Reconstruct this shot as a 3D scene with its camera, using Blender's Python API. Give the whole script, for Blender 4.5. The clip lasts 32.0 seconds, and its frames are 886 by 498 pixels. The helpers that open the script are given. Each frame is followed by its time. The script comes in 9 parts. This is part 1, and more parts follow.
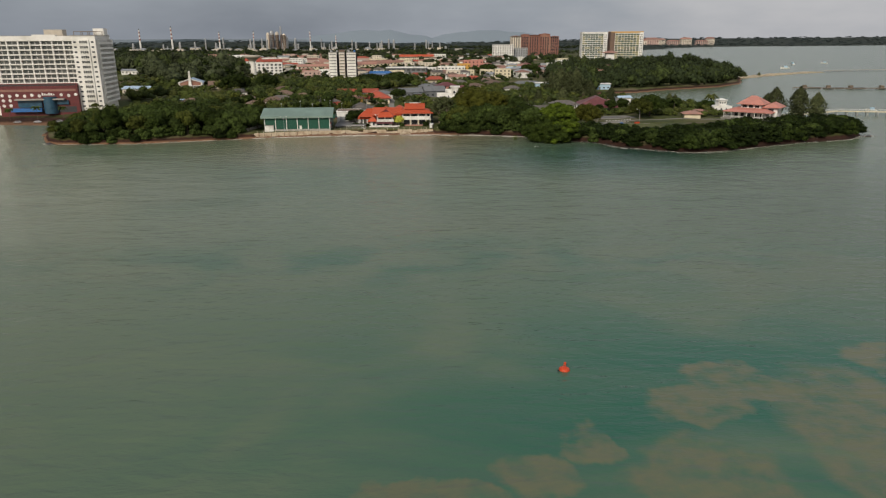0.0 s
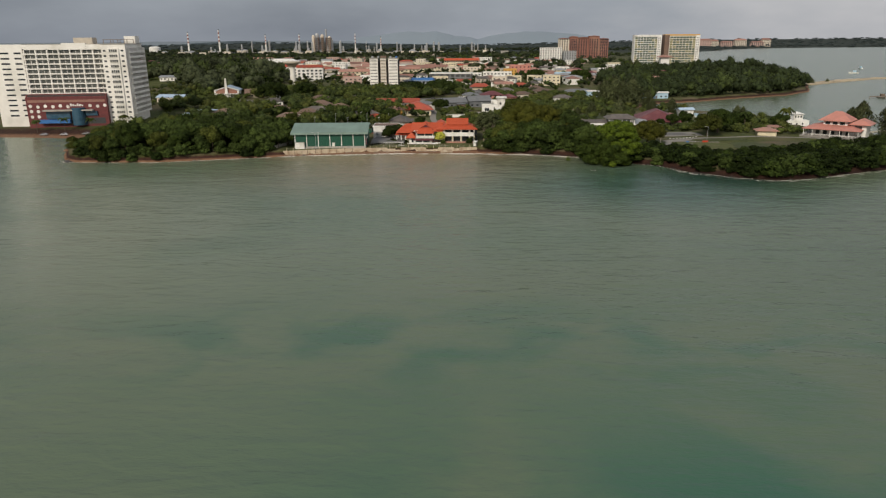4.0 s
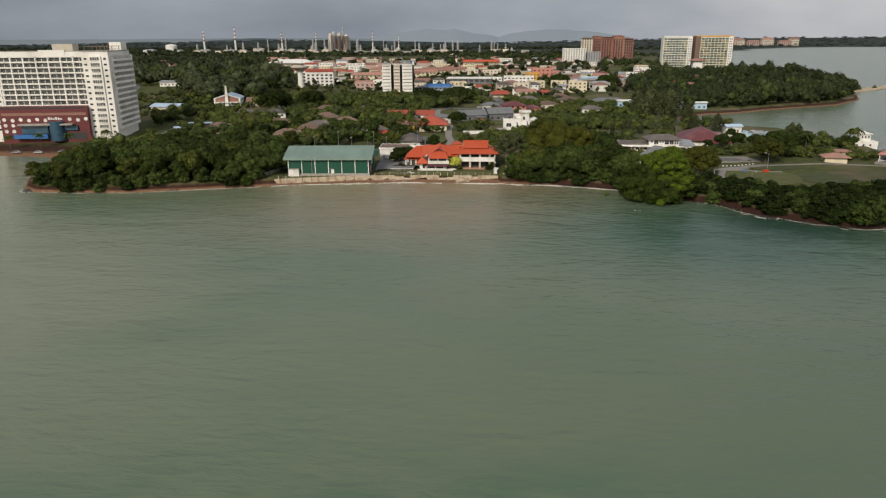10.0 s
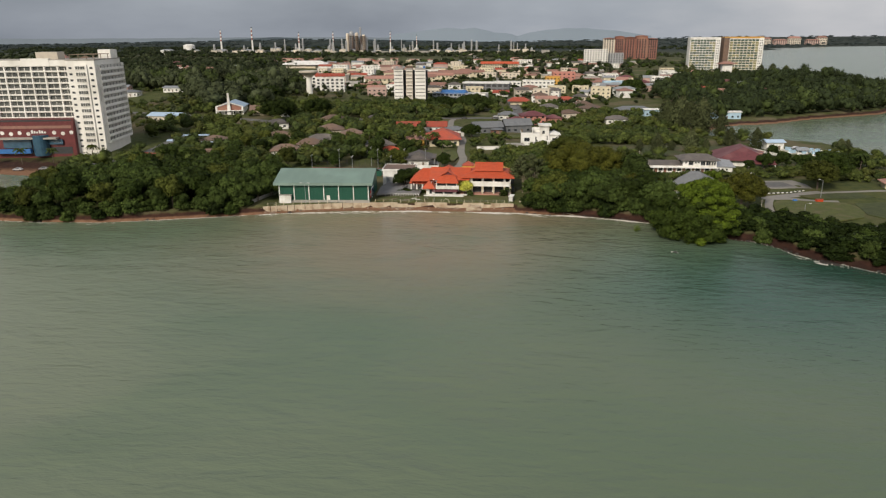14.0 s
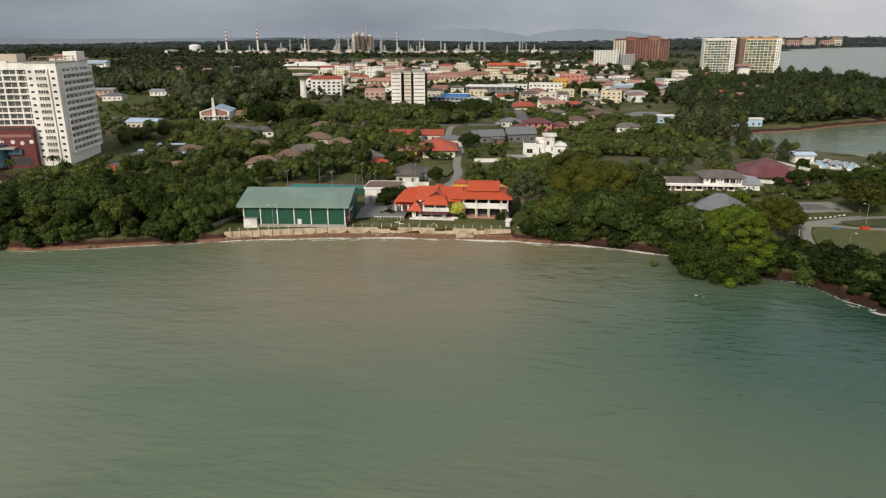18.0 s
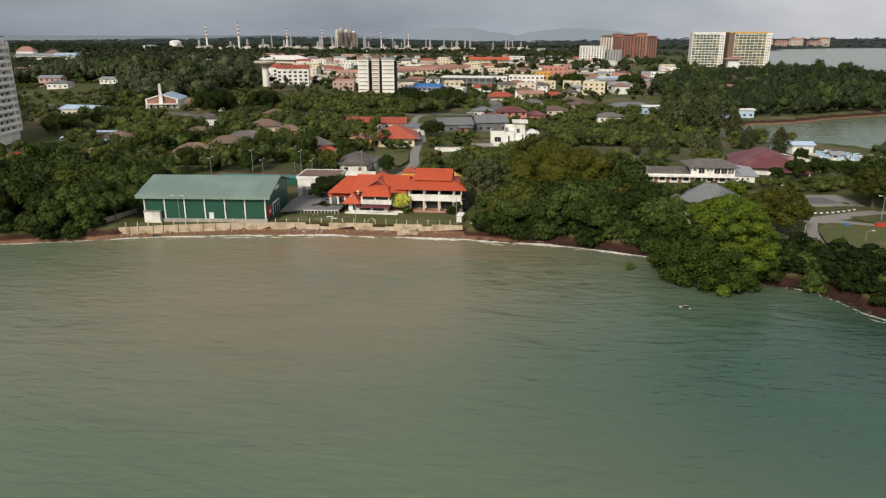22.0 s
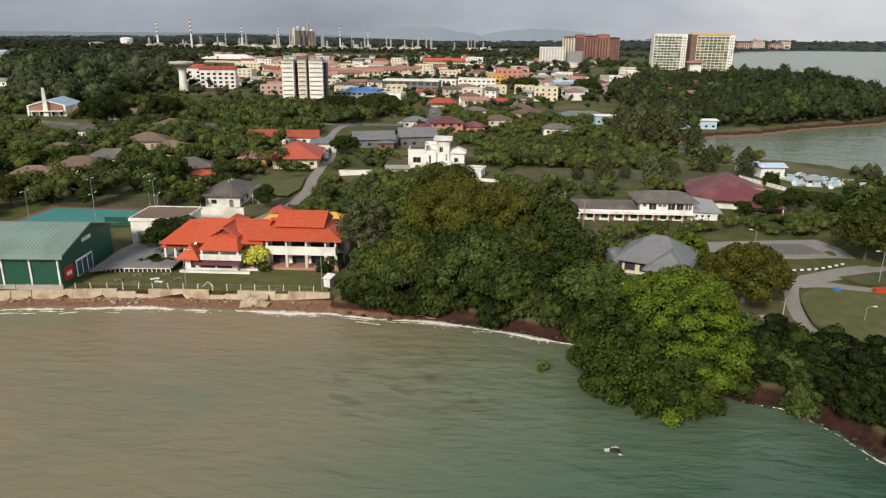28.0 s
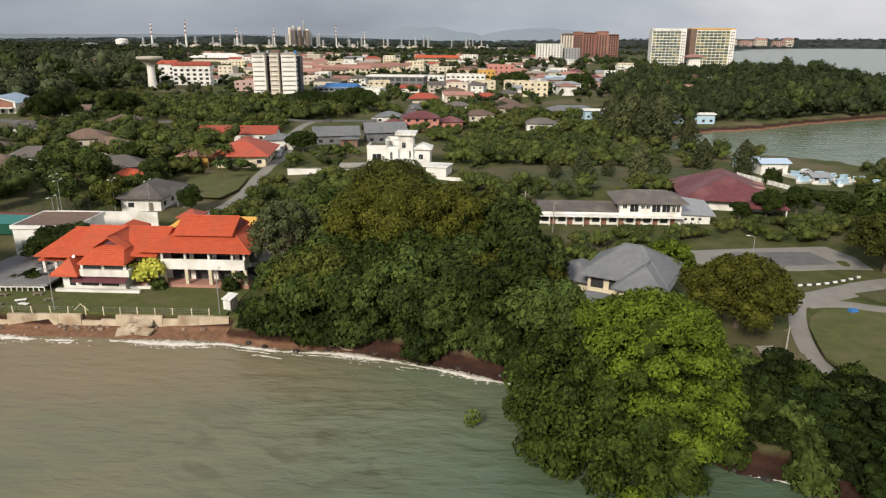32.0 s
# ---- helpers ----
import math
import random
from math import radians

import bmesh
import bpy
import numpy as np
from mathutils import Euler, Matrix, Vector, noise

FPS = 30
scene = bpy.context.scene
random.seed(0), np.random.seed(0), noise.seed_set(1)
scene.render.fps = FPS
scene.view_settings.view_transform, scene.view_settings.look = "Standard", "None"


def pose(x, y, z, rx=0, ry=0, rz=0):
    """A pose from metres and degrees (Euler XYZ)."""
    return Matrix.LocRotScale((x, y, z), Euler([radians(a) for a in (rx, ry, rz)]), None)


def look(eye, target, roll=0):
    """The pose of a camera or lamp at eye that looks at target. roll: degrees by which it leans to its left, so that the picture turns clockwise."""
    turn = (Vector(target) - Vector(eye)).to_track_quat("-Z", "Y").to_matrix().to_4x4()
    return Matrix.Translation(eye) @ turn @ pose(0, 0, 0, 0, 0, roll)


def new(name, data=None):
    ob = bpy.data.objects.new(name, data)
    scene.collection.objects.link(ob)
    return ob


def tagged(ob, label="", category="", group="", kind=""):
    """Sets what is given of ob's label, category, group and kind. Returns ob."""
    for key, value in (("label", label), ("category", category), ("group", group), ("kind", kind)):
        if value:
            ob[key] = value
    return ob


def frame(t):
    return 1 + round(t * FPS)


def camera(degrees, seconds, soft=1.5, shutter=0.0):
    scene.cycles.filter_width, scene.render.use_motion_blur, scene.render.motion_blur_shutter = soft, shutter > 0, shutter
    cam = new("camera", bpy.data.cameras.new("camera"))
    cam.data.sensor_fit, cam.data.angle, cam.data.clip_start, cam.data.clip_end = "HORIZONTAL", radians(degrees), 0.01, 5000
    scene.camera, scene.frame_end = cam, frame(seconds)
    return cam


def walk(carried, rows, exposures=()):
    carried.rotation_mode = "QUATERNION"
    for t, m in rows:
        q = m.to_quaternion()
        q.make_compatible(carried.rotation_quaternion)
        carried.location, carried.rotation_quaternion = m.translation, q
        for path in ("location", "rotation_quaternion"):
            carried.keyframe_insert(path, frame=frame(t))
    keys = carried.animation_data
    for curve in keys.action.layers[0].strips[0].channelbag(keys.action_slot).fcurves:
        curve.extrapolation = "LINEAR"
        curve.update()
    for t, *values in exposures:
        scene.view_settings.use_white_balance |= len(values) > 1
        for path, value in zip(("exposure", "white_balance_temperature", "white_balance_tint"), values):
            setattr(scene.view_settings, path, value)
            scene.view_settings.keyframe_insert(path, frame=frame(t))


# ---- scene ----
import collections

cam = camera(65.5, 32.0, soft=1.25)
PATH = [
    (0, (-3.15, -370.71, 48.94), (-1.061, -275.122, 19.632), -0.28),
    (1, (-2.59, -362.20, 49.89), (-2.888, -266.553, 20.691), -0.34),
    (2, (-2.24, -353.68, 50.85), (-4.725, -258.061, 21.692), -0.38),
    (3, (-2.41, -344.94, 52.07), (-5.827, -249.346, 22.919), -0.39),
    (6, (-3.22, -319.30, 54.33), (-8.446, -223.828, 25.049), -0.35),
    (7, (-3.20, -311.39, 55.41), (-8.914, -215.966, 26.039), -0.29),
    (8, (-3.34, -303.44, 56.45), (-9.384, -208.057, 27.030), -0.28),
    (9, (-3.52, -295.34, 57.45), (-9.683, -199.989, 27.952), -0.27),
    (10, (-3.69, -286.99, 58.62), (-10.240, -191.682, 29.065), -0.26),
    (11, (-3.66, -278.48, 59.75), (-10.968, -183.250, 30.119), -0.25),
    (12, (-3.50, -269.84, 60.81), (-11.418, -174.669, 31.142), -0.25),
    (13, (-3.14, -261.10, 61.81), (-11.675, -165.990, 32.115), -0.26),
    (14, (-2.25, -252.33, 62.98), (-11.448, -157.311, 33.212), -0.30),
    (17, (0.19, -226.15, 65.19), (-10.040, -131.250, 35.386), -0.43),
    (18, (1.69, -217.51, 63.19), (-8.789, -122.601, 33.471), -0.25),
    (19, (3.89, -208.77, 60.55), (-6.787, -113.875, 30.866), -0.03),
    (20, (6.71, -199.77, 57.65), (-3.325, -104.828, 27.904), 0.06),
    (21, (9.49, -190.81, 54.82), (0.103, -95.798, 25.091), 0.10),
    (22, (11.69, -182.05, 52.20), (2.752, -86.959, 22.566), 0.13),
    (23, (13.59, -173.47, 50.13), (5.058, -78.365, 20.435), 0.20),
    (23.2, (13.99, -171.75, 49.95), (5.42, -76.67, 20.22), 0.22),
    (23.3, (14.20, -170.90, 49.90), (8.36, -75.59, 20.12), 0.24),
    (24, (15.69, -164.88, 49.65), (10.188, -69.564, 19.897), 0.33),
    (25, (18.21, -156.24, 50.13), (12.880, -60.878, 20.506), 0.46),
    (28, (28.99, -129.59, 52.61), (24.479, -34.200, 22.927), 0.66),
    (29, (33.33, -120.74, 53.27), (29.010, -25.307, 23.715), 0.60),
    (30, (37.22, -112.55, 52.41), (32.951, -17.077, 22.956), 0.51),
    (31, (39.72, -106.86, 49.82), (35.210, -11.412, 20.318), 0.41),
    (32, (40.76, -103.31, 46.94), (35.806, -7.913, 17.372), 0.31),
]
walk(cam, [(t, look(eye, target, roll)) for t, eye, target, roll in PATH],
     exposures=[(0.0, 0.12), (6.0, 0.15), (13.0, 0.32), (23.0, 0.46), (32.0, 0.64)])

# ---------------------------------------------------------------- sky and sun
SUN_EL, SUN_AZ = 32.0, 202.0          # degrees; azimuth clockwise from +y
world = bpy.data.worlds.new("sky")
scene.world = world
world.use_nodes = True
wn, wl = world.node_tree.nodes, world.node_tree.links
wn.clear()
w_out = wn.new("ShaderNodeOutputWorld")
w_bg = wn.new("ShaderNodeBackground")
w_sky = wn.new("ShaderNodeTexSky")
w_sky.sky_type, w_sky.sun_disc = "NISHITA", False
w_sky.sun_elevation, w_sky.sun_rotation = radians(SUN_EL), radians(SUN_AZ)
w_sky.dust_density = 3.0
w_co = wn.new("ShaderNodeTexCoord")
w_map = wn.new("ShaderNodeMapping")
w_map.inputs["Scale"].default_value = (1.0, 1.0, 3.2)
w_noise = wn.new("ShaderNodeTexNoise")
w_noise.inputs["Scale"].default_value, w_noise.inputs["Detail"].default_value = 2.3, 7.0
w_sep = wn.new("ShaderNodeSeparateXYZ")
w_ax = wn.new("ShaderNodeMath"); w_ax.operation = "MULTIPLY_ADD"
w_ax.inputs[1].default_value, w_ax.inputs[2].default_value = 0.36, -0.02
w_add = wn.new("ShaderNodeMath"); w_add.operation = "ADD"
w_ramp = wn.new("ShaderNodeValToRGB")
w_ramp.color_ramp.elements[0].position, w_ramp.color_ramp.elements[0].color = 0.12, (0.150, 0.170, 0.205, 1)
w_ramp.color_ramp.elements[1].position, w_ramp.color_ramp.elements[1].color = 0.86, (0.62, 0.60, 0.60, 1)
e = w_ramp.color_ramp.elements.new(0.46); e.color = (0.300, 0.325, 0.365, 1)
w_scl = wn.new("ShaderNodeVectorMath"); w_scl.operation = "SCALE"; w_scl.inputs["Scale"].default_value = 0.08
w_mix = wn.new("ShaderNodeMix"); w_mix.data_type = "RGBA"; w_mix.inputs["Factor"].default_value = 0.88
wl.new(w_co.outputs["Generated"], w_map.inputs["Vector"])
wl.new(w_map.outputs["Vector"], w_noise.inputs["Vector"])
wl.new(w_co.outputs["Generated"], w_sep.inputs["Vector"])
wl.new(w_sep.outputs["X"], w_ax.inputs[0])
wl.new(w_noise.outputs["Fac"], w_add.inputs[0])
wl.new(w_ax.outputs["Value"], w_add.inputs[1])
wl.new(w_add.outputs["Value"], w_ramp.inputs["Fac"])
wl.new(w_sky.outputs["Color"], w_scl.inputs[0])
wl.new(w_scl.outputs["Vector"], w_mix.inputs["A"])
wl.new(w_ramp.outputs["Color"], w_mix.inputs["B"])
wl.new(w_mix.outputs["Result"], w_bg.inputs["Color"])
w_bg.inputs["Strength"].default_value = 1.0
wl.new(w_bg.outputs["Background"], w_out.inputs["Surface"])

sun_data = bpy.data.lights.new("sun", "SUN")
sun_data.energy, sun_data.angle, sun_data.color = 2.6, radians(12), (1.0, 0.90, 0.76)
sun = new("sun", sun_data)
a, b = radians(SUN_AZ), radians(SUN_EL)
sun.matrix_world = look((math.sin(a) * math.cos(b) * 500, math.cos(a) * math.cos(b) * 500, math.sin(b) * 500), (0, 0, 0))


# ---------------------------------------------------------------- materials
def mat(name, c1, c2=None, scale=1.0, rough=0.7, metal=0.0, bump=0.0, bump_scale=None, detail=5.0, per_object=0.0,
        per_island=0.0, stretch=(1, 1, 1), stain=None, stain_scale=0.15, spec=0.4):
    """Two-tone grain, optional large stains, relief, and a tone that varies from piece to piece."""
    m = bpy.data.materials.new(name)
    m.use_nodes = True
    n, l = m.node_tree.nodes, m.node_tree.links
    p = n["Principled BSDF"]
    p.inputs["Roughness"].default_value, p.inputs["Metallic"].default_value = rough, metal
    p.inputs["Specular IOR Level"].default_value = spec
    c2 = c2 or tuple(v * 0.8 for v in c1)
    geo = n.new("ShaderNodeNewGeometry")
    mp = n.new("ShaderNodeMapping"); mp.inputs["Scale"].default_value = stretch
    l.new(geo.outputs["Position"], mp.inputs["Vector"])
    tx = n.new("ShaderNodeTexNoise")
    tx.inputs["Scale"].default_value, tx.inputs["Detail"].default_value = scale, detail
    l.new(mp.outputs["Vector"], tx.inputs["Vector"])
    rp = n.new("ShaderNodeValToRGB")
    rp.color_ramp.elements[0].position, rp.color_ramp.elements[1].position = 0.32, 0.68
    rp.color_ramp.elements[0].color, rp.color_ramp.elements[1].color = (*c2, 1), (*c1, 1)
    l.new(tx.outputs["Fac"], rp.inputs["Fac"])
    col = rp.outputs["Color"]
    if stain:
        t2 = n.new("ShaderNodeTexNoise"); t2.inputs["Scale"].default_value, t2.inputs["Detail"].default_value = stain_scale, 8.0
        l.new(geo.outputs["Position"], t2.inputs["Vector"])
        r2 = n.new("ShaderNodeMapRange"); r2.inputs["From Min"].default_value, r2.inputs["From Max"].default_value = 0.5, 0.72
        l.new(t2.outputs["Fac"], r2.inputs["Value"])
        mx = n.new("ShaderNodeMix"); mx.data_type = "RGBA"
        l.new(r2.outputs["Result"], mx.inputs["Factor"]); l.new(col, mx.inputs["A"])
        mx.inputs["B"].default_value = (*stain, 1)
        col = mx.outputs["Result"]
    if per_object or per_island:
        hs = n.new("ShaderNodeHueSaturation")
        mr = n.new("ShaderNodeMapRange")
        k = per_object or per_island
        mr.inputs["To Min"].default_value, mr.inputs["To Max"].default_value = 1 - k, 1 + k
        if per_object:
            oi = n.new("ShaderNodeObjectInfo"); l.new(oi.outputs["Random"], mr.inputs["Value"])
        else:
            l.new(geo.outputs["Random Per Island"], mr.inputs["Value"])
        l.new(mr.outputs["Result"], hs.inputs["Value"]); l.new(col, hs.inputs["Color"])
        if per_object and per_island:
            h2 = n.new("ShaderNodeHueSaturation"); m2 = n.new("ShaderNodeMapRange")
            m2.inputs["To Min"].default_value, m2.inputs["To Max"].default_value = 1 - per_island, 1 + per_island
            l.new(geo.outputs["Random Per Island"], m2.inputs["Value"])
            l.new(m2.outputs["Result"], h2.inputs["Value"]); l.new(hs.outputs["Color"], h2.inputs["Color"])
            col = h2.outputs["Color"]
        else:
            col = hs.outputs["Color"]
    l.new(col, p.inputs["Base Color"])
    if bump:
        tb = n.new("ShaderNodeTexNoise")
        tb.inputs["Scale"].default_value, tb.inputs["Detail"].default_value = bump_scale or scale * 4, 4.0
        l.new(mp.outputs["Vector"], tb.inputs["Vector"])
        bp = n.new("ShaderNodeBump"); bp.inputs["Strength"].default_value, bp.inputs["Distance"].default_value = bump, 0.1
        l.new(tb.outputs["Fac"], bp.inputs["Height"]); l.new(bp.outputs["Normal"], p.inputs["Normal"])
    return m


M_WHITE = mat("white_paint", (0.80, 0.79, 0.76), (0.70, 0.69, 0.65), 0.6, 0.6, stain=(0.52, 0.50, 0.45), stain_scale=0.25)
M_HOTEL = mat("hotel_paint", (0.82, 0.80, 0.75), (0.74, 0.72, 0.67), 0.3, 0.65, stain=(0.60, 0.58, 0.52), stain_scale=0.08)
M_CREAM = mat("cream_paint", (0.70, 0.62, 0.45), (0.60, 0.53, 0.38), 0.5, 0.7, stain=(0.45, 0.40, 0.30), stain_scale=0.2)
M_BEIGE = mat("beige_paint", (0.62, 0.55, 0.45), (0.54, 0.48, 0.40), 0.5, 0.7, per_object=0.2)
M_MAROON = mat("maroon_cladding", (0.145, 0.032, 0.032), (0.105, 0.025, 0.025), 0.5, 0.5)
M_GLASS = mat("dark_glass", (0.035, 0.042, 0.048), (0.02, 0.024, 0.03), 0.4, 0.08, spec=0.6)
M_HOTELGLASS = mat("balcony_glass", (0.125, 0.128, 0.12), (0.055, 0.06, 0.058), 0.15, 0.15, spec=0.5)
M_BLUEGLASS = mat("blue_glass", (0.045, 0.105, 0.155), (0.03, 0.07, 0.11), 0.4, 0.1, spec=0.6)
M_ORANGE = mat("orange_tile", (0.53, 0.098, 0.040), (0.44, 0.078, 0.032), 1.2, 0.7, bump=0.15, stain=(0.40, 0.085, 0.042), stain_scale=0.3, per_object=0.05)
M_RED = mat("red_roof", (0.42, 0.085, 0.045), (0.32, 0.066, 0.04), 0.8, 0.65, stain=(0.25, 0.08, 0.055), stain_scale=0.2, per_object=0.18)
M_PALERED = mat("faded_roof", (0.36, 0.19, 0.14), (0.28, 0.15, 0.12), 0.6, 0.7, stain=(0.24, 0.15, 0.13), per_object=0.25)
M_MAROONROOF = mat("maroon_roof", (0.15, 0.045, 0.05), (0.11, 0.035, 0.04), 0.8, 0.6, stain=(0.2, 0.09, 0.09))
M_GREYROOF = mat("grey_roof", (0.175, 0.182, 0.190), (0.135, 0.142, 0.150), 0.9, 0.6, stain=(0.12, 0.13, 0.14), stain_scale=0.3, per_object=0.06)
M_DARKROOF = mat("dark_roof", (0.12, 0.105, 0.095), (0.09, 0.08, 0.075), 0.9, 0.7, stain=(0.17, 0.15, 0.13), stain_scale=0.3, per_object=0.25)
M_BROWNROOF = mat("brown_roof", (0.20, 0.13, 0.095), (0.15, 0.10, 0.075), 0.9, 0.7, stain=(0.12, 0.09, 0.075), per_object=0.2)
M_SHEDROOF = mat("green_metal_roof", (0.185, 0.262, 0.226), (0.165, 0.235, 0.203), 0.4, 0.5, stretch=(1, 0.1, 1), stain=(0.21, 0.30, 0.26), stain_scale=0.12)
M_SHEDWALL = mat("green_metal_wall", (0.012, 0.085, 0.054), (0.010, 0.070, 0.044), 0.5, 0.5, stretch=(6, 6, 0.3))
M_TOWERGLASS = mat("green_tinted_glass", (0.115, 0.150, 0.112), (0.065, 0.09, 0.07), 0.3, 0.15, spec=0.6)
# lit copy of the tower glass, with warm light put into its yellow
M_LITGLASS = mat("pale_yellow_lit_glass", (0.32, 0.30, 0.16), (0.22, 0.22, 0.12), 0.3, 0.2, spec=0.6)
M_BLUEROOF = mat("blue_metal_roof", (0.42, 0.53, 0.67), (0.36, 0.47, 0.60), 0.4, 0.45, per_object=0.15)
M_YELLOW = mat("yellow_roof", (0.62, 0.36, 0.08), (0.54, 0.30, 0.07), 0.8, 0.65)
M_CONC = mat("weathered_concrete", (0.40, 0.38, 0.34), (0.29, 0.275, 0.245), 0.7, 0.85, bump=0.3, stain=(0.20, 0.18, 0.15), stain_scale=0.35)
M_SEAWALL = mat("seawall_concrete", (0.50, 0.42, 0.31), (0.38, 0.31, 0.22), 0.6, 0.85, bump=0.4, stain=(0.27, 0.19, 0.12), stain_scale=0.35, per_object=0.08)
M_ROCK = mat("shore_rock", (0.30, 0.23, 0.17), (0.17, 0.11, 0.08), 1.3, 0.85, bump=0.5, per_object=0.3)
M_WETROCK = mat("dark_rock", (0.055, 0.045, 0.04), (0.035, 0.03, 0.028), 1.5, 0.4, bump=0.5, per_object=0.3)
M_ASPHALT = mat("asphalt", (0.14, 0.138, 0.135), (0.105, 0.103, 0.10), 0.5, 0.85, bump=0.1, stain=(0.19, 0.185, 0.175), stain_scale=0.12)
M_YARD = mat("forecourt_asphalt", (0.20, 0.198, 0.20), (0.16, 0.159, 0.162), 0.4, 0.85, bump=0.1, stain=(0.28, 0.275, 0.265), stain_scale=0.1)
M_PATH = mat("pale_concrete_drive", (0.26, 0.243, 0.218), (0.205, 0.193, 0.175), 0.4, 0.85, stain=(0.21, 0.20, 0.185), stain_scale=0.2)
M_LAWN = mat("lawn_grass", (0.090, 0.100, 0.024), (0.062, 0.075, 0.019), 0.6, 0.9, bump=0.5, bump_scale=6, stain=(0.120, 0.100, 0.050), stain_scale=0.22)
M_MEADOW = mat("rough_meadow", (0.062, 0.076, 0.024), (0.038, 0.048, 0.017), 0.35, 0.95, bump=0.8, bump_scale=3, stain=(0.120, 0.086, 0.050), stain_scale=0.06)
M_BRICK = mat("red_brick_cladding", (0.27, 0.118, 0.085), (0.21, 0.092, 0.068), 0.05, 0.75, stain=(0.30, 0.17, 0.12), stain_scale=0.03)
M_DARKSTEEL = mat("dark_steel", (0.06, 0.062, 0.065), None, 1.0, 0.5, 0.4)
M_STEEL = mat("galvanised_steel", (0.42, 0.43, 0.44), None, 1.0, 0.45, 0.5)
M_CHIMRED = mat("chimney_red", (0.30, 0.13, 0.115), None, 0.2, 0.7)
M_PINK = mat("pink_tile", (0.55, 0.24, 0.19), (0.47, 0.20, 0.16), 0.8, 0.65, stain=(0.40, 0.19, 0.15))
M_PALEPINK = mat("pale_pink_render", (0.50, 0.35, 0.30), (0.44, 0.31, 0.27), 0.05, 0.8)
M_WOOD = mat("weathered_timber", (0.20, 0.155, 0.11), (0.13, 0.10, 0.075), 1.0, 0.8)
M_BARK = mat("bark", (0.13, 0.10, 0.075), (0.085, 0.066, 0.05), 2.0, 0.9, bump=0.4)
M_DRIFT = mat("bleached_driftwood", (0.46, 0.40, 0.33), (0.33, 0.28, 0.22), 1.5, 0.8)
M_DEADWOOD = mat("dead_wood", (0.27, 0.225, 0.165), (0.19, 0.155, 0.115), 1.5, 0.85)
M_TEAL = mat("teal_court", (0.05, 0.22, 0.20), (0.045, 0.19, 0.175), 0.3, 0.8)
M_COURTRED = mat("court_red", (0.22, 0.07, 0.06), None, 0.3, 0.8)
M_SIGNRED = mat("sign_red", (0.50, 0.03, 0.03), None, 0.5, 0.5)
M_BLUE = mat("blue_paint", (0.04, 0.16, 0.42), None, 0.5, 0.5)
M_PALEBLUE = mat("pale_blue_paint", (0.42, 0.58, 0.70), (0.36, 0.50, 0.62), 0.4, 0.6)
M_BUOY = mat("buoy_orange", (0.62, 0.07, 0.02), (0.5, 0.055, 0.018), 2.0, 0.45)
M_FOAM = mat("sea_foam", (0.70, 0.67, 0.62), (0.50, 0.46, 0.40), 2.0, 0.7, bump=0.5)
M_CAR = mat("car_paint", (0.34, 0.34, 0.35), None, 0.3, 0.25, per_object=0.9)
M_RUBBER = mat("rubber", (0.02, 0.02, 0.02), None, 1, 0.8)
M_PURPLE = mat("plum_awning", (0.13, 0.045, 0.055), None, 0.8, 0.6)


def leaf(name, c1, c2, hue=0.25):
    return mat(name, c1, c2, 0.35, 0.7, per_object=0.32, per_island=hue, spec=0.06)


L_DARK = leaf("leaves_dark_green", (0.032, 0.048, 0.009), (0.019, 0.030, 0.007), 0.45)
L_MID = leaf("leaves_mid_green", (0.054, 0.077, 0.018), (0.031, 0.047, 0.012), 0.45)
L_OLIVE = leaf("leaves_olive", (0.078, 0.090, 0.018), (0.046, 0.056, 0.012), 0.45)
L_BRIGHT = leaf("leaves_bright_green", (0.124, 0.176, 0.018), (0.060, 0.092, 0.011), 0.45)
L_YELLOW = leaf("leaves_yellow", (0.44, 0.43, 0.075), (0.30, 0.31, 0.050), 0.35)
L_CASU = leaf("leaves_needle_grey_green", (0.078, 0.090, 0.038), (0.050, 0.060, 0.027), 0.45)
L_FAR = leaf("leaves_far_wood", (0.026, 0.035, 0.014), (0.018, 0.026, 0.011), 0.5)
# lightened and greyed, so haze over the far woods sits in the colour
L_FAR2 = leaf("leaves_far_wood_hazed", (0.050, 0.060, 0.029), (0.035, 0.043, 0.022), 0.45)
# under layer of the shore tree, darkened to put gap shade into the green
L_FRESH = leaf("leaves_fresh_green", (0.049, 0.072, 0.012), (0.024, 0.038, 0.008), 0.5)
L_SCRUB = leaf("leaves_shore_scrub", (0.019, 0.030, 0.006), (0.010, 0.017, 0.0045), 0.5)
L_GARDEN = leaf("leaves_garden_green", (0.066, 0.074, 0.020), (0.042, 0.050, 0.014), 0.45)
# paler copies of L_DARK and L_MID, with garden haze put into the colour
L_GDARK = leaf("leaves_garden_dark_hazed", (0.040, 0.054, 0.016), (0.026, 0.036, 0.012), 0.45)
L_GMID = leaf("leaves_garden_mid_hazed", (0.062, 0.078, 0.019), (0.040, 0.052, 0.014), 0.45)
# horizon woods: blue-grey distance haze is mixed into the leaf colour
L_HAZE = leaf("leaves_distant_wood_hazed", (0.048, 0.062, 0.062), (0.038, 0.050, 0.050), 0.2)
L_GOLD = leaf("leaves_olive_gold", (0.098, 0.101, 0.016), (0.058, 0.064, 0.012), 0.45)


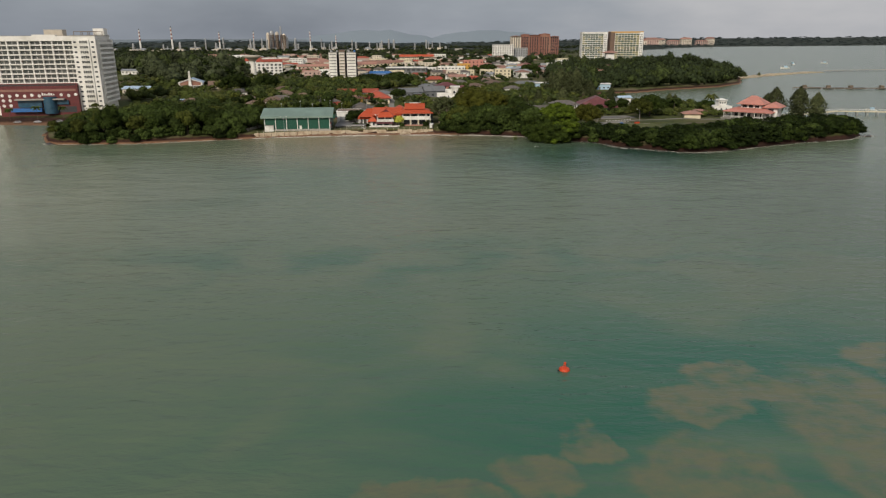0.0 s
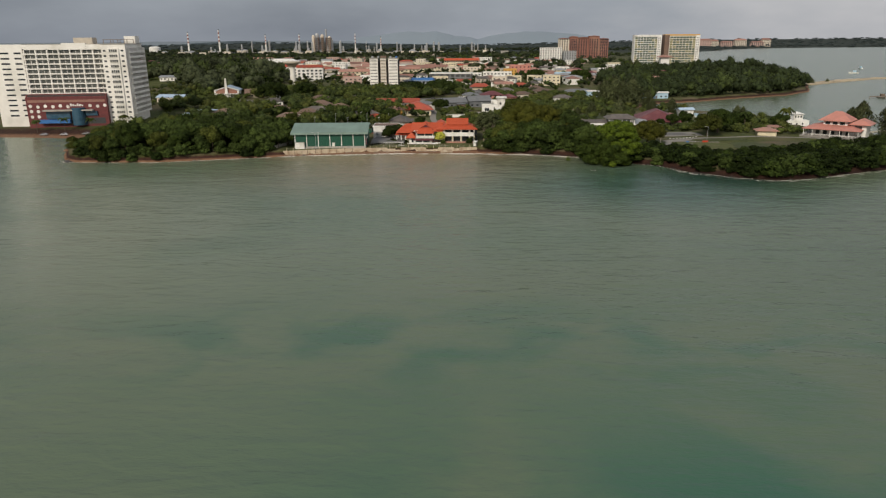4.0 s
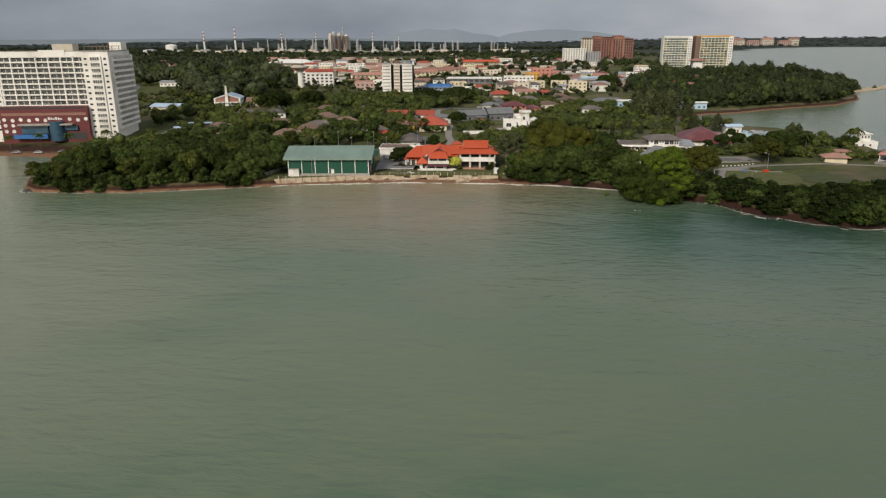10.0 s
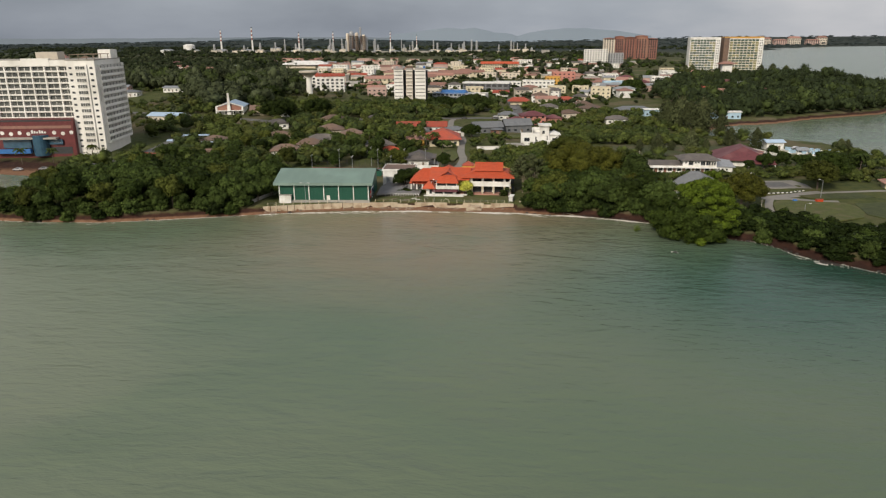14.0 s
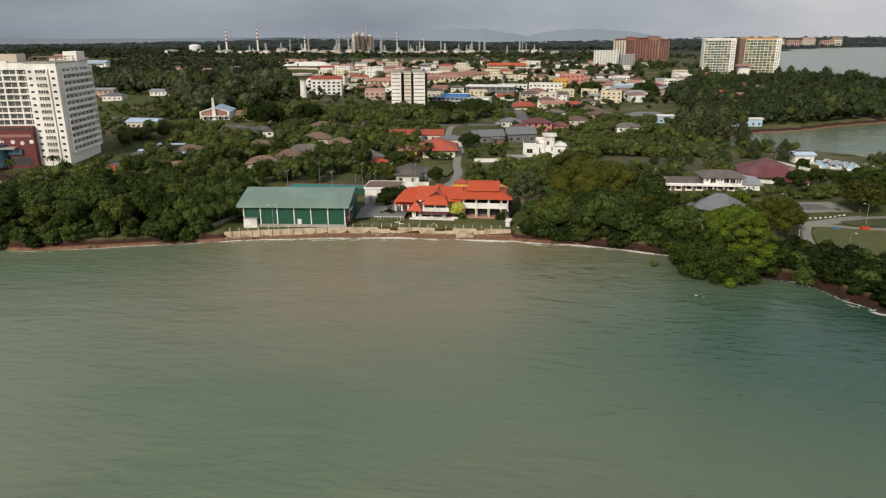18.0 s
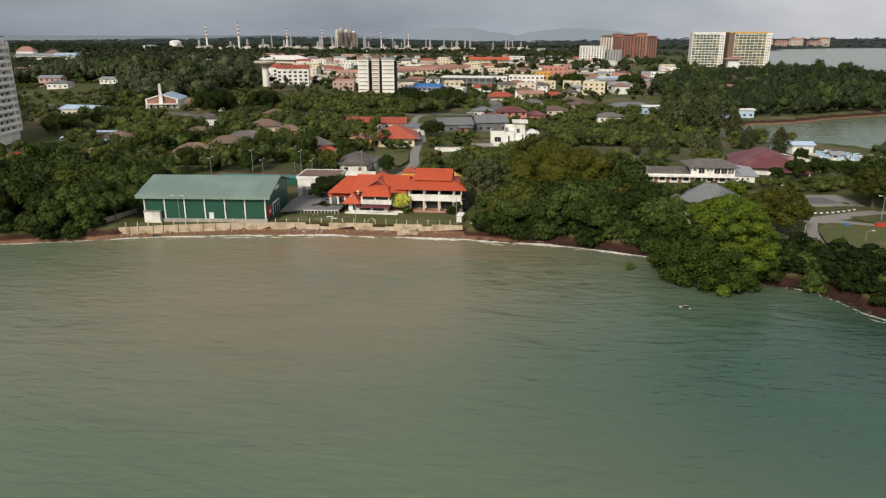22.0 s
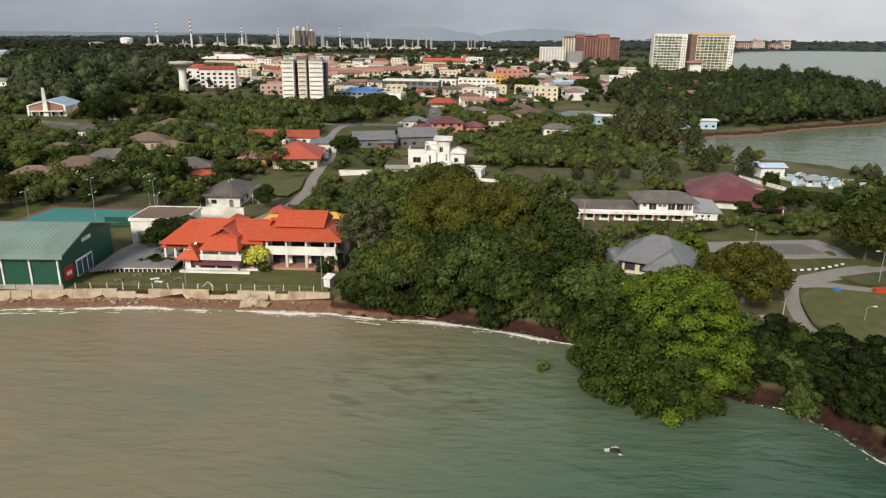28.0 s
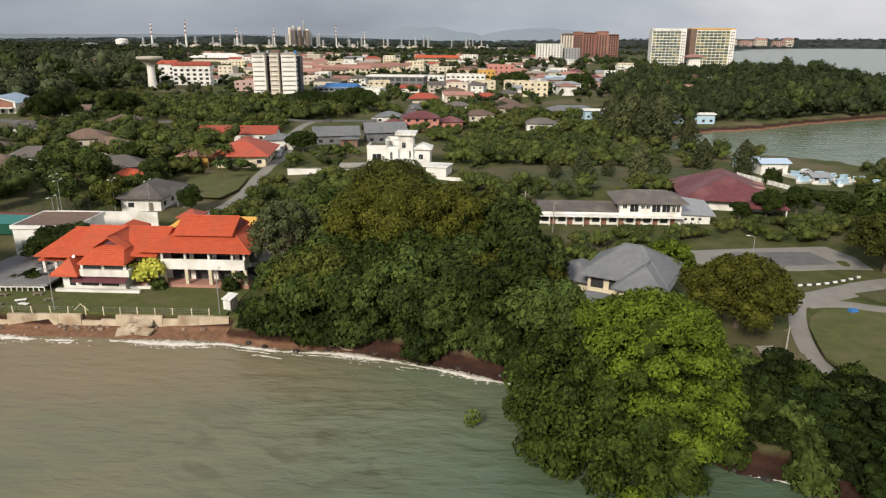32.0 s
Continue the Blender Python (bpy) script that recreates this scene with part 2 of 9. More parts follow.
def water_material():
    m = bpy.data.materials.new("silty_sea_water")
    m.use_nodes = True
    n, l = m.node_tree.nodes, m.node_tree.links
    p = n["Principled BSDF"]
    p.inputs["Roughness"].default_value, p.inputs["IOR"].default_value = 0.22, 1.33
    geo = n.new("ShaderNodeNewGeometry")

    def tex(scale, detail, stretch=(1, 1, 1), warp=0.0, shift=(0, 0, 0)):
        mp = n.new("ShaderNodeMapping")
        mp.inputs["Scale"].default_value, mp.inputs["Location"].default_value = stretch, shift
        l.new(geo.outputs["Position"], mp.inputs["Vector"])
        t = n.new("ShaderNodeTexNoise")
        t.inputs["Scale"].default_value, t.inputs["Detail"].default_value = scale, detail
        t.inputs["Distortion"].default_value = warp
        l.new(mp.outputs["Vector"], t.inputs["Vector"])
        return t.outputs["Fac"]

    def ramp(fac, a, b):
        r = n.new("ShaderNodeMapRange"); r.interpolation_type = "SMOOTHSTEP"
        r.inputs["From Min"].default_value, r.inputs["From Max"].default_value = a, b
        l.new(fac, r.inputs["Value"])
        return r.outputs["Result"]

    def mix(fac, c_a, c_b):
        x = n.new("ShaderNodeMix"); x.data_type = "RGBA"
        for sock, c in (("A", c_a), ("B", c_b)):
            if isinstance(c, tuple):
                x.inputs[sock].default_value = (*c, 1)
            else:
                l.new(c, x.inputs[sock])
        l.new(fac, x.inputs["Factor"])
        return x.outputs["Result"]

    def math_node(op, a_, b_):
        k = n.new("ShaderNodeMath"); k.operation = op; k.use_clamp = True
        for i, v in enumerate((a_, b_)):
            if isinstance(v, (int, float)):
                k.inputs[i].default_value = v
            else:
                l.new(v, k.inputs[i])
        return k.outputs["Value"]

    def blob(x, y, rx, ry):
        """A soft-edged round area on the water, 1 in its middle."""
        mp = n.new("ShaderNodeMapping")
        mp.inputs["Location"].default_value, mp.inputs["Scale"].default_value = (-x / rx, -y / ry, 0), (1 / rx, 1 / ry, 0)
        l.new(geo.outputs["Position"], mp.inputs["Vector"])
        ln = n.new("ShaderNodeVectorMath"); ln.operation = "LENGTH"
        l.new(mp.outputs["Vector"], ln.inputs[0])
        return ramp(ln.outputs["Value"], 1.0, 0.0)

    silt, green, teal, brown = (0.130, 0.160, 0.102), (0.104, 0.152, 0.096), (0.024, 0.112, 0.074), (0.262, 0.190, 0.118)
    base = mix(ramp(tex(0.018, 5, (0.6, 1, 1), 0.6), 0.25, 0.75), green, silt)
    # paler silty water off the hotel beach, darker green water off the eastern cliffs
    # besides silt, the pale tone has a bright sky reflection painted in
    pale = math_node("MULTIPLY", blob(-150, -150, 190, 170), ramp(tex(0.02, 4, (0.6, 1, 1), 0.5, (2, 8, 0)), 0.15, 0.6))
    base = mix(pale, base, (0.196, 0.222, 0.154))
    east = math_node("MULTIPLY", blob(150, -190, 170, 150), ramp(tex(0.03, 5, (0.6, 1, 1), 0.5, (9, 4, 0)), 0.10, 0.5))
    base = mix(east, base, (0.074, 0.108, 0.062))
    # clear green water off the bay
    clear = math_node("MULTIPLY", blob(52, -296, 138, 84), ramp(tex(0.028, 6, (0.7, 1, 1), 1.0, (7, 3, 0)), 0.26, 0.62))
    base = mix(math_node("MULTIPLY", clear, 1.25), base, teal)
    band = math_node("MULTIPLY", blob(14, -222, 170, 30), ramp(tex(0.07, 8, (0.7, 1, 1), 0.4, (3, 9, 0)), 0.36, 0.68))
    base = mix(math_node("MULTIPLY", band, 0.75), base, (0.040, 0.116, 0.076))
    # red-brown silt stirred up along the beach
    shore = math_node("MULTIPLY", blob(-38, -48, 92, 74), ramp(tex(0.05, 5, (0.5, 1, 1), 0.8), 0.10, 0.55))
    base = mix(math_node("MULTIPLY", shore, 0.66), base, brown)
    surge = math_node("MULTIPLY", blob(-30, -10, 120, 34), ramp(tex(0.06, 5, (0.4, 1, 1), 1.0, (4, 2, 0)), 0.15, 0.6))
    base = mix(math_node("MULTIPLY", surge, 0.5), base, (0.300, 0.192, 0.112))
    # green water east of the beach, darkened to mimic tree shadow and reflection
    near = math_node("MULTIPLY", blob(70, -82, 82, 68), ramp(tex(0.05, 5, (0.6, 1, 1), 0.8, (5, 1, 0)), 0.05, 0.42))
    base = mix(math_node("MULTIPLY", near, 1.1), base, (0.036, 0.088, 0.060))
    # dark patch painted on the water for the shade and reflection of trees
    tree_shade = math_node("MULTIPLY", blob(94, -64, 44, 34), ramp(tex(0.08, 5, (0.6, 1, 1), 0.8, (2, 5, 0)), 0.05, 0.45))
    base = mix(math_node("MULTIPLY", tree_shade, 0.9), base, (0.020, 0.056, 0.040))
    # dark wisps where the brown water meets the green
    wisp = math_node("MULTIPLY", blob(22, -32, 34, 24), ramp(tex(0.13, 8, (0.7, 1.2, 1), 2.2, (1, 6, 0)), 0.46, 0.66))
    base = mix(math_node("MULTIPLY", wisp, 0.7), base, (0.094, 0.096, 0.056))
    # rolling clouds of silt with ragged edges
    wn_ = n.new("ShaderNodeTexNoise"); wn_.inputs["Scale"].default_value, wn_.inputs["Detail"].default_value = 0.16, 6.0
    l.new(geo.outputs["Position"], wn_.inputs["Vector"])
    off = n.new("ShaderNodeVectorMath"); off.operation = "SUBTRACT"; off.inputs[1].default_value = (0.5, 0.5, 0.5)
    l.new(wn_.outputs["Color"], off.inputs[0])
    amp = n.new("ShaderNodeVectorMath"); amp.operation = "MULTIPLY_ADD"; amp.inputs[1].default_value = (10.0, 10.0, 0.0)
    l.new(off.outputs["Vector"], amp.inputs[0]); l.new(geo.outputs["Position"], amp.inputs[2])
    cloud = None
    for bx, by, rx, ry in ((9.4, -301, 5.2, 4.2), (16.7, -295.3, 3.2, 6.0), (40.4, -278.8, 6.6, 5.6), (34, -286.6, 7.4, 5.2), (46.5, -281.5, 5.6, 3.6),
                           (29.6, -303, 9.5, 9.0), (56, -297, 13, 22), (71, -273, 8, 6), (-7.3, -304.5, 4.5, 3.0), (0, -306, 6.0, 3.0), (29, -318, 16, 10)):
        mp = n.new("ShaderNodeMapping")
        mp.inputs["Location"].default_value, mp.inputs["Scale"].default_value = (-bx / rx, -by / ry, 0), (1 / rx, 1 / ry, 0)
        l.new(amp.outputs["Vector"], mp.inputs["Vector"])
        ln = n.new("ShaderNodeVectorMath"); ln.operation = "LENGTH"
        l.new(mp.outputs["Vector"], ln.inputs[0])
        b_ = ramp(ln.outputs["Value"], 1.12, 0.80)
        cloud = b_ if cloud is None else math_node("MAXIMUM", cloud, b_)
    base = mix(math_node("MULTIPLY", cloud, ramp(tex(0.22, 8), 0.20, 0.62)), base, (0.126, 0.138, 0.082))
    l.new(base, p.inputs["Base Color"])
    # small wind waves over a longer swell
    w1 = tex(0.42, 4, (0.5, 1.25, 1), 0.35)
    w2 = tex(0.10, 4, (0.45, 1.0, 1), 0.6)
    w3 = tex(2.2, 2, (0.6, 1.1, 1), 0.2)
    s = math_node("MULTIPLY", w2, 0.95)
    s2 = n.new("ShaderNodeMath"); s2.operation = "MULTIPLY_ADD"; s2.inputs[1].default_value = 0.46
    l.new(w1, s2.inputs[0]); l.new(s, s2.inputs[2])
    s3 = n.new("ShaderNodeMath"); s3.operation = "MULTIPLY_ADD"; s3.inputs[1].default_value = 0.08
    l.new(w3, s3.inputs[0]); l.new(s2.outputs["Value"], s3.inputs[2])
    bp = n.new("ShaderNodeBump"); bp.inputs["Strength"].default_value, bp.inputs["Distance"].default_value = 0.48, 1.5
    l.new(s3.outputs["Value"], bp.inputs["Height"]); l.new(bp.outputs["Normal"], p.inputs["Normal"])
    return m


def ground_material():
    m = bpy.data.materials.new("ground_cover")
    m.use_nodes = True
    n, l = m.node_tree.nodes, m.node_tree.links
    p = n["Principled BSDF"]
    p.inputs["Roughness"].default_value = 0.95
    p.inputs["Specular IOR Level"].default_value = 0.2
    geo = n.new("ShaderNodeNewGeometry")
    sep = n.new("ShaderNodeSeparateXYZ"); l.new(geo.outputs["Position"], sep.inputs["Vector"])

    def tex(scale, detail):
        t = n.new("ShaderNodeTexNoise"); t.inputs["Scale"].default_value, t.inputs["Detail"].default_value = scale, detail
        l.new(geo.outputs["Position"], t.inputs["Vector"])
        return t.outputs["Fac"]

    def ramp(fac, a_, b_):
        r = n.new("ShaderNodeMapRange"); r.inputs["From Min"].default_value, r.inputs["From Max"].default_value = a_, b_
        l.new(fac, r.inputs["Value"])
        return r.outputs["Result"]

    def mix(fac, c_a, c_b):
        x = n.new("ShaderNodeMix"); x.data_type = "RGBA"
        for sock, c in (("A", c_a), ("B", c_b)):
            if isinstance(c, tuple):
                x.inputs[sock].default_value = (*c, 1)
            else:
                l.new(c, x.inputs[sock])
        l.new(fac, x.inputs["Factor"])
        return x.outputs["Result"]

    grass = mix(ramp(tex(0.25, 6), 0.35, 0.65), (0.046, 0.060, 0.017), (0.084, 0.092, 0.028))
    grass = mix(ramp(tex(0.035, 8), 0.48, 0.66), grass, (0.125, 0.105, 0.060))
    earth = mix(ramp(tex(0.5, 6), 0.3, 0.7), (0.027, 0.013, 0.010), (0.058, 0.027, 0.018))
    sand = mix(ramp(tex(0.8, 5), 0.3, 0.7), (0.15, 0.078, 0.046), (0.24, 0.135, 0.082))
    # earth where the land falls to the sea, sand on the low beach
    hi = n.new("ShaderNodeMath"); hi.operation = "MULTIPLY_ADD"; hi.inputs[1].default_value = 1.6
    l.new(tex(0.4, 4), hi.inputs[0]); l.new(sep.outputs["Z"], hi.inputs[2])
    base = mix(ramp(hi.outputs["Value"], 2.4, 3.2), earth, grass)
    low = n.new("ShaderNodeMath"); low.operation = "MULTIPLY_ADD"; low.inputs[1].default_value = 0.5
    l.new(tex(0.6, 4), low.inputs[0]); l.new(sep.outputs["Z"], low.inputs[2])
    wet = mix(ramp(tex(0.7, 5), 0.3, 0.7), (0.022, 0.012, 0.010), (0.044, 0.022, 0.016))
    west = ramp(sep.outputs["X"], 26.0, 6.0)
    north = ramp(sep.outputs["Y"], 110.0, 160.0)
    dry = n.new("ShaderNodeMath"); dry.operation = "MAXIMUM"
    l.new(west, dry.inputs[0]); l.new(north, dry.inputs[1])
    sand = mix(dry.outputs["Value"], wet, sand)
    base = mix(ramp(low.outputs["Value"], 0.75, 1.2), sand, base)
    base = mix(ramp(sep.outputs["Y"], 1300.0, 2300.0), base, (0.028, 0.037, 0.030))     # unbroken forest far inland
    l.new(base, p.inputs["Base Color"])
    bp = n.new("ShaderNodeBump"); bp.inputs["Strength"].default_value, bp.inputs["Distance"].default_value = 0.6, 0.4
    l.new(tex(1.2, 6), bp.inputs["Height"]); l.new(bp.outputs["Normal"], p.inputs["Normal"])
    return m


M_WATER, M_GROUND = water_material(), ground_material()


# ---------------------------------------------------------------- mesh tools
class Shape:
    """Collects solid pieces into one mesh."""

    def __init__(self):
        self.v, self.f = [], []

    def add(self, verts, faces):
        k = len(self.v)
        self.v += [tuple(q) for q in verts]
        self.f += [tuple(i + k for i in q) for q in faces]
        return self

    def box(self, x0, x1, y0, y1, z0, z1):
        return self.add([(x0, y0, z0), (x1, y0, z0), (x1, y1, z0), (x0, y1, z0), (x0, y0, z1), (x1, y0, z1), (x1, y1, z1), (x0, y1, z1)],
                        [(0, 3, 2, 1), (4, 5, 6, 7), (0, 1, 5, 4), (1, 2, 6, 5), (2, 3, 7, 6), (3, 0, 4, 7)])

    def prism(self, poly, z0, z1):
        n_ = len(poly)
        return self.add([(x, y, z0) for x, y in poly] + [(x, y, z1) for x, y in poly],
                        [tuple(range(n_))[::-1], tuple(range(n_, 2 * n_))] + [(i, (i + 1) % n_, n_ + (i + 1) % n_, n_ + i) for i in range(n_)])

    def tube(self, p0, p1, r0, r1=None, n_=8):
        r1 = r0 if r1 is None else r1
        p0, p1 = Vector(p0), Vector(p1)
        d = (p1 - p0).normalized()
        u = d.orthogonal().normalized(); w = d.cross(u)
        ring = [(math.cos(2 * math.pi * i / n_), math.sin(2 * math.pi * i / n_)) for i in range(n_)]
        return self.add([p0 + r0 * (c * u + s * w) for c, s in ring] + [p1 + r1 * (c * u + s * w) for c, s in ring],
                        [tuple(range(n_))[::-1], tuple(range(n_, 2 * n_))] + [(i, (i + 1) % n_, n_ + (i + 1) % n_, n_ + i) for i in range(n_)])

    def lathe(self, profile, n_=16, at=(0, 0)):
        v, f = [], []
        for r, z in profile:
            v += [(at[0] + r * math.cos(2 * math.pi * i / n_), at[1] + r * math.sin(2 * math.pi * i / n_), z) for i in range(n_)]
        for k in range(len(profile) - 1):
            f += [(k * n_ + i, k * n_ + (i + 1) % n_, (k + 1) * n_ + (i + 1) % n_, (k + 1) * n_ + i) for i in range(n_)]
        f += [tuple(range(n_))[::-1], tuple(range((len(profile) - 1) * n_, len(profile) * n_))]
        return self.add(v, f)

    def hip(self, x0, x1, y0, y1, z0, z1, inset=None, thick=0.22, gable=()):
        """Roof with a closed underside; ridge along the longer side. gable: the ends ('a', 'b') that stay upright."""
        long_x = (x1 - x0) >= (y1 - y0)
        ins = inset if inset is not None else (min(x1 - x0, y1 - y0) / 2)
        ia, ib = (0.01 if "a" in gable else ins), (0.01 if "b" in gable else ins)
        if long_x:
            ym = (y0 + y1) / 2
            r0, r1 = (x0 + ia, ym, z1), (x1 - ib, ym, z1)
        else:
            xm = (x0 + x1) / 2
            r0, r1 = (xm, y0 + ia, z1), (xm, y1 - ib, z1)
        c = [(x0, y0), (x1, y0), (x1, y1), (x0, y1)]
        v = [(x, y, z0 - thick) for x, y in c] + [(x, y, z0) for x, y in c] + [r0, r1]
        f = [(3, 2, 1, 0), (0, 1, 5, 4), (1, 2, 6, 5), (2, 3, 7, 6), (3, 0, 4, 7)]
        f += [(4, 5, 9, 8), (5, 6, 9), (6, 7, 8, 9), (7, 4, 8)] if long_x else [(4, 5, 8), (5, 6, 9, 8), (6, 7, 9), (7, 4, 8, 9)]
        return self.add(v, f)

    def mesh(self, name):
        me = bpy.data.meshes.new(name)
        me.from_pydata(self.v, [], self.f)
        me.update()
        return me


def part(name, shape, material, parent, label="", at=None):
    """Links a shape or mesh as one object under a thing or part."""
    me = shape.mesh(name) if isinstance(shape, Shape) else shape
    if not me.materials:
        me.materials.append(material)
    ob = new(name, me)
    ob.parent = parent
    if at is not None:
        ob.matrix_local = at
    if label:
        tagged(ob, label)
    return ob


def thing(name, m, label, category, group="", kind=""):
    ob = new(name)
    ob.empty_display_size = 0.5
    ob.matrix_world = m
    return tagged(ob, label, category, group, kind)


def solid(name, shape, material, label, category, m=None, group="", kind=""):
    """A thing that is one mesh."""
    me = shape.mesh(name) if isinstance(shape, Shape) else shape
    if not me.materials:
        me.materials.append(material)
    ob = new(name, me)
    if m is not None:
        ob.matrix_world = m
    return tagged(ob, label, category, group, kind)


MESHES = {}


def shared(key, make):
    if key not in MESHES:
        MESHES[key] = make()
    return MESHES[key]


KEEP_CLEAR = collections.defaultdict(list)      # plan rectangles in which no tree may stand, by 40 m cell


def clear(x, y, hx, hy, turn=0.0):
    c, s_ = math.cos(radians(turn)), math.sin(radians(turn))
    reach = math.hypot(hx, hy) + 10
    for i in range(int((x - reach) // 40), int((x + reach) // 40) + 1):
        for j in range(int((y - reach) // 40), int((y + reach) // 40) + 1):
            KEEP_CLEAR[i, j].append((x, y, hx, hy, c, s_))


def is_clear(x, y, room=0.0):
    for cx, cy, hx, hy, c, s_ in KEEP_CLEAR[int(x // 40), int(y // 40)]:
        dx, dy = x - cx, y - cy
        if abs(dx * c + dy * s_) < hx + room and abs(dy * c - dx * s_) < hy + room:
            return False
    return True


# ---------------------------------------------------------------- land and sea
COAST = [(-4900, 120), (-420, 62), (-261, 52), (-230, 50), (-214, 24), (-202, -6), (-192, -23), (-184, -29), (-168, -30), (-146, -29),
         (-127, -24), (-107, -18), (-94, -14), (-80, -10), (-60, -6.2), (-45, -4.8), (-30, -4.2), (0, -4.2), (10, -6), (20, -6.6),
         (30, -8.5), (38, -11.5), (48, -15.5), (55, -21), (61, -28), (69, -33), (76, -35.5), (81, -41.5), (84, -48.5), (89, -54), (95, -58), (101, -63.5), (107, -65.5),
         (114, -69.5), (124, -67.5), (139, -61), (158, -51), (176, -43), (205, -34), (219, -20), (224, 8), (214, 45), (196, 75), (187, 110), (184, 140),
         (179, 162), (155, 177), (140, 175), (126, 184), (121, 197), (124, 214), (138, 244), (155, 260), (189, 274), (228, 304),
         (289, 337), (332, 382), (370, 465), (382, 500), (374, 560), (376, 650), (392, 760), (410, 860), (430, 1000), (480, 1300),
         (610, 1800), (900, 2500), (1230, 3040), (1380, 3180), (1800, 3280), (2600, 3420), (4900, 3600), (4900, 4900), (-4900, 4900)]
CX = np.array([c[0] for c in COAST], float)
CY = np.array([c[1] for c in COAST], float)
CX2, CY2 = np.roll(CX, -1), np.roll(CY, -1)


def shore_distance(x, y):
    """Metres inland of the waterline; below zero at sea."""
    x, y = np.asarray(x, float), np.asarray(y, float)
    if x.size < 400:
        u, w = x.ravel()[:, None], y.ravel()[:, None]
        dx, dy = CX2 - CX, CY2 - CY
        t = np.clip(((u - CX) * dx + (w - CY) * dy) / (dx * dx + dy * dy), 0, 1)
        d = np.sqrt(((u - CX - t * dx) ** 2 + (w - CY - t * dy) ** 2).min(1))
        ins = (((CY > w) != (CY2 > w)) & (u < CX + (w - CY) / np.where(dy == 0, 1e-9, dy) * dx)).sum(1) % 2 == 1
        return np.where(ins, d, -d).reshape(x.shape)
    best = np.full(x.shape, 1e12)
    inside = np.zeros(x.shape, bool)
    for i in range(len(CX)):
        ax, ay, bx, by = CX[i], CY[i], CX[(i + 1) % len(CX)], CY[(i + 1) % len(CX)]
        dx, dy = bx - ax, by - ay
        t = np.clip(((x - ax) * dx + (y - ay) * dy) / (dx * dx + dy * dy), 0, 1)
        best = np.minimum(best, (x - ax - t * dx) ** 2 + (y - ay - t * dy) ** 2)
        cross = (ay > y) != (by > y)
        xi = ax + (y - ay) / (dy if dy else 1e-9) * dx
        inside ^= cross & (x < xi)
    d = np.sqrt(best)
    return np.where(inside, d, -d)


WALL_LINE = [(-92.5, -11.6), (-78, -7.2), (-60, -3.0), (-45, -1.4), (-29, -0.6), (0, 0)]


def wall_y(x):
    return np.interp(x, [p_[0] for p_ in WALL_LINE], [p_[1] for p_ in WALL_LINE])


def smooth(d, a_, b_):
    t = np.clip((d - a_) / (b_ - a_), 0, 1)
    return t * t * (3 - 2 * t)


def ground_z(x, y):
    x, y = np.asarray(x, float), np.asarray(y, float)
    d = shore_distance(x, y)
    z = 2.9 * smooth(d, -0.4, 2.4) + 1.1 * smooth(d, 8, 60) + 2.2 * smooth(d, 60, 160) + 2.0 * smooth(d, 180, 420)
    beach = np.where(y < wall_y(x) + 0.25, np.clip(0.14 * d, -0.2, 0.75), 2.25 + 0.02 * np.clip(y - wall_y(x), 0, 45))
    flat = (x > -92.5) & (x < 0.5) & (y < 34) & (d > -1)
    z = np.where(flat, beach, z)
    sandy = smooth(-x, 205, 215) * smooth(60 - np.abs(y - 60), 0, 10)
    z = z * (1 - sandy) + sandy * np.clip(0.072 * d, -0.3, 3.4)
    # wooded ridge inland, and rounded hills far off
    z = z + 9 * np.exp(-(((x + 285) / 110) ** 2 + ((y - 360) / 110) ** 2))
    z = z + 9 * np.exp(-(((x - 318) / 62) ** 2 + ((y - 520) / 85) ** 2)) * smooth(d, 4, 50)
    for hx, hy, r, h in ((-1700, 3900, 520, 16), (-2450, 4000, 400, 8), (-1150, 4000, 420, 20), (-700, 4200, 380, 8), (400, 4000, 800, 8),
                         (1900, 4300, 900, 26), (3300, 4400, 900, 30), (1100, 4300, 500, 12)):
        z = z + h * np.exp(-(((x - hx) / r) ** 2 + ((y - hy) / (r * 0.7)) ** 2)) * smooth(d, 20, 300)
    z = z + 0.25 * np.sin(x * 0.21) * np.sin(y * 0.17) * smooth(d, 8, 25) * (~flat)
    return np.where(d < -0.5, np.maximum(-4.0, 0.25 * (d + 0.5) - 0.02), z)


def gz(x, y):
    return float(ground_z(np.array([x]), np.array([y]))[0])


def axis(*steps):
    out = [steps[0]]
    for stop, step in zip(steps[1::2], steps[2::2]):
        k = max(1, int(round((stop - out[-1]) / step)))
        out += list(np.linspace(out[-1], stop, k + 1)[1:])
    return np.array(out)


def make_ground():
    xs = axis(-4900, -1000, 300, -300, 50, -205, 8, -95, 2.4, 115, 1.8, 235, 4, 420, 8, 900, 60, 4900, 250)
    ys = axis(-78, -30, 3, -14, 1.6, 2.0, 0.8, 40, 3, 200, 5, 420, 8, 620, 14, 1000, 40, 4900, 130)
    gx, gy = np.meshgrid(xs, ys)
    z = ground_z(gx, gy)
    nx, ny = len(xs), len(ys)
    verts = np.stack([gx.ravel(), gy.ravel(), z.ravel()], 1)
    i = np.arange(nx * ny).reshape(ny, nx)
    q = np.stack([i[:-1, :-1].ravel(), i[:-1, 1:].ravel(), i[1:, 1:].ravel(), i[1:, :-1].ravel()], 1)
    me = bpy.data.meshes.new("ground")
    me.from_pydata(verts.tolist(), [], q.tolist())
    me.materials.append(M_GROUND)
    me.shade_smooth()
    tagged(new("ground", me), "red earth and grassy land with a low shore", "ground", kind="structure")


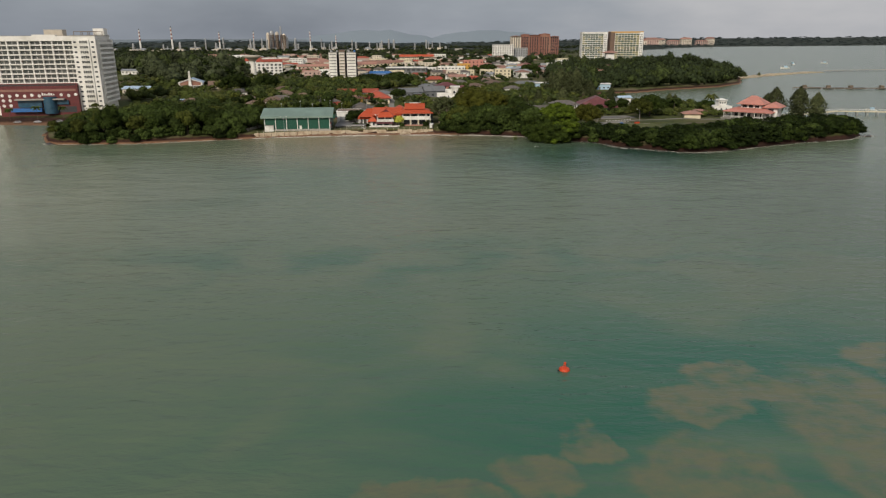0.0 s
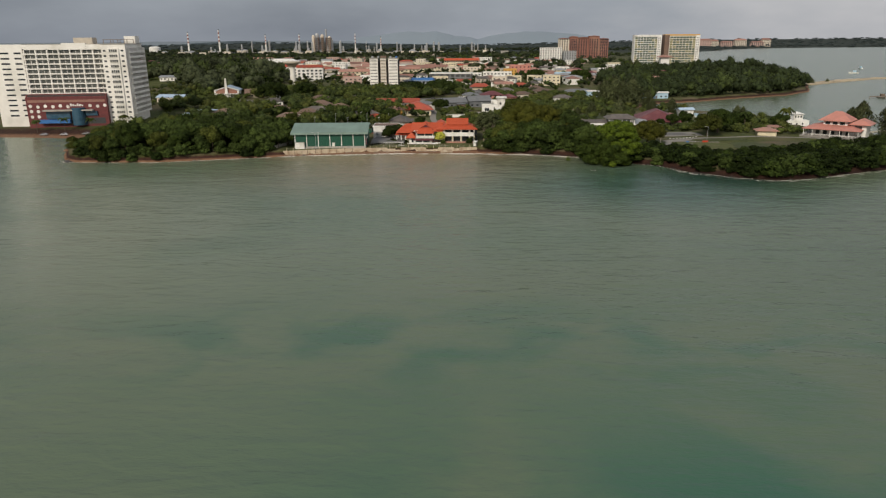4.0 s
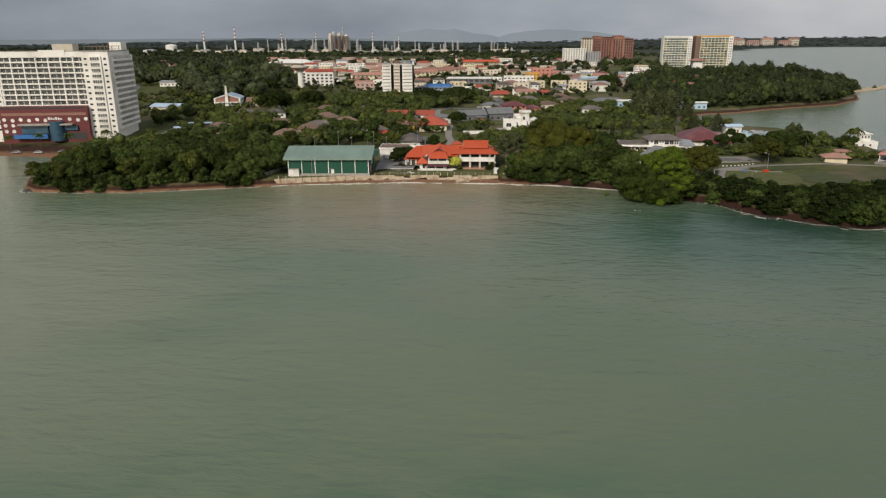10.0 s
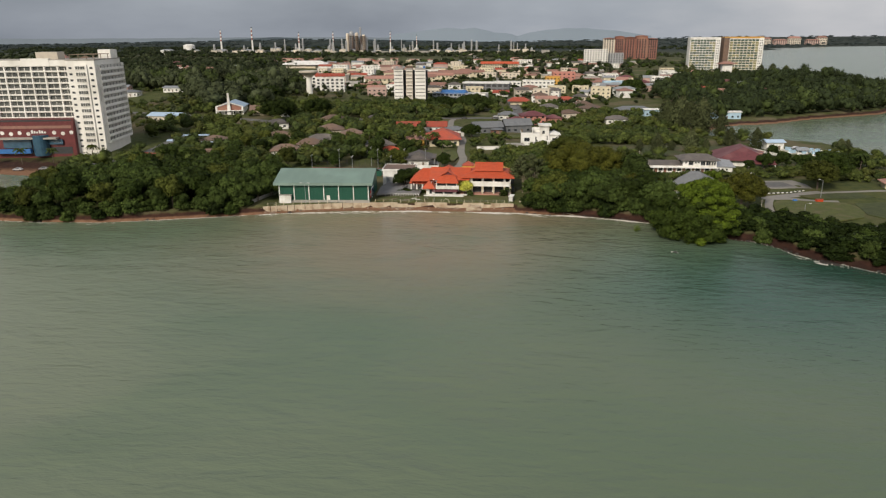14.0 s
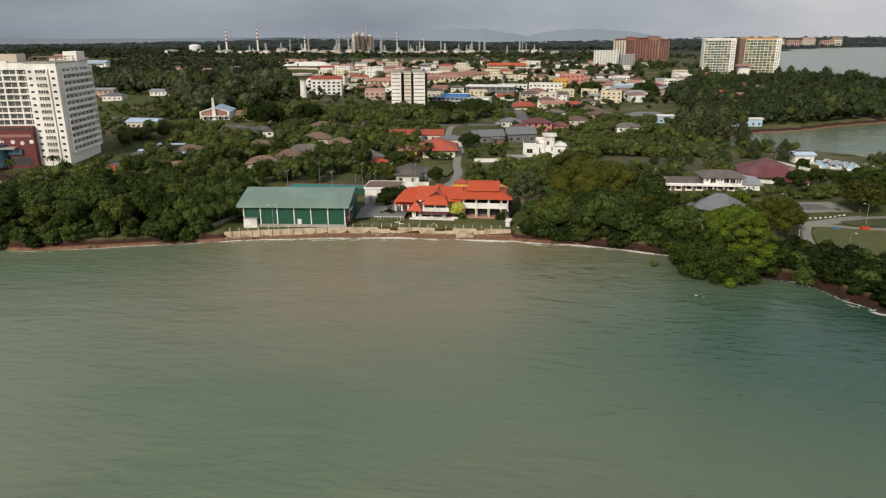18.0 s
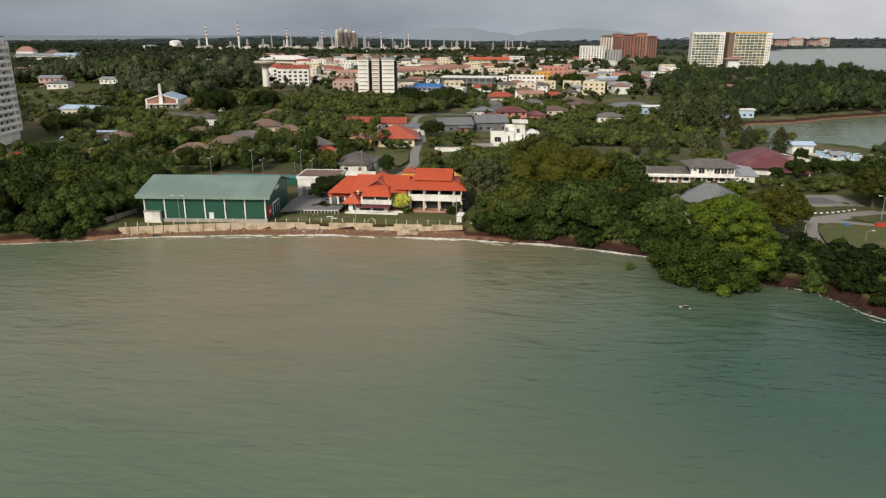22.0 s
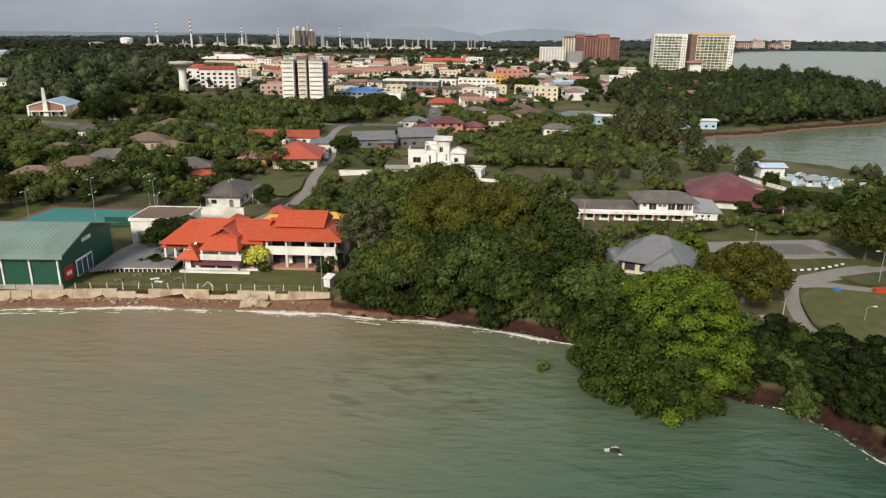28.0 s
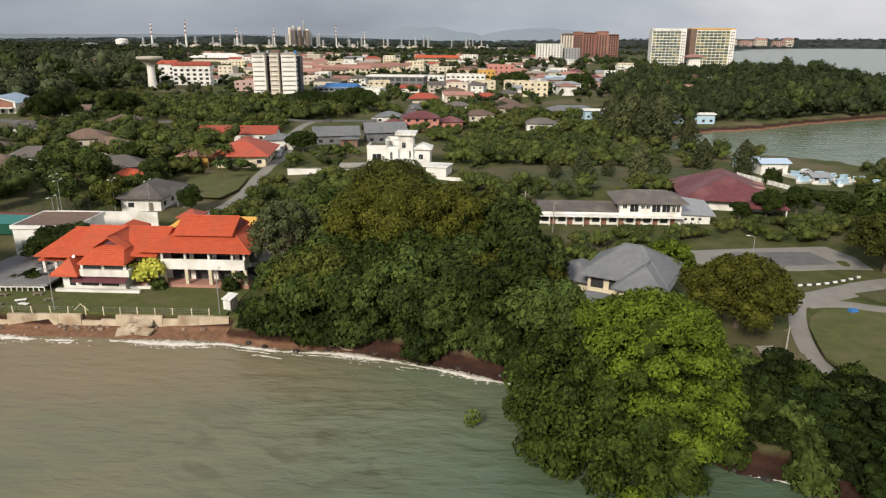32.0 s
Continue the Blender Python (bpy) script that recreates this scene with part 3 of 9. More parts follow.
make_ground()
sea = Shape()
sea.add([(-4900, -2500, 0), (4900, -2500, 0), (4900, 4900, 0), (-4900, 4900, 0)], [(0, 1, 2, 3)])
tagged(solid("water", sea, M_WATER, "calm silty green sea water", "water"), kind="structure")
bed = Shape()
bed.add([(-4900, -2500, -4.2), (4900, -2500, -4.2), (4900, -76, -4.2), (-4900, -76, -4.2)], [(0, 1, 2, 3)])
solid("sea_bed", bed, M_GROUND, "muddy sea bed under the water", "ground", kind="structure")


# ---------------------------------------------------------------- building parts
def window(parent, x, y, z, w, h, face="y", frame_mat=None, name="window", glass=None):
    """A glazed window set in a wall that faces -y ('y'), +x ('x') or -x ('w'); the frame stands proud, the pane sits back."""
    key = (round(w, 2), round(h, 2), face, (frame_mat or M_WHITE).name, (glass or M_GLASS).name)

    def build():
        fr, t = Shape(), 0.09
        pane = Shape()
        if face == "y":
            fr.box(-w / 2 - t, w / 2 + t, -0.07, 0.05, h, h + t).box(-w / 2 - t, w / 2 + t, -0.12, 0.05, -t, 0)
            fr.box(-w / 2 - t, -w / 2, -0.07, 0.05, 0, h).box(w / 2, w / 2 + t, -0.07, 0.05, 0, h)
            fr.box(-0.03, 0.03, -0.05, 0.04, 0, h)
            pane.box(-w / 2, w / 2, -0.02, 0.02, 0, h)
        else:
            fr.box(-0.05, 0.07, -w / 2 - t, w / 2 + t, h, h + t).box(-0.05, 0.12, -w / 2 - t, w / 2 + t, -t, 0)
            fr.box(-0.05, 0.07, -w / 2 - t, -w / 2, 0, h).box(-0.05, 0.07, w / 2, w / 2 + t, 0, h)
            fr.box(-0.04, 0.05, -0.03, 0.03, 0, h)
            pane.box(-0.02, 0.02, -w / 2, w / 2, 0, h)
        a_, b_ = fr.mesh("window_frame"), pane.mesh("pane")
        a_.materials.append(frame_mat or M_WHITE); b_.materials.append(glass or M_GLASS)
        return a_, b_
    fm, pm = shared(("window", key), build)
    turn = 180 if face == "w" else 0
    fo = part(name, fm, None, parent, at=pose(x, y, z, 0, 0, turn))
    part("pane", pm, None, fo)
    return fo


def plain_pane(parent, key, w, h, x, y, z, face="y", material=None, depth=0.06):
    """A flush dark pane for far facades."""
    def build():
        s = Shape()
        if face == "y":
            s.box(-w / 2, w / 2, -depth, 0.05, 0, h)
        else:
            s.box(-0.05, depth, -w / 2, w / 2, 0, h)
        me = s.mesh("window"); me.materials.append(material or M_GLASS)
        return me
    return part("window", shared(("pp", key, round(w, 2), round(h, 2), face, (material or M_GLASS).name), build), None, parent, at=pose(x, y, z, 0, 0, 180 if face == "w" else 0))


def lamp_post(x, y, h=8.0, arms=2, turn=0.0):
    def build():
        pole = Shape().tube((0, 0, -0.3), (0, 0, h), 0.10, 0.06)
        base = Shape().box(-0.2, 0.2, -0.2, 0.2, -0.3, 0.25)
        arm = Shape().tube((0, 0, h - 0.1), (0.7, 0, h + 0.25), 0.04).tube((0.7, 0, h + 0.25), (1.3, 0, h + 0.28), 0.035)
        head = Shape().box(1.1, 1.8, -0.13, 0.13, h + 0.22, h + 0.36)
        return [q.mesh(n_) for q, n_ in ((pole, "pole"), (base, "base_plate"), (arm, "arm"), (head, "lamp_head"))]
    p_, b_, a_, hd = shared(("lamp", h), build)
    t = thing("street_lamp", pose(x, y, gz(x, y), 0, 0, turn), "slender galvanised steel lamp post by the shore", "street lamp", "lamp posts")
    part("pole", p_, M_STEEL, t); part("base_plate", b_, M_CONC, t)
    for k in range(arms):
        ar = part("arm", a_, M_STEEL, t, at=pose(0, 0, 0, 0, 0, 180 * k))
        part("lamp_head", hd, M_WHITE, ar)
    return t


# ---------------------------------------------------------------- green sports hall
def sports_hall():
    w, d, e_, r_ = 34.4, 23.0, 7.0, 10.0
    t = thing("sports_hall", pose(-88.6, -4.3, 3.1, 0, 0, 3.6), "large green metal-clad sports hall with a pale green gabled roof", "hall")
    body = Shape().box(0, w, 0, d, -1.0, e_)
    body.add([(w, 0, e_), (w, d, e_), (w, d / 2, r_), (0, 0, e_), (0, d, e_), (0, d / 2, r_)], [(0, 1, 2), (5, 4, 3), (0, 2, 5, 3), (1, 4, 5, 2)])
    wall = part("wall", body, M_SHEDWALL, t, "dark green ribbed metal cladding")
    rib = Shape().box(-0.03, 0.03, -0.05, 0.0, 0.15, e_ - 0.1)
    me = rib.mesh("cladding_rib"); me.materials.append(M_SHEDWALL)
    for k in range(70):
        part("cladding_rib", me, None, wall, at=pose(0.25 + k * 0.49, 0, 0))
    o, th = 1.5, 0.35
    for name, y0, y1 in (("roof_slope", -o, d / 2), ("roof_slope", d + o, d / 2)):
        ze = e_ - (r_ - e_) * o / (d / 2)
        s = Shape()
        s.add([(-o, y0, ze + 0.25), (w + o, y0, ze + 0.25), (w + o, y1, r_ + 0.25), (-o, y1, r_ + 0.25),
               (-o, y0, ze), (w + o, y0, ze), (w + o, y1, r_), (-o, y1, r_)],
              [(0, 1, 2, 3), (7, 6, 5, 4), (0, 4, 5, 1), (1, 5, 6, 2), (2, 6, 7, 3), (3, 7, 4, 0)])
        sl = part(name, s, M_SHEDROOF, t, "pale green sheet metal roof")
        if y0 < 0:
            seam = Shape()
            ln = math.hypot(y1 - y0, r_ - ze)
            seam.box(-0.025, 0.025, 0, ln, 0, 0.05)
            sm = seam.mesh("seam"); sm.materials.append(M_SHEDROOF)
            for k in range(47):
                part("seam", sm, None, sl, at=pose(-o + 0.4 + k * 0.8, y0, ze + 0.25, math.degrees(math.atan2(r_ - ze, y1 - y0))))
    part("fascia", Shape().box(-o, w + o, -o - 0.06, -o, e_ - 0.95, e_ + 0.1), M_SHEDROOF, t)
    col = Shape().box(-0.16, 0.16, -0.3, 0.02, -0.6, e_ - 0.6).mesh("column"); col.materials.append(M_WHITE)
    for k in range(7):
        part("column", col, None, t, "white vertical column", at=pose(0.35 + k * (w - 0.7) / 6, 0, 0))
    fl = Shape().box(-0.28, 0.28, -0.55, -0.25, 0, 0.38).mesh("floodlight"); fl.materials.append(M_WHITE)
    for x in (10.2, 20.4, 30.4):
        part("floodlight", fl, None, t, "white floodlight under the eave", at=pose(x, 0, e_ - 1.2))
    part("plinth", Shape().box(-0.1, w + 0.1, -0.32, 0.0, -0.8, 0.22), M_CONC, t)
    part("side_door", Shape().box(18.2, 19.5, -0.12, 0.05, -0.4, 2.0), M_WHITE, t, "white door")
    part("sign_board", Shape().box(w - 0.05, w + 0.14, 1.0, 4.6, 0.5, 3.2), M_SIGNRED, t, "red sign board with a pale mark")
    part("sign_mark", Shape().box(w + 0.14, w + 0.17, 1.8, 3.8, 1.4, 2.2), M_WHITE, t)
    part("side_opening", Shape().box(w - 0.04, w + 0.1, 6, 13, -0.2, 3.4), M_WHITE, t, "white-framed side entrance")
    for k in range(3):
        part("glass_door", Shape().box(w + 0.1, w + 0.14, 6.3 + k * 2.25, 8.2 + k * 2.25, -0.1, 3.0), M_BLUEGLASS, t)
    part("gable_badge", Shape().box(w, w + 0.08, 9.5, 13.5, 6.4, 7.2), M_WHITE, t)
    hut = thing("pump_hut", pose(-88.0, -5.6, 2.3, 0, 0, 3.6), "small white flat-roofed hut beside the green hall", "hut")
    part("wall", Shape().box(0, 4.4, -0.2, 1.0, -0.3, 3.1), M_WHITE, hut)
    part("roof", Shape().box(-0.15, 4.55, -0.4, 1.1, 3.1, 3.25), M_CONC, hut)
    clear(-71, 8, 20, 14, 3.6)


sports_hall()


# ---------------------------------------------------------------- orange-roofed clubhouse
def clubhouse():
    g = 2.7
    t = thing("clubhouse", pose(0, 0, g), "two-storey white clubhouse under tiered orange tile roofs", "clubhouse")
    rz = lambda z: z - g
    # right wing: open verandas on two floors, x -22..-1.5
    part("wall", Shape().box(-22, -1.2, 16.2, 29, -0.5, rz(9.3)), M_WHITE, t, "white rendered wall")
    part("upper_floor", Shape().box(-22.2, -1.4, 13.2, 16.2, rz(5.9), rz(6.2)), M_WHITE, t)
    part("balcony_parapet", Shape().box(-17.0, -1.4, 13.2, 13.45, rz(6.2), rz(7.85)).box(-1.65, -1.4, 13.45, 16.2, rz(6.2), rz(7.85)), M_WHITE, t, "white balcony parapet")
    part("recess_wall", Shape().box(-22.2, -17.0, 14.4, 14.7, rz(6.2), rz(8.5)), M_WHITE, t)
    part("recess_opening", Shape().box(-21.2, -18.2, 14.3, 14.4, rz(6.9), rz(8.3)), M_GLASS, t, "dark opening under the eave")
    part("terrace", Shape().box(-22.5, -0.8, 12.9, 16.2, -0.6, 0.35), M_PALERED, t, "brick-red paved terrace")
    col = Shape().box(-0.3, 0.3, -0.3, 0.3, 0, rz(5.9)).mesh("column"); col.materials.append(M_CREAM)
    pil = Shape().box(-0.2, 0.2, -0.2, 0.2, rz(7.85), rz(9.6)).mesh("upper_column"); pil.materials.append(M_WHITE)
    for k, x in enumerate((-16.6, -12.3, -7.9, -3.6, -1.4)):
        part("column", col, None, t, "cream veranda column", at=pose(x, 13.5, 0))
        part("upper_column", pil, None, t, at=pose(x, 13.4, 0))
    for k in range(4):
        plain_pane(t, "club", 3.4, 2.6, -14.4 + k * 4.3 - 0.1, 16.2, 0.4)
        plain_pane(t, "club", 3.4, 2.2, -14.4 + k * 4.3 - 0.1, 16.2, rz(6.5))
    # left wing, nearer the sea
    part("wall", Shape().box(-34.2, -22.6, 10.6, 28, -0.5, rz(5.2)), M_WHITE, t)
    part("upper_wall", Shape().box(-30.2, -22.2, 10.5, 28, rz(5.2), rz(8.1)), M_WHITE, t)
    part("window_band", Shape().box(-29.9, -22.1, 10.38, 17, rz(6.6), rz(7.75)), M_GLASS, t, "band of dark windows")
    for x in (-30.1, -26.2, -22.2):
        part("mullion", Shape().box(x - 0.22, x + 0.22, 10.2, 10.5, rz(6.5), rz(7.9)), M_WHITE, t)
    part("parapet", Shape().box(-30.4, -21.4, 9.9, 10.3, rz(5.3), rz(6.6)).box(-21.8, -21.4, 10.3, 14.4, rz(5.3), rz(6.6)), M_WHITE, t, "white wing balcony parapet")
    aw = Shape()
    aw.add([(-31.9, 9.2, rz(4.45)), (-21.9, 9.2, rz(4.45)), (-21.9, 10.55, rz(5.15)), (-31.9, 10.55, rz(5.15)),
            (-31.9, 9.2, rz(4.33)), (-21.9, 9.2, rz(4.33)), (-21.9, 10.55, rz(5.0)), (-31.9, 10.55, rz(5.0))],
           [(0, 1, 2, 3), (7, 6, 5, 4), (0, 4, 5, 1), (1, 5, 6, 2), (3, 2, 6, 7), (0, 3, 7, 4)])
    part("awning", aw, M_PURPLE, t, "plum-coloured tiled awning")
    for x in (-29.2, -25.4):
        part("window", Shape().box(x - 1.6, x + 1.6, 10.5, 10.62, rz(3.35), rz(4.25)), M_GLASS, t, "dark ribbon window")
    part("corner_glazing", Shape().box(-32.9, -31.9, 10.48, 10.62, rz(3.3), rz(5.0)), M_GLASS, t)
    part("garden_wall", Shape().box(-22.6, -17.0, 11.5, 11.8, -0.5, 0.35), M_WHITE, t, "low white garden wall")
    # covered drop-off at the far left
    for x, y in ((-40.9, 16.2), (-40.9, 24), (-36.4, 16.2), (-38.6, 16.2)):
        part("porch_post", Shape().box(x - 0.25, x + 0.25, y - 0.25, y + 0.25, -0.4, rz(6.4)), M_WHITE, t)

    def roof(name, x0, x1, y0, y1, z0, z1, inset=None, gable=(), lab="orange clay tile roof"):
        r = part(name, Shape().hip(x0, x1, y0, y1, rz(z0), rz(z1), inset, 0.28, gable), M_ORANGE, t, lab)
        return r
    # tiered roofs: long main ridge, raised gable over the verandas, wing with a gablet
    roof("roof", -20.6, 0.2, 12.2, 31.0, 9.6, 12.2, 7.2)
    roof("upper_roof", -15.6, -4.4, 16.6, 26.4, 11.6, 13.9, 0.5, ("a", "b"))
    part("upper_roof_wall", Shape().box(-15.0, -5.0, 17.4, 25.6, rz(10.6), rz(11.7)), M_ORANGE, t)
    part("gable_vent", Shape().add([(-4.38, 18.6, rz(11.8)), (-4.38, 24.4, rz(11.8)), (-4.38, 21.5, rz(13.3)), (-4.30, 18.6, rz(11.8)), (-4.30, 24.4, rz(11.8)), (-4.30, 21.5, rz(13.3))],
                                   [(0, 2, 1), (3, 4, 5), (0, 1, 4, 3), (1, 2, 5, 4), (2, 0, 3, 5)]), M_MAROONROOF, t, "dark triangular gable vent")
    roof("long_roof", -33.4, -17.2, 12.4, 28.4, 8.65, 11.85, 5.0, ("a", "b"))
    roof("rear_roof", -41.0, -24.6, 13.6, 29.0, 7.8, 11.2, 4.2)
    roof("rear_gablet", -28.6, -24.0, 20.0, 25.6, 11.0, 12.5, 2.3, ("a",))
    wx, wy0, wy1, wz0, wz1, gy0, gz1 = -25.8, 9.0, 20.5, 8.05, 10.3, 13.0, 11.85
    wing = Shape()
    wing.add([(wx - 4.3, wy0, rz(wz0)), (wx + 4.3, wy0, rz(wz0)), (wx + 2.6, gy0, rz(wz1)), (wx - 2.6, gy0, rz(wz1)),
              (wx - 4.3, wy1, rz(wz0)), (wx + 4.3, wy1, rz(wz0)), (wx, gy0 + 0.2, rz(gz1)), (wx, wy1, rz(gz1)),
              (wx - 4.3, wy0, rz(wz0 - 0.28)), (wx + 4.3, wy0, rz(wz0 - 0.28)), (wx - 4.3, wy1, rz(wz0 - 0.28)), (wx + 4.3, wy1, rz(wz0 - 0.28))],
             [(0, 1, 2, 3), (1, 5, 7, 6, 2), (4, 0, 3, 6, 7), (3, 2, 6), (8, 9, 1, 0), (9, 11, 5, 1), (10, 8, 0, 4), (8, 10, 11, 9), (11, 10, 4, 7, 5)])
    part("wing_roof", wing, M_ORANGE, t, "orange tile roof with a front gable")
    part("gablet_vent", Shape().add([(wx - 1.7, gy0 - 0.05, rz(wz1 + 0.1)), (wx + 1.7, gy0 - 0.05, rz(wz1 + 0.1)), (wx, gy0 - 0.05, rz(gz1 - 0.35)),
                                     (wx - 1.7, gy0 + 0.05, rz(wz1 + 0.1)), (wx + 1.7, gy0 + 0.05, rz(wz1 + 0.1)), (wx, gy0 + 0.05, rz(gz1 - 0.35))],
                                    [(0, 1, 2), (3, 5, 4), (0, 3, 4, 1), (1, 4, 5, 2), (2, 5, 3, 0)]), M_MAROONROOF, t, "small dark gable vent")
    for k in (-1, 1):
        verge = Shape()
        a_, b_ = Vector((wx + k * 3.3, gy0 - 0.75, rz(wz1 - 0.35))), Vector((wx, gy0 - 0.75, rz(gz1 + 0.18)))
        verge.add([a_, b_, b_ + Vector((0, 2.0, 0)), a_ + Vector((0, 2.0, 0))] + [p_ + Vector((0, 0, -0.22)) for p_ in (a_, b_, b_ + Vector((0, 2.0, 0)), a_ + Vector((0, 2.0, 0)))],
                  [(0, 1, 2, 3), (7, 6, 5, 4), (0, 4, 5, 1), (1, 5, 6, 2), (2, 6, 7, 3), (3, 7, 4, 0)])
        part("gablet_roof", verge, M_ORANGE, t)
    roof("low_roof", -35.6, -30.4, 9.0, 19.0, 5.7, 8.3, 2.5)
    roof("porch_roof", -41.6, -33.4, 15.4, 25.0, 6.5, 8.3, 4.0)
    part("rear_wall", Shape().box(-38.5, -23, 20.2, 30, -0.5, rz(8.2)), M_CREAM, t)
    part("yellow_roof", Shape().hip(-24, -1, 27.5, 37.5, rz(8.2), rz(11.0), 4, 0.25), M_YELLOW, t, "ochre tile roof at the back")
    part("yellow_wall", Shape().box(-23, -2, 28.5, 36.5, -0.5, rz(8.2)), M_CREAM, t)
    part("rear_cupola", Shape().hip(-21.5, -16.5, 31, 36, rz(10.9), rz(12.3), 2.5, 0.2), M_RED, t)
    part("cupola_base", Shape().box(-20.8, -17.2, 31.7, 35.3, rz(9.4), rz(10.9)), M_CREAM, t)
    part("dish", Shape().lathe([(0.03, 0), (0.32, 0.15), (0.3, 0.18), (0.02, 0.06)], 12), M_WHITE, t, "small white roof dish", at=pose(-31.2, 10.2, rz(8.9), 60, 0, 0))
    # tile courses on the slopes that face the sea: eave line, top line and the height of each
    for xa, xb, ya, za, xc, xd, yc, zc, n_ in ((-20.4, 0.0, 12.2, 9.6, -13.4, -7.0, 21.5, 12.18, 22), (-21.2, -17.5, 12.4, 8.65, -25.4, -17.5, 20.3, 11.83, 18),
                                               (-30.0, -21.6, 9.0, 8.05, -28.3, -23.3, 12.9, 10.28, 9), (-15.5, -4.5, 16.6, 11.6, -15.2, -4.8, 21.4, 13.88, 11),
                                               (-40.8, -30.5, 13.6, 7.8, -36.8, -30.5, 21.2, 11.18, 18)):
        for k in range(n_):
            f = (k + 0.5) / n_
            x0, x1 = xa + (xc - xa) * f, xb + (xd - xb) * f
            part("tile_course", Shape().box(x0, x1, -0.03, 0.05, 0.0, 0.045), M_ORANGE, t,
                 at=pose(0, ya + (yc - ya) * f, rz(za + (zc - za) * f) + 0.01, math.degrees(math.atan2(zc - za, yc - ya))))
    for a_, b_ in (((-33.3, 20.4, 11.9), (-17.3, 20.4, 11.9)), ((-15.6, 21.5, 13.95), (-4.4, 21.5, 13.95)), ((wx, 12.3, 12.05), (wx, 20.5, 11.9)), ((0.1, 12.3, 9.6), (-6.9, 21.5, 12.2)), ((-36.8, 21.3, 11.25), (-32.2, 21.3, 11.25))):
        part("ridge_cap", Shape().tube((a_[0], a_[1], rz(a_[2])), (b_[0], b_[1], rz(b_[2])), 0.15, 0.15, 6), M_ORANGE, t)
    clear(-20, 20, 28, 18)


clubhouse()


# ---------------------------------------------------------------- sea wall
def seawall():
    t = thing("seawall", pose(0, 0, 0), "low sand-coloured concrete sea wall, cracked and stained", "sea wall")
    tagged(t, kind="structure")
    rng = random.Random(4)
    x = -92.5
    while x < -0.2:
        w = min(rng.uniform(2.2, 4.0), -x)
        y0, y1 = float(wall_y(x)), float(wall_y(x + w))
        turn = math.degrees(math.atan2(y1 - y0, w))
        broken = (-45 < x < -39) or (-27 < x < -21) or rng.random() < 0.06
        top = 2.35 - (rng.uniform(0.5, 1.2) if broken else rng.uniform(0, 0.06))
        s = Shape()
        s.add([(0, -0.25, 0), (w - 0.05, -0.25, 0), (w - 0.05, 0.6, 0), (0, 0.6, 0), (0, 0.05, top), (w - 0.05, 0.05, top - rng.uniform(0, 0.1)), (w - 0.05, 0.6, top), (0, 0.6, top)],
              [(0, 3, 2, 1), (4, 5, 6, 7), (0, 1, 5, 4), (1, 2, 6, 5), (2, 3, 7, 6), (3, 0, 4, 7)])
        part("wall_panel", s, M_SEAWALL, t, at=pose(x, y0, 0, 0, 0, turn))
        x += w
    # rubble at the foot
    def rock(i):
        r = random.Random(i)
        bm_ = bmesh.new()
        bmesh.ops.create_icosphere(bm_, subdivisions=1, radius=1)
        for v in bm_.verts:
            v.co *= r.uniform(0.7, 1.2)
            v.co.z *= 0.6
        me = bpy.data.meshes.new("boulder"); bm_.to_mesh(me); bm_.free()
        me.materials.append(M_ROCK)
        return me
    rocks = [rock(i) for i in range(6)]
    for k in range(110):
        zone = rng.choice([(-92, -78), (-50, -38), (-50, -38), (-29, -20), (-95, -60), (-92, 0)])
        x = rng.uniform(*zone)
        y = float(wall_y(x)) - 0.25 - abs(rng.gauss(0.6, 0.7))
        s = rng.uniform(0.2, 0.62)
        ob = new("boulder", rng.choice(rocks))
        ob.matrix_world = pose(x, y, max(0.05, gz(x, y)) + s * 0.2, 0, 0, rng.uniform(0, 360)) @ Matrix.Scale(s, 4)
        tagged(ob, "broken brown rock at the foot of the sea wall", "rock", "shore rocks")


seawall()


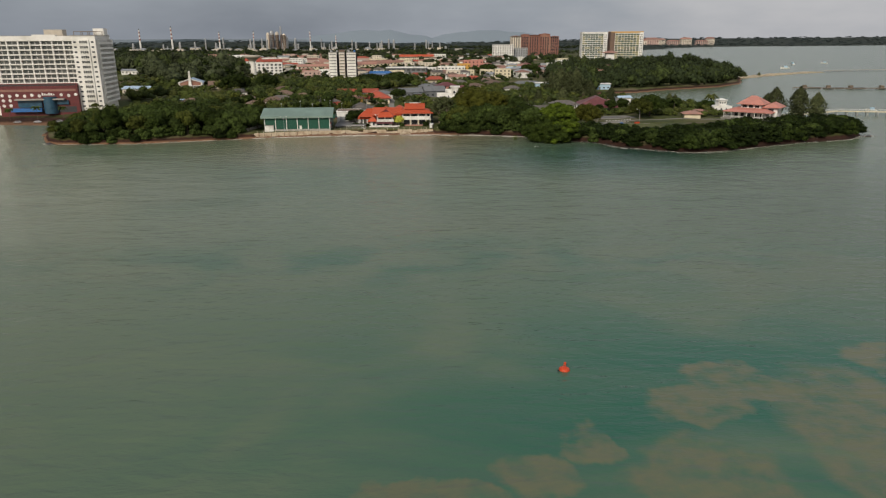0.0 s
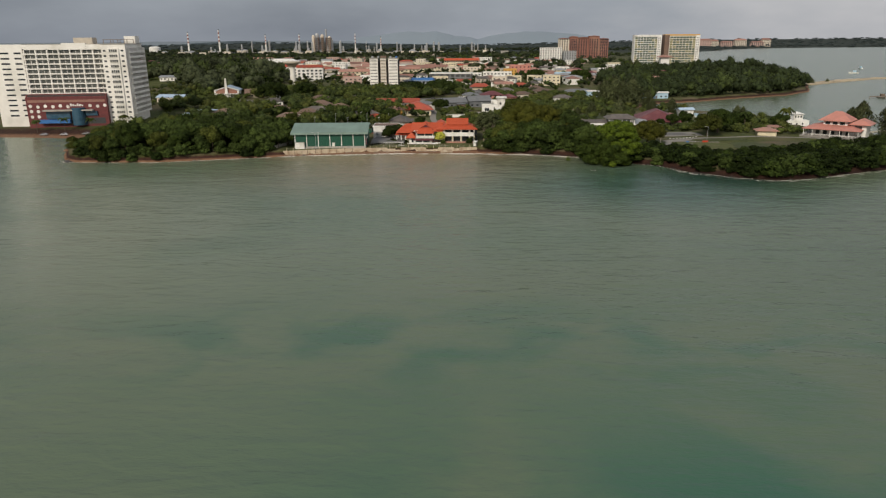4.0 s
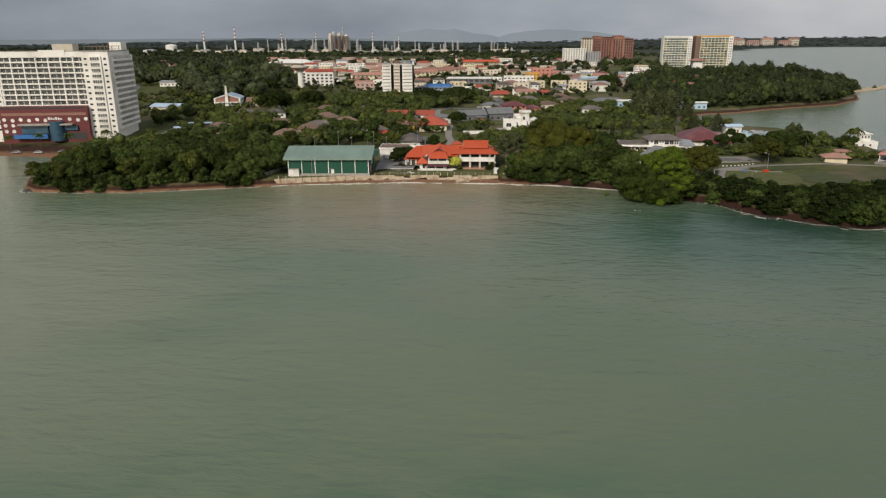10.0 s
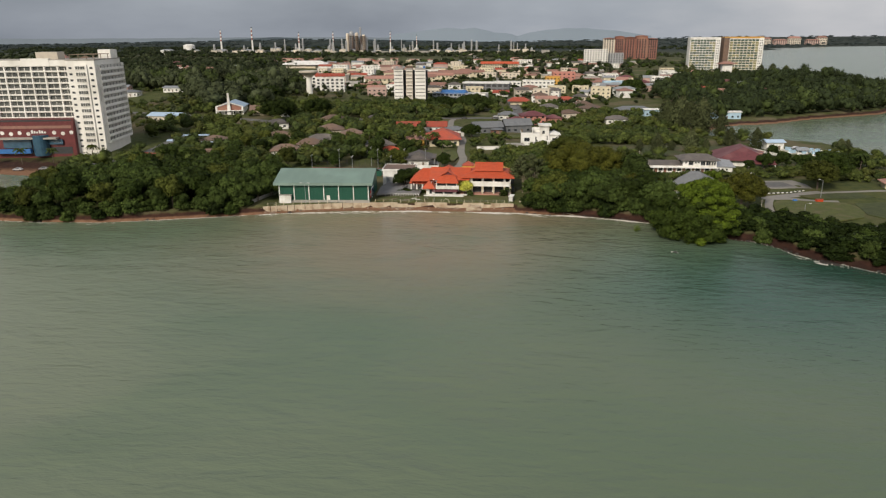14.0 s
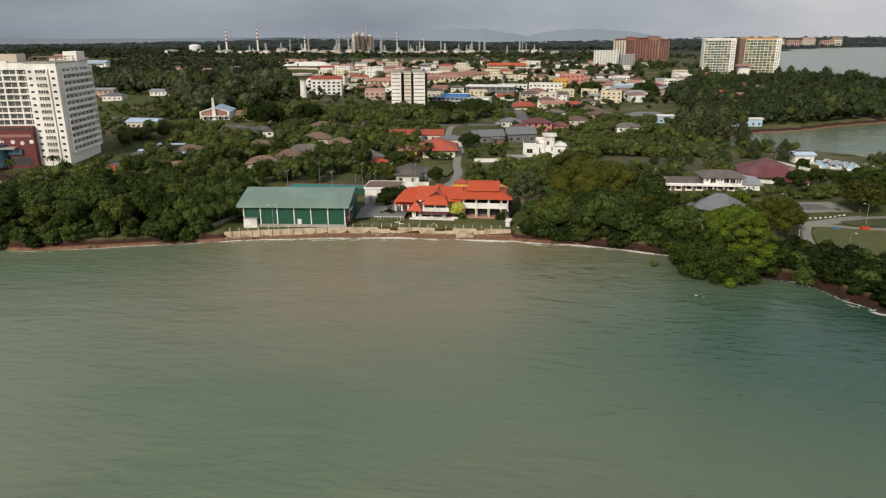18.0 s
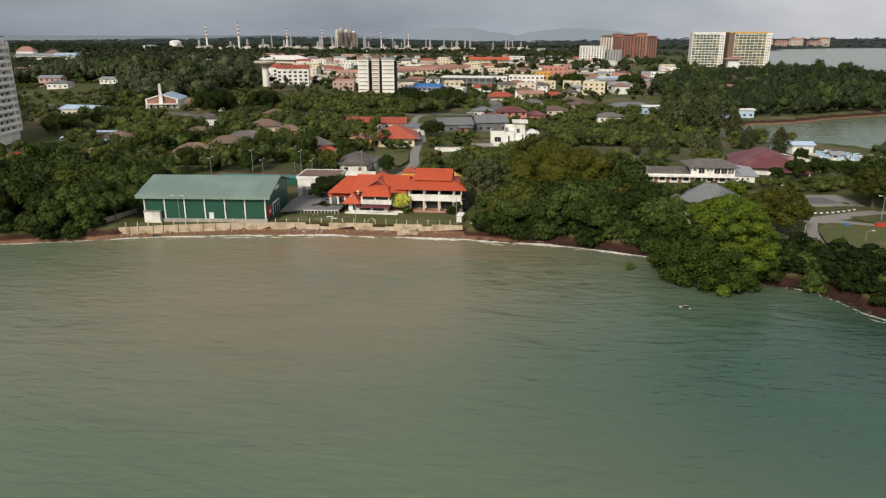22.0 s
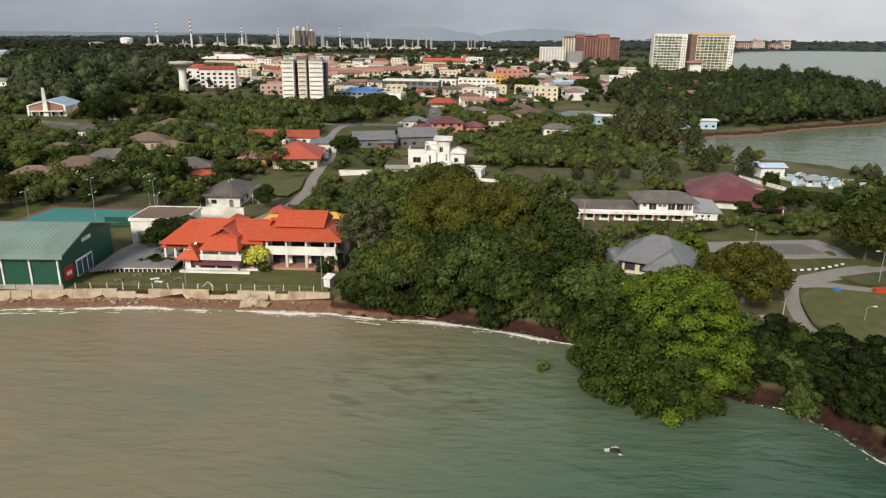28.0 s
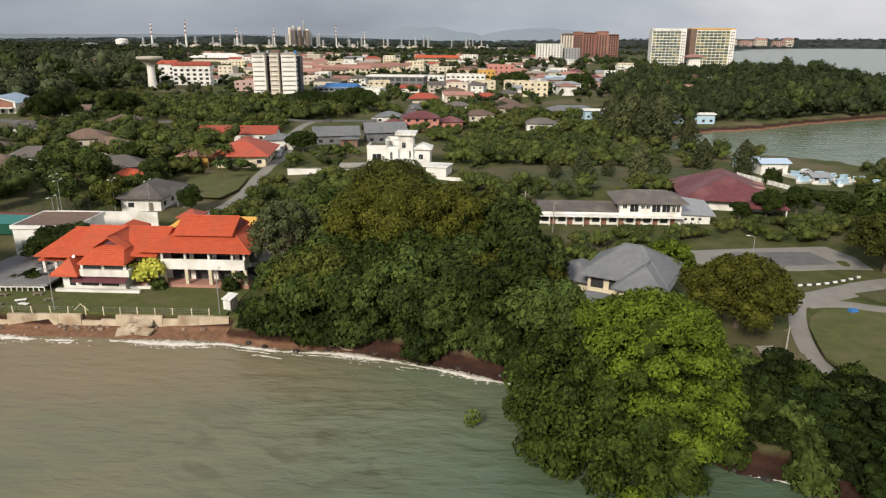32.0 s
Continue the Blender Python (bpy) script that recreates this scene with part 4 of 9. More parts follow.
# ---------------------------------------------------------------- hotel by the beach
def hotel():
    t = thing("hotel", pose(-228.6, 93, 4.6, 0, 0, 9.0), "tall white beach hotel with balconies and a maroon podium", "hotel")
    top, pod, fl = 46.2, 17.2, 3.08
    # main slab
    part("slab_wall", Shape().box(-47, 0, 3.2, 20, pod, top).box(-47, 0, 2.0, 20, top - 2.6, top + 0.4), M_HOTEL, t, "white rendered hotel slab")
    part("slab_roof", Shape().box(-47, 0, 2.0, 20, top + 0.4, top + 0.7), M_CONC, t)
    part("plant_room", Shape().box(-18, -7, 6, 14, top + 0.7, top + 4.4), M_BEIGE, t, "grey roof plant room")
    part("roof_parapet", Shape().box(-24, -10, 1.8, 4, top - 2.6, top + 1.3), M_HOTEL, t)
    slab_m = Shape().box(-47, 0, 1.9, 3.2, -0.18, 0.15).mesh("balcony_slab"); slab_m.materials.append(M_HOTEL)
    par_m = Shape().box(-47, 0, 1.9, 2.0, 0.15, 0.55).mesh("balcony_parapet"); par_m.materials.append(M_HOTEL)
    glaz = Shape().box(0, 5.3, 3.12, 3.2, 0.2, 2.35).mesh("balcony_door"); glaz.materials.append(M_HOTELGLASS)
    fin = Shape().box(-0.35, 0.35, 2.0, 3.2, 0.15, fl).mesh("balcony_divider"); fin.materials.append(M_HOTEL)
    mull = Shape().box(-0.12, 0.12, 2.9, 3.14, 0.2, 2.4).mesh("mullion"); mull.materials.append(M_HOTEL)
    for k in range(9):
        z = pod + 0.3 + k * (top - 2.6 - pod) / 9
        b_ = part("balcony", slab_m, None, t, at=pose(0, 0, z))
        part("balcony_parapet", par_m, None, b_)
        for j in range(7):
            x = -46.3 + j * 6.65
            part("balcony_door", glaz, None, b_, at=pose(x + 0.6, 0, 0))
            part("balcony_divider", fin, None, b_, at=pose(x, 0, 0))
            part("mullion", mull, None, b_, at=pose(x + 3.1, 0, 0))
    # maroon podium with portholes
    part("podium", Shape().box(-47, 0.0, -5, 18, -3, pod - 1.2), M_MAROON, t, "maroon clad podium with round windows")
    part("podium_glazing", Shape().box(-46, -1, -5.15, -5.0, pod - 4.4, pod - 3.0), M_PALERED, t, "pale strip above the maroon wall")
    part("podium_roof", Shape().box(-47, 0, -4, 3, pod - 1.2, pod + 0.3), M_MAROON, t)
    part("clerestory", Shape().box(-46, -1, -4.15, -4.0, pod - 0.9, pod - 0.1), M_DARKSTEEL, t)
    ring = Shape().lathe([(1.0, 0), (1.0, 0.12), (0.72, 0.16), (0.72, 0.02)], 16).mesh("porthole"); ring.materials.append(M_WHITE)
    for k in range(11):
        if 6 <= k <= 7:
            continue
        part("porthole", ring, None, t, "round white-rimmed porthole window", at=pose(-44.8 + k * 4.35, -5.0, pod - 6.6 - (k % 2) * 0.5, 90))
    for x in (-44.6, -40.6):
        for z in (4.2, 7.4):
            part("porthole", ring, None, t, at=pose(x, -5.0, z, 90))
    for k in range(6):
        part("sign_bar", Shape().box(-21.5 + k * 1.3, -20.6 + k * 1.3, -5.25, -5.0, pod - 6.9, pod - 5.3 - (k % 3) * 0.35), M_WHITE, t, "pale bar of a wall sign")
    part("canopy", Shape().box(-37, -8, -8.5, -5.0, 7.6, 8.4), M_CONC, t, "grey entrance canopy")
    part("lobby_glazing", Shape().box(-36, -22, -6.0, -5.0, 3.0, 7.4), M_BLUEGLASS, t, "blue glazed lobby front")
    part("glass_drum", Shape().lathe([(4.0, -1), (4.0, 9.4), (3.7, 9.6), (0.05, 9.7)], 20, (-17, -5.5)), M_BLUEGLASS, t, "round blue glass stair drum")
    part("lobby_glazing", Shape().box(-13, -6, -6.0, -5.0, 4.6, 7.2), M_BLUEGLASS, t)
    part("blue_awning", Shape().box(-40, -22, -8.0, -6.0, 0.4, 2.6), M_BLUE, t, "blue awning over the terrace")
    part("dark_opening", Shape().box(-27, -2, -5.12, -5.0, -0.4, 3.2), M_DARKSTEEL, t)
    # projecting west wing
    part("west_wing", Shape().box(-66, -47, 1.9, 18, -3, top + 0.6), M_HOTEL, t, "white end wing")
    for k in range(13):
        part("wing_window", Shape().box(-52, -48, 1.82, 1.9, 4 + k * 3.1, 5.0 + k * 3.1), M_GLASS, t)
        part("wing_window", Shape().box(-60, -55, 1.82, 1.9, 4 + k * 3.1, 5.0 + k * 3.1), M_GLASS, t)
    # tower with stepped balconies on its east side
    tw, td = 14.2, 32.0
    part("tower_wall", Shape().box(0.0, tw, -2.0, td, -3, top + 0.3), M_HOTEL, t, "white corner tower")
    part("tower_roof", Shape().box(-0.2, tw + 0.2, -2.2, td + 0.2, top + 0.3, top + 0.8), M_CONC, t)
    part("lift_house", Shape().box(7, 13.6, 22, 31, top + 0.8, top + 5.2), M_HOTEL, t)
    pg = Shape()
    for k in range(9):
        pg.box(1.0, tw - 0.5, 0.5 + k * 2.4, 0.7 + k * 2.4, top + 3.0, top + 3.25)
    for x in (1.2, 5.5, 9.6, tw - 0.8):
        pg.box(x, x + 0.3, 0.3, 0.6, top + 0.8, top + 3.0).box(x, x + 0.3, 18, 18.3, top + 0.8, top + 3.0)
    part("roof_pergola", pg, M_WOOD, t, "brown timber roof pergola")
    part("bay_window_column", Shape().box(3.9, 10.3, -2.7, -2.0, 1.5, top - 2.0), M_HOTEL, t)
    big = Shape().box(-2.3, 2.3, -0.08, 0.05, 0, 1.5).mesh("window"); big.materials.append(M_HOTELGLASS)
    small = Shape().box(-0.75, 0.75, -0.08, 0.05, 0, 1.0).mesh("window"); small.materials.append(M_GLASS)
    sill = Shape().box(-2.6, 2.6, -0.3, 0.0, -0.25, -0.05).mesh("sill"); sill.materials.append(M_HOTEL)
    bar = Shape().box(-0.09, 0.09, -0.14, 0.0, 0, 1.5).mesh("mullion"); bar.materials.append(M_HOTEL)
    n_ = 14
    for k in range(n_):
        z = 1.6 + k * (top - 3.2) / n_
        w_ = part("window", big, None, t, at=pose(7.1, -2.72, z + 0.6))
        part("sill", sill, None, w_)
        for j in (-1.15, 0, 1.15):
            part("mullion", bar, None, w_, at=pose(j, 0, 0))
        for x in (1.9, 12.3):
            part("window", small, None, t, at=pose(x, -2.0, z + 0.8))
    ledge = Shape().box(tw, tw + 1.7, 0.5, td - 0.5, -0.15, 0.12).box(tw + 1.55, tw + 1.7, 0.5, td - 0.5, 0.12, 1.15).mesh("balcony"); ledge.materials.append(M_HOTEL)
    dark = Shape().box(tw, tw + 0.08, 1.2, td - 1.2, 0.3, 2.2).mesh("glazed_balcony_door"); dark.materials.append(M_GLASS)
    div = Shape().box(tw, tw + 1.5, -0.12, 0.12, 0.1, 2.9).mesh("balcony_divider"); div.materials.append(M_HOTEL)
    for k in range(13):
        z = 4.4 + k * (top - 6.0) / 13
        b_ = part("balcony", ledge, None, t, at=pose(0, 0, z))
        part("glazed_balcony_door", dark, None, b_)
        for j in range(8):
            part("balcony_divider", div, None, b_, at=pose(0, 1.0 + j * 4.5, 0))
    clear(-255, 98, 52, 34, 9)
    clear(-250, 62, 40, 12, 9)


hotel()


# ---------------------------------------------------------------- houses
HOUSE_LABELS = {"red_roof": "red", "orange_tile": "orange", "grey_roof": "grey", "dark_roof": "dark", "brown_roof": "brown", "maroon_roof": "maroon",
                "faded_roof": "faded red", "blue_metal_roof": "blue", "white_paint": "white", "pink_tile": "pink", "green_metal_roof": "green"}


def house(x, y, w, d, h, turn=0.0, roof=None, walls=None, rise=None, gable=False, storeys=1, name="house", label="", windows=True, eave=0.8, z=None,
          group="houses"):
    """A house with its walls, roof, windows and door; the front faces -y before the turn."""
    roof, walls = roof or M_RED, walls or M_WHITE
    base = gz(x, y) if z is None else z
    lab = label or "%s house with %s %s roof" % ("two-storey" if storeys > 1 else "low white" if walls is M_WHITE else "low", "a", HOUSE_LABELS.get(roof.name, "tiled"))
    key = ("house", round(w, 1), round(d, 1), round(h, 1), roof.name, walls.name, gable, rise, eave)

    def build():
        a_ = Shape().box(-w / 2, w / 2, -d / 2, d / 2, -1.2, h)
        r_ = rise or min(w, d) * 0.22
        if gable:
            gx = w / 2
            a_.add([(-gx, -d / 2, h), (-gx, d / 2, h), (-gx, 0, h + r_ * d / (d + 2 * eave)), (gx, -d / 2, h), (gx, d / 2, h), (gx, 0, h + r_ * d / (d + 2 * eave))],
                   [(0, 1, 2), (5, 4, 3), (0, 2, 5, 3), (1, 4, 5, 2)])
            b_ = Shape()
            for s in (-1, 1):
                y0 = s * (d / 2 + eave)
                b_.add([(-w / 2 - eave, y0, h - 0.1), (w / 2 + eave, y0, h - 0.1), (w / 2 + eave, 0, h + r_), (-w / 2 - eave, 0, h + r_),
                        (-w / 2 - eave, y0, h - 0.3), (w / 2 + eave, y0, h - 0.3), (w / 2 + eave, 0, h + r_ - 0.2), (-w / 2 - eave, 0, h + r_ - 0.2)],
                       [(0, 1, 2, 3), (7, 6, 5, 4), (0, 4, 5, 1), (1, 5, 6, 2), (2, 6, 7, 3), (3, 7, 4, 0)])
        else:
            b_ = Shape().hip(-w / 2 - eave, w / 2 + eave, -d / 2 - eave, d / 2 + eave, h + 0.05, h + r_)
        m1, m2 = a_.mesh("wall"), b_.mesh("roof")
        m1.materials.append(walls); m2.materials.append(roof)
        return m1, m2
    m1, m2 = shared(key, build)
    t = thing(name, pose(x, y, base, 0, 0, turn), lab, "house", group)
    part("wall", m1, None, t); part("roof", m2, None, t)
    if windows:
        n_ = max(2, int(w / 3.6))
        for s in range(storeys):
            for k in range(n_):
                if s == 0 and k == n_ // 2:
                    plain_pane(t, "door", 1.1, 2.1, -w / 2 + (k + 0.5) * w / n_, -d / 2, 0.1, material=M_WOOD).name = "door"
                else:
                    plain_pane(t, "h", 1.5, 1.2, -w / 2 + (k + 0.5) * w / n_, -d / 2, 1.0 + s * 3.0)
        m_ = max(1, int(d / 5))
        for s in range(storeys):
            for k in range(m_):
                plain_pane(t, "h", 1.3, 1.1, w / 2, -d / 2 + (k + 0.5) * d / m_, 1.0 + s * 3.0, "x")
    clear(x, y, w / 2 + 0.5, d / 2 + 0.5, turn)
    return t


def block(x, y, w, d, h, turn=0.0, walls=None, roof=None, rows=3, cols=5, label="", name="building", win=(1.6, 1.3), glass=None, z=None, parapet=0.6, side=True,
          bands=None, group="town buildings"):
    """A flat-roofed building with rows of windows on its front and east side."""
    walls, roof = walls or M_WHITE, roof or M_CONC
    t = thing(name, pose(x, y, gz(x, y) if z is None else z, 0, 0, turn), label or "flat-roofed pale building with rows of windows", "building", group)
    wall = part("wall", Shape().box(-w / 2, w / 2, -d / 2, d / 2, -1.5, h), walls, t)
    par = Shape()
    par.box(-w / 2 - .1, w / 2 + .1, -d / 2 - .1, -d / 2 + .3, h, h + parapet).box(-w / 2 - .1, w / 2 + .1, d / 2 - .3, d / 2 + .1, h, h + parapet)
    par.box(-w / 2 - .1, -w / 2 + .3, -d / 2 + .3, d / 2 - .3, h, h + parapet).box(w / 2 - .3, w / 2 + .1, -d / 2 + .3, d / 2 - .3, h, h + parapet)
    part("parapet", par, walls, t)
    part("roof", Shape().box(-w / 2 + .3, w / 2 - .3, -d / 2 + .3, d / 2 - .3, h, h + 0.12), roof, t)
    fh = h / rows
    for r in range(rows):
        if bands:
            part("band", Shape().box(-w / 2 - .12, w / 2 + .12, -d / 2 - .12, d / 2, r * fh - 0.15, r * fh + 0.35), bands, t)
        for c in range(cols):
            plain_pane(t, "b", win[0], win[1], -w / 2 + (c + 0.5) * w / cols, -d / 2, r * fh + fh * 0.32, material=glass)
        if side:
            n_ = max(1, int(d / 5))
            for c in range(n_):
                plain_pane(t, "b", win[0], win[1], w / 2, -d / 2 + (c + 0.5) * d / n_, r * fh + fh * 0.32, "x", material=glass)
    clear(x, y, w / 2 + 1, d / 2 + 1, turn)
    return t


# near houses and the resort on the headland
def resort():
    t = thing("resort_block", pose(73, 56.8, 3.75), "long white guesthouse, partly two-storey, with grey roofs", "guesthouse")
    part("wall", Shape().box(-17.5, 15.8, 0.4, 9.5, -1.2, 2.8), M_WHITE, t, "weathered white wall")
    part("upper_wall", Shape().box(1.2, 15.6, 0.2, 10.5, 2.8, 6.0), M_WHITE, t)
    part("lower_roof", Shape().hip(-18, 1.2, 0.6, 10.5, 3.5, 5.0, 0.6, 0.2, ("a", "b")), M_DARKROOF, t, "grey-brown low roof")
    part("fascia", Shape().box(-18, 1.2, 0.6, 1.0, 2.8, 3.3), M_WHITE, t)
    part("canopy", Shape().box(-19, 16.0, -1.4, 0.5, 2.55, 2.8), M_WHITE, t, "white walkway canopy")
    part("upper_roof", Shape().hip(-0.2, 17.0, -0.9, 12.0, 6.0, 8.0, 4.5), M_DARKROOF, t, "grey-brown hipped roof")
    part("terrace", Shape().box(-18, 16.0, -1.6, 0.4, -1.0, 0.05), M_CONC, t)
    for k in range(8):
        x = -16.2 + k * 4.0
        plain_pane(t, "r", 1.7, 1.2, x, 0.4, 1.0)
        plain_pane(t, "rd", 1.3, 2.1, x + 1.9, 0.4, 0.1, material=M_BRICK).name = "door"
        part("post", Shape().box(x + 0.8, x + 0.95, -1.35, -1.2, 0, 2.55), M_WHITE, t)
    for x, w_, h_ in ((2.4, 0.9, 0.7), (4.6, 1.9, 1.7), (6.6, 0.8, 0.7), (7.8, 0.8, 0.7), (9.7, 1.9, 1.7), (12.0, 1.8, 1.7), (13.8, 0.7, 1.6), (14.8, 0.7, 1.6)):
        window(t, x, 0.2, 3.7 + (1.7 - h_) * 0.8, w_, h_)
    t2 = thing("side_hall", pose(91.8, 58.6, 3.8), "white annex with a pale metal lean-to roof", "house")
    part("wall", Shape().box(-3, 4.2, 0, 9, -1, 2.8), M_WHITE, t2)
    part("roof", Shape().add([(-3.2, -0.5, 3.0), (5.4, -0.5, 2.7), (5.4, 9.5, 4.2), (-3.2, 9.5, 5.4), (-3.2, -0.5, 2.8), (5.4, -0.5, 2.5), (5.4, 9.5, 4.0), (-3.2, 9.5, 5.2)],
                             [(0, 1, 2, 3), (7, 6, 5, 4), (0, 4, 5, 1), (1, 5, 6, 2), (2, 6, 7, 3), (3, 7, 4, 0)]), M_STEEL, t2)
    for k in range(3):
        plain_pane(t2, "s", 0.7, 0.6, -1.6 + k * 1.7, 0, 1.4)
    t3 = thing("maroon_hall", pose(106, 82, 4.2, 0, 0, -8), "broad hall under a faded maroon sheet roof", "hall")
    part("wall", Shape().box(-10, 11, -10, 12, -1, 3.0), M_WHITE, t3)
    part("roof", Shape().hip(-12, 13, -12, 14, 3.2, 8.4, 8), M_MAROONROOF, t3, "faded maroon sheet metal roof")
    part("porch_roof", Shape().hip(3, 13, -17, -11, 2.8, 4.4, 2), M_MAROONROOF, t3)
    part("porch_post", Shape().box(12.2, 12.5, -16.5, -16.2, -1, 2.8), M_WHITE, t3)
    for k in range(3):
        part("roof_patch", Shape().add([(4 + k * 1.6, -8 + k * 3.0, 5.0 + k * 0.55 + 0.12), (9.5 + k * 0.3, -8.6 + k * 3.4, 4.6 + k * 0.45 + 0.12),
                                        (9.7 + k * 0.3, -7.6 + k * 3.4, 4.9 + k * 0.45 + 0.12), (4.2 + k * 1.6, -7.0 + k * 3.0, 5.35 + k * 0.55 + 0.12)], [(0, 1, 2, 3)]), M_PALERED, t3)
    clear(73, 60, 21, 11); clear(62, 49, 9, 8); clear(106, 80, 14, 18, -8); clear(95, 63, 6, 7)


resort()


def grey_house():
    g = 4.6
    t = thing("grey_roofed_house", pose(66.6, 7.2, g, 0, 0, -25), "two-storey cream house with a broad grey hipped roof", "house")
    rz = lambda z: z - g
    wall = part("wall", Shape().box(-5.8, 5.8, -5.4, 5.6, -1.5, rz(10.0)), M_CREAM, t, "cream wall")
    part("roof", Shape().hip(-7.2, 7.2, -6.8, 6.8, rz(10.0), rz(14.1), 5.7, 0.25), M_GREYROOF, t, "grey tile hipped roof")
    part("front_wall", Shape().box(0.2, 6.4, -8.6, -5.4, -1.5, rz(9.6)), M_CREAM, t)
    part("front_roof", Shape().hip(-0.9, 7.6, -9.9, 3.0, rz(9.6), rz(12.6), 4.2, 0.25), M_GREYROOF, t, "grey tile roof over the front bay")
    part("west_wall", Shape().box(-12.0, -5.8, -1.5, 5.0, -1.5, rz(7.2)), M_CREAM, t)
    part("west_roof", Shape().hip(-13.2, -5.4, -2.8, 6.4, rz(7.2), rz(9.6), 3.6, 0.25), M_GREYROOF, t, "slate-blue lower roof")
    part("bay_wall", Shape().box(-6.2, -0.6, -7.6, -5.4, -1.5, rz(6.3)), M_CREAM, t)
    part("bay_roof", Shape().hip(-7.0, 0.2, -8.6, -5.0, rz(6.3), rz(7.4), 1.6, 0.2), M_GREYROOF, t, "slate-blue lean-to roof")
    for x, y in ((-4.2, -5.4), (-1.2, -5.4), (2.0, -8.6), (4.8, -8.6)):
        o_ = part("opening", Shape().box(x - 1.05, x + 1.05, y - 0.05, y + 0.06, rz(7.6), rz(9.3)), M_DARKSTEEL, t, "dark unglazed opening")
        part("surround", Shape().box(x - 1.2, x + 1.2, y - 0.12, y, rz(7.45), rz(7.6)).box(x - 1.2, x + 1.2, y - 0.12, y, rz(9.3), rz(9.4)), M_CREAM, o_)
    for k in range(3):
        plain_pane(t, "gh", 1.3, 1.3, 5.8, -3.4 + k * 3.2, rz(7.7), "x")
    for a_, b_ in (((-1.5, 0, 14.15), (1.5, 0, 14.15)), ((-1.5, 0, 14.15), (-7.2, -6.8, 10.05)), ((1.5, 0, 14.15), (7.2, 6.8, 10.05)), ((3.35, -5.6, 12.65), (-0.9, -9.9, 9.65)), ((3.35, -5.6, 12.65), (3.35, -1, 12.65))):
        part("ridge_cap", Shape().tube((a_[0], a_[1], rz(a_[2])), (b_[0], b_[1], rz(b_[2])), 0.13, 0.13, 6), M_GREYROOF, t)
    clear(66, 5.5, 9, 10, -25)


grey_house()


def white_villa():
    t = thing("white_villa", pose(4, 120, 5.2), "bright white modern villa with a stair tower and terraces", "villa")
    W = M_WHITE
    part("tower", Shape().box(10.2, 15.0, 2, 8, -1, 10.6), W, t, "white stair tower")
    part("tower_roof", Shape().box(9.2, 16.0, 1.0, 9.0, 10.6, 11.4), W, t)
    part("west_block", Shape().box(0, 10.2, 0.5, 9, -1, 6.2), W, t)
    part("roof_terrace", Shape().box(6.0, 10.2, 2, 9, 6.2, 6.5).box(6.0, 6.25, 2, 9, 6.5, 9.2).box(6.25, 10.2, 8.7, 9, 6.5, 9.2).box(6.0, 10.2, 1.8, 2.2, 8.8, 9.2), W, t)
    part("terrace_parapet", Shape().box(0, 6.0, 0.4, 0.6, 6.2, 7.3).box(-0.1, 0.1, 0.6, 9, 6.2, 7.3), W, t)
    part("east_block", Shape().box(15.0, 20.5, 3, 11, -1, 6.0), W, t)
    part("east_roof", Shape().hip(14.5, 21.2, 2.4, 11.8, 6.0, 7.6, 3.0), W, t)
    part("lower_block", Shape().box(9, 16, -2.5, 2, -1, 3.0), W, t)
    for x, y, z, w_, h_ in ((3.2, 0.5, 2.6, 2.8, 2.0), (12.0, 2, 6.4, 1.2, 1.8), (8.0, 0.5, 2.4, 0.7, 2.8), (14.0, 2, 3.2, 0.6, 2.4), (11.6, -2.5, 0.6, 1.4, 1.6), (17.5, 3, 2.6, 1.4, 1.6)):
        window(t, x, y, z, w_, h_)
    w2 = thing("garden_wall", pose(-17, 107, 4.6, 0, 0, 8), "long white garden wall with a flat-roofed carport", "wall")
    part("wall", Shape().box(-2, 22, 0, 0.4, -1, 2.4), M_WHITE, w2)
    part("carport_roof", Shape().box(14, 23, -0.8, 6, 2.7, 3.1), M_CONC, w2)
    part("carport_post", Shape().box(14.3, 14.6, 5.4, 5.7, -1, 2.7), M_WHITE, w2)
    part("coping", Shape().box(-2.1, 14, -0.1, 0.5, 2.4, 2.55), M_CONC, w2)
    t4 = thing("white_garage", pose(29, 106, 4.6, 0, 0, -12), "small white garage with a curved forecourt wall", "garage")
    part("wall", Shape().box(-5, 1.5, 1, 8, -1, 3.4), M_WHITE, t4)
    part("roof", Shape().box(-5.4, 1.9, 0.6, 8.4, 3.4, 3.7), M_WHITE, t4)
    part("yard_wall", Shape().box(-1, 9, -3, -2.7, -1, 1.4).box(8.7, 9, -2.7, 3, -1, 1.4), M_WHITE, t4)
    clear(14, 124, 14, 12); clear(-5, 108, 16, 5, 8); clear(31, 106, 9, 7)


white_villa()


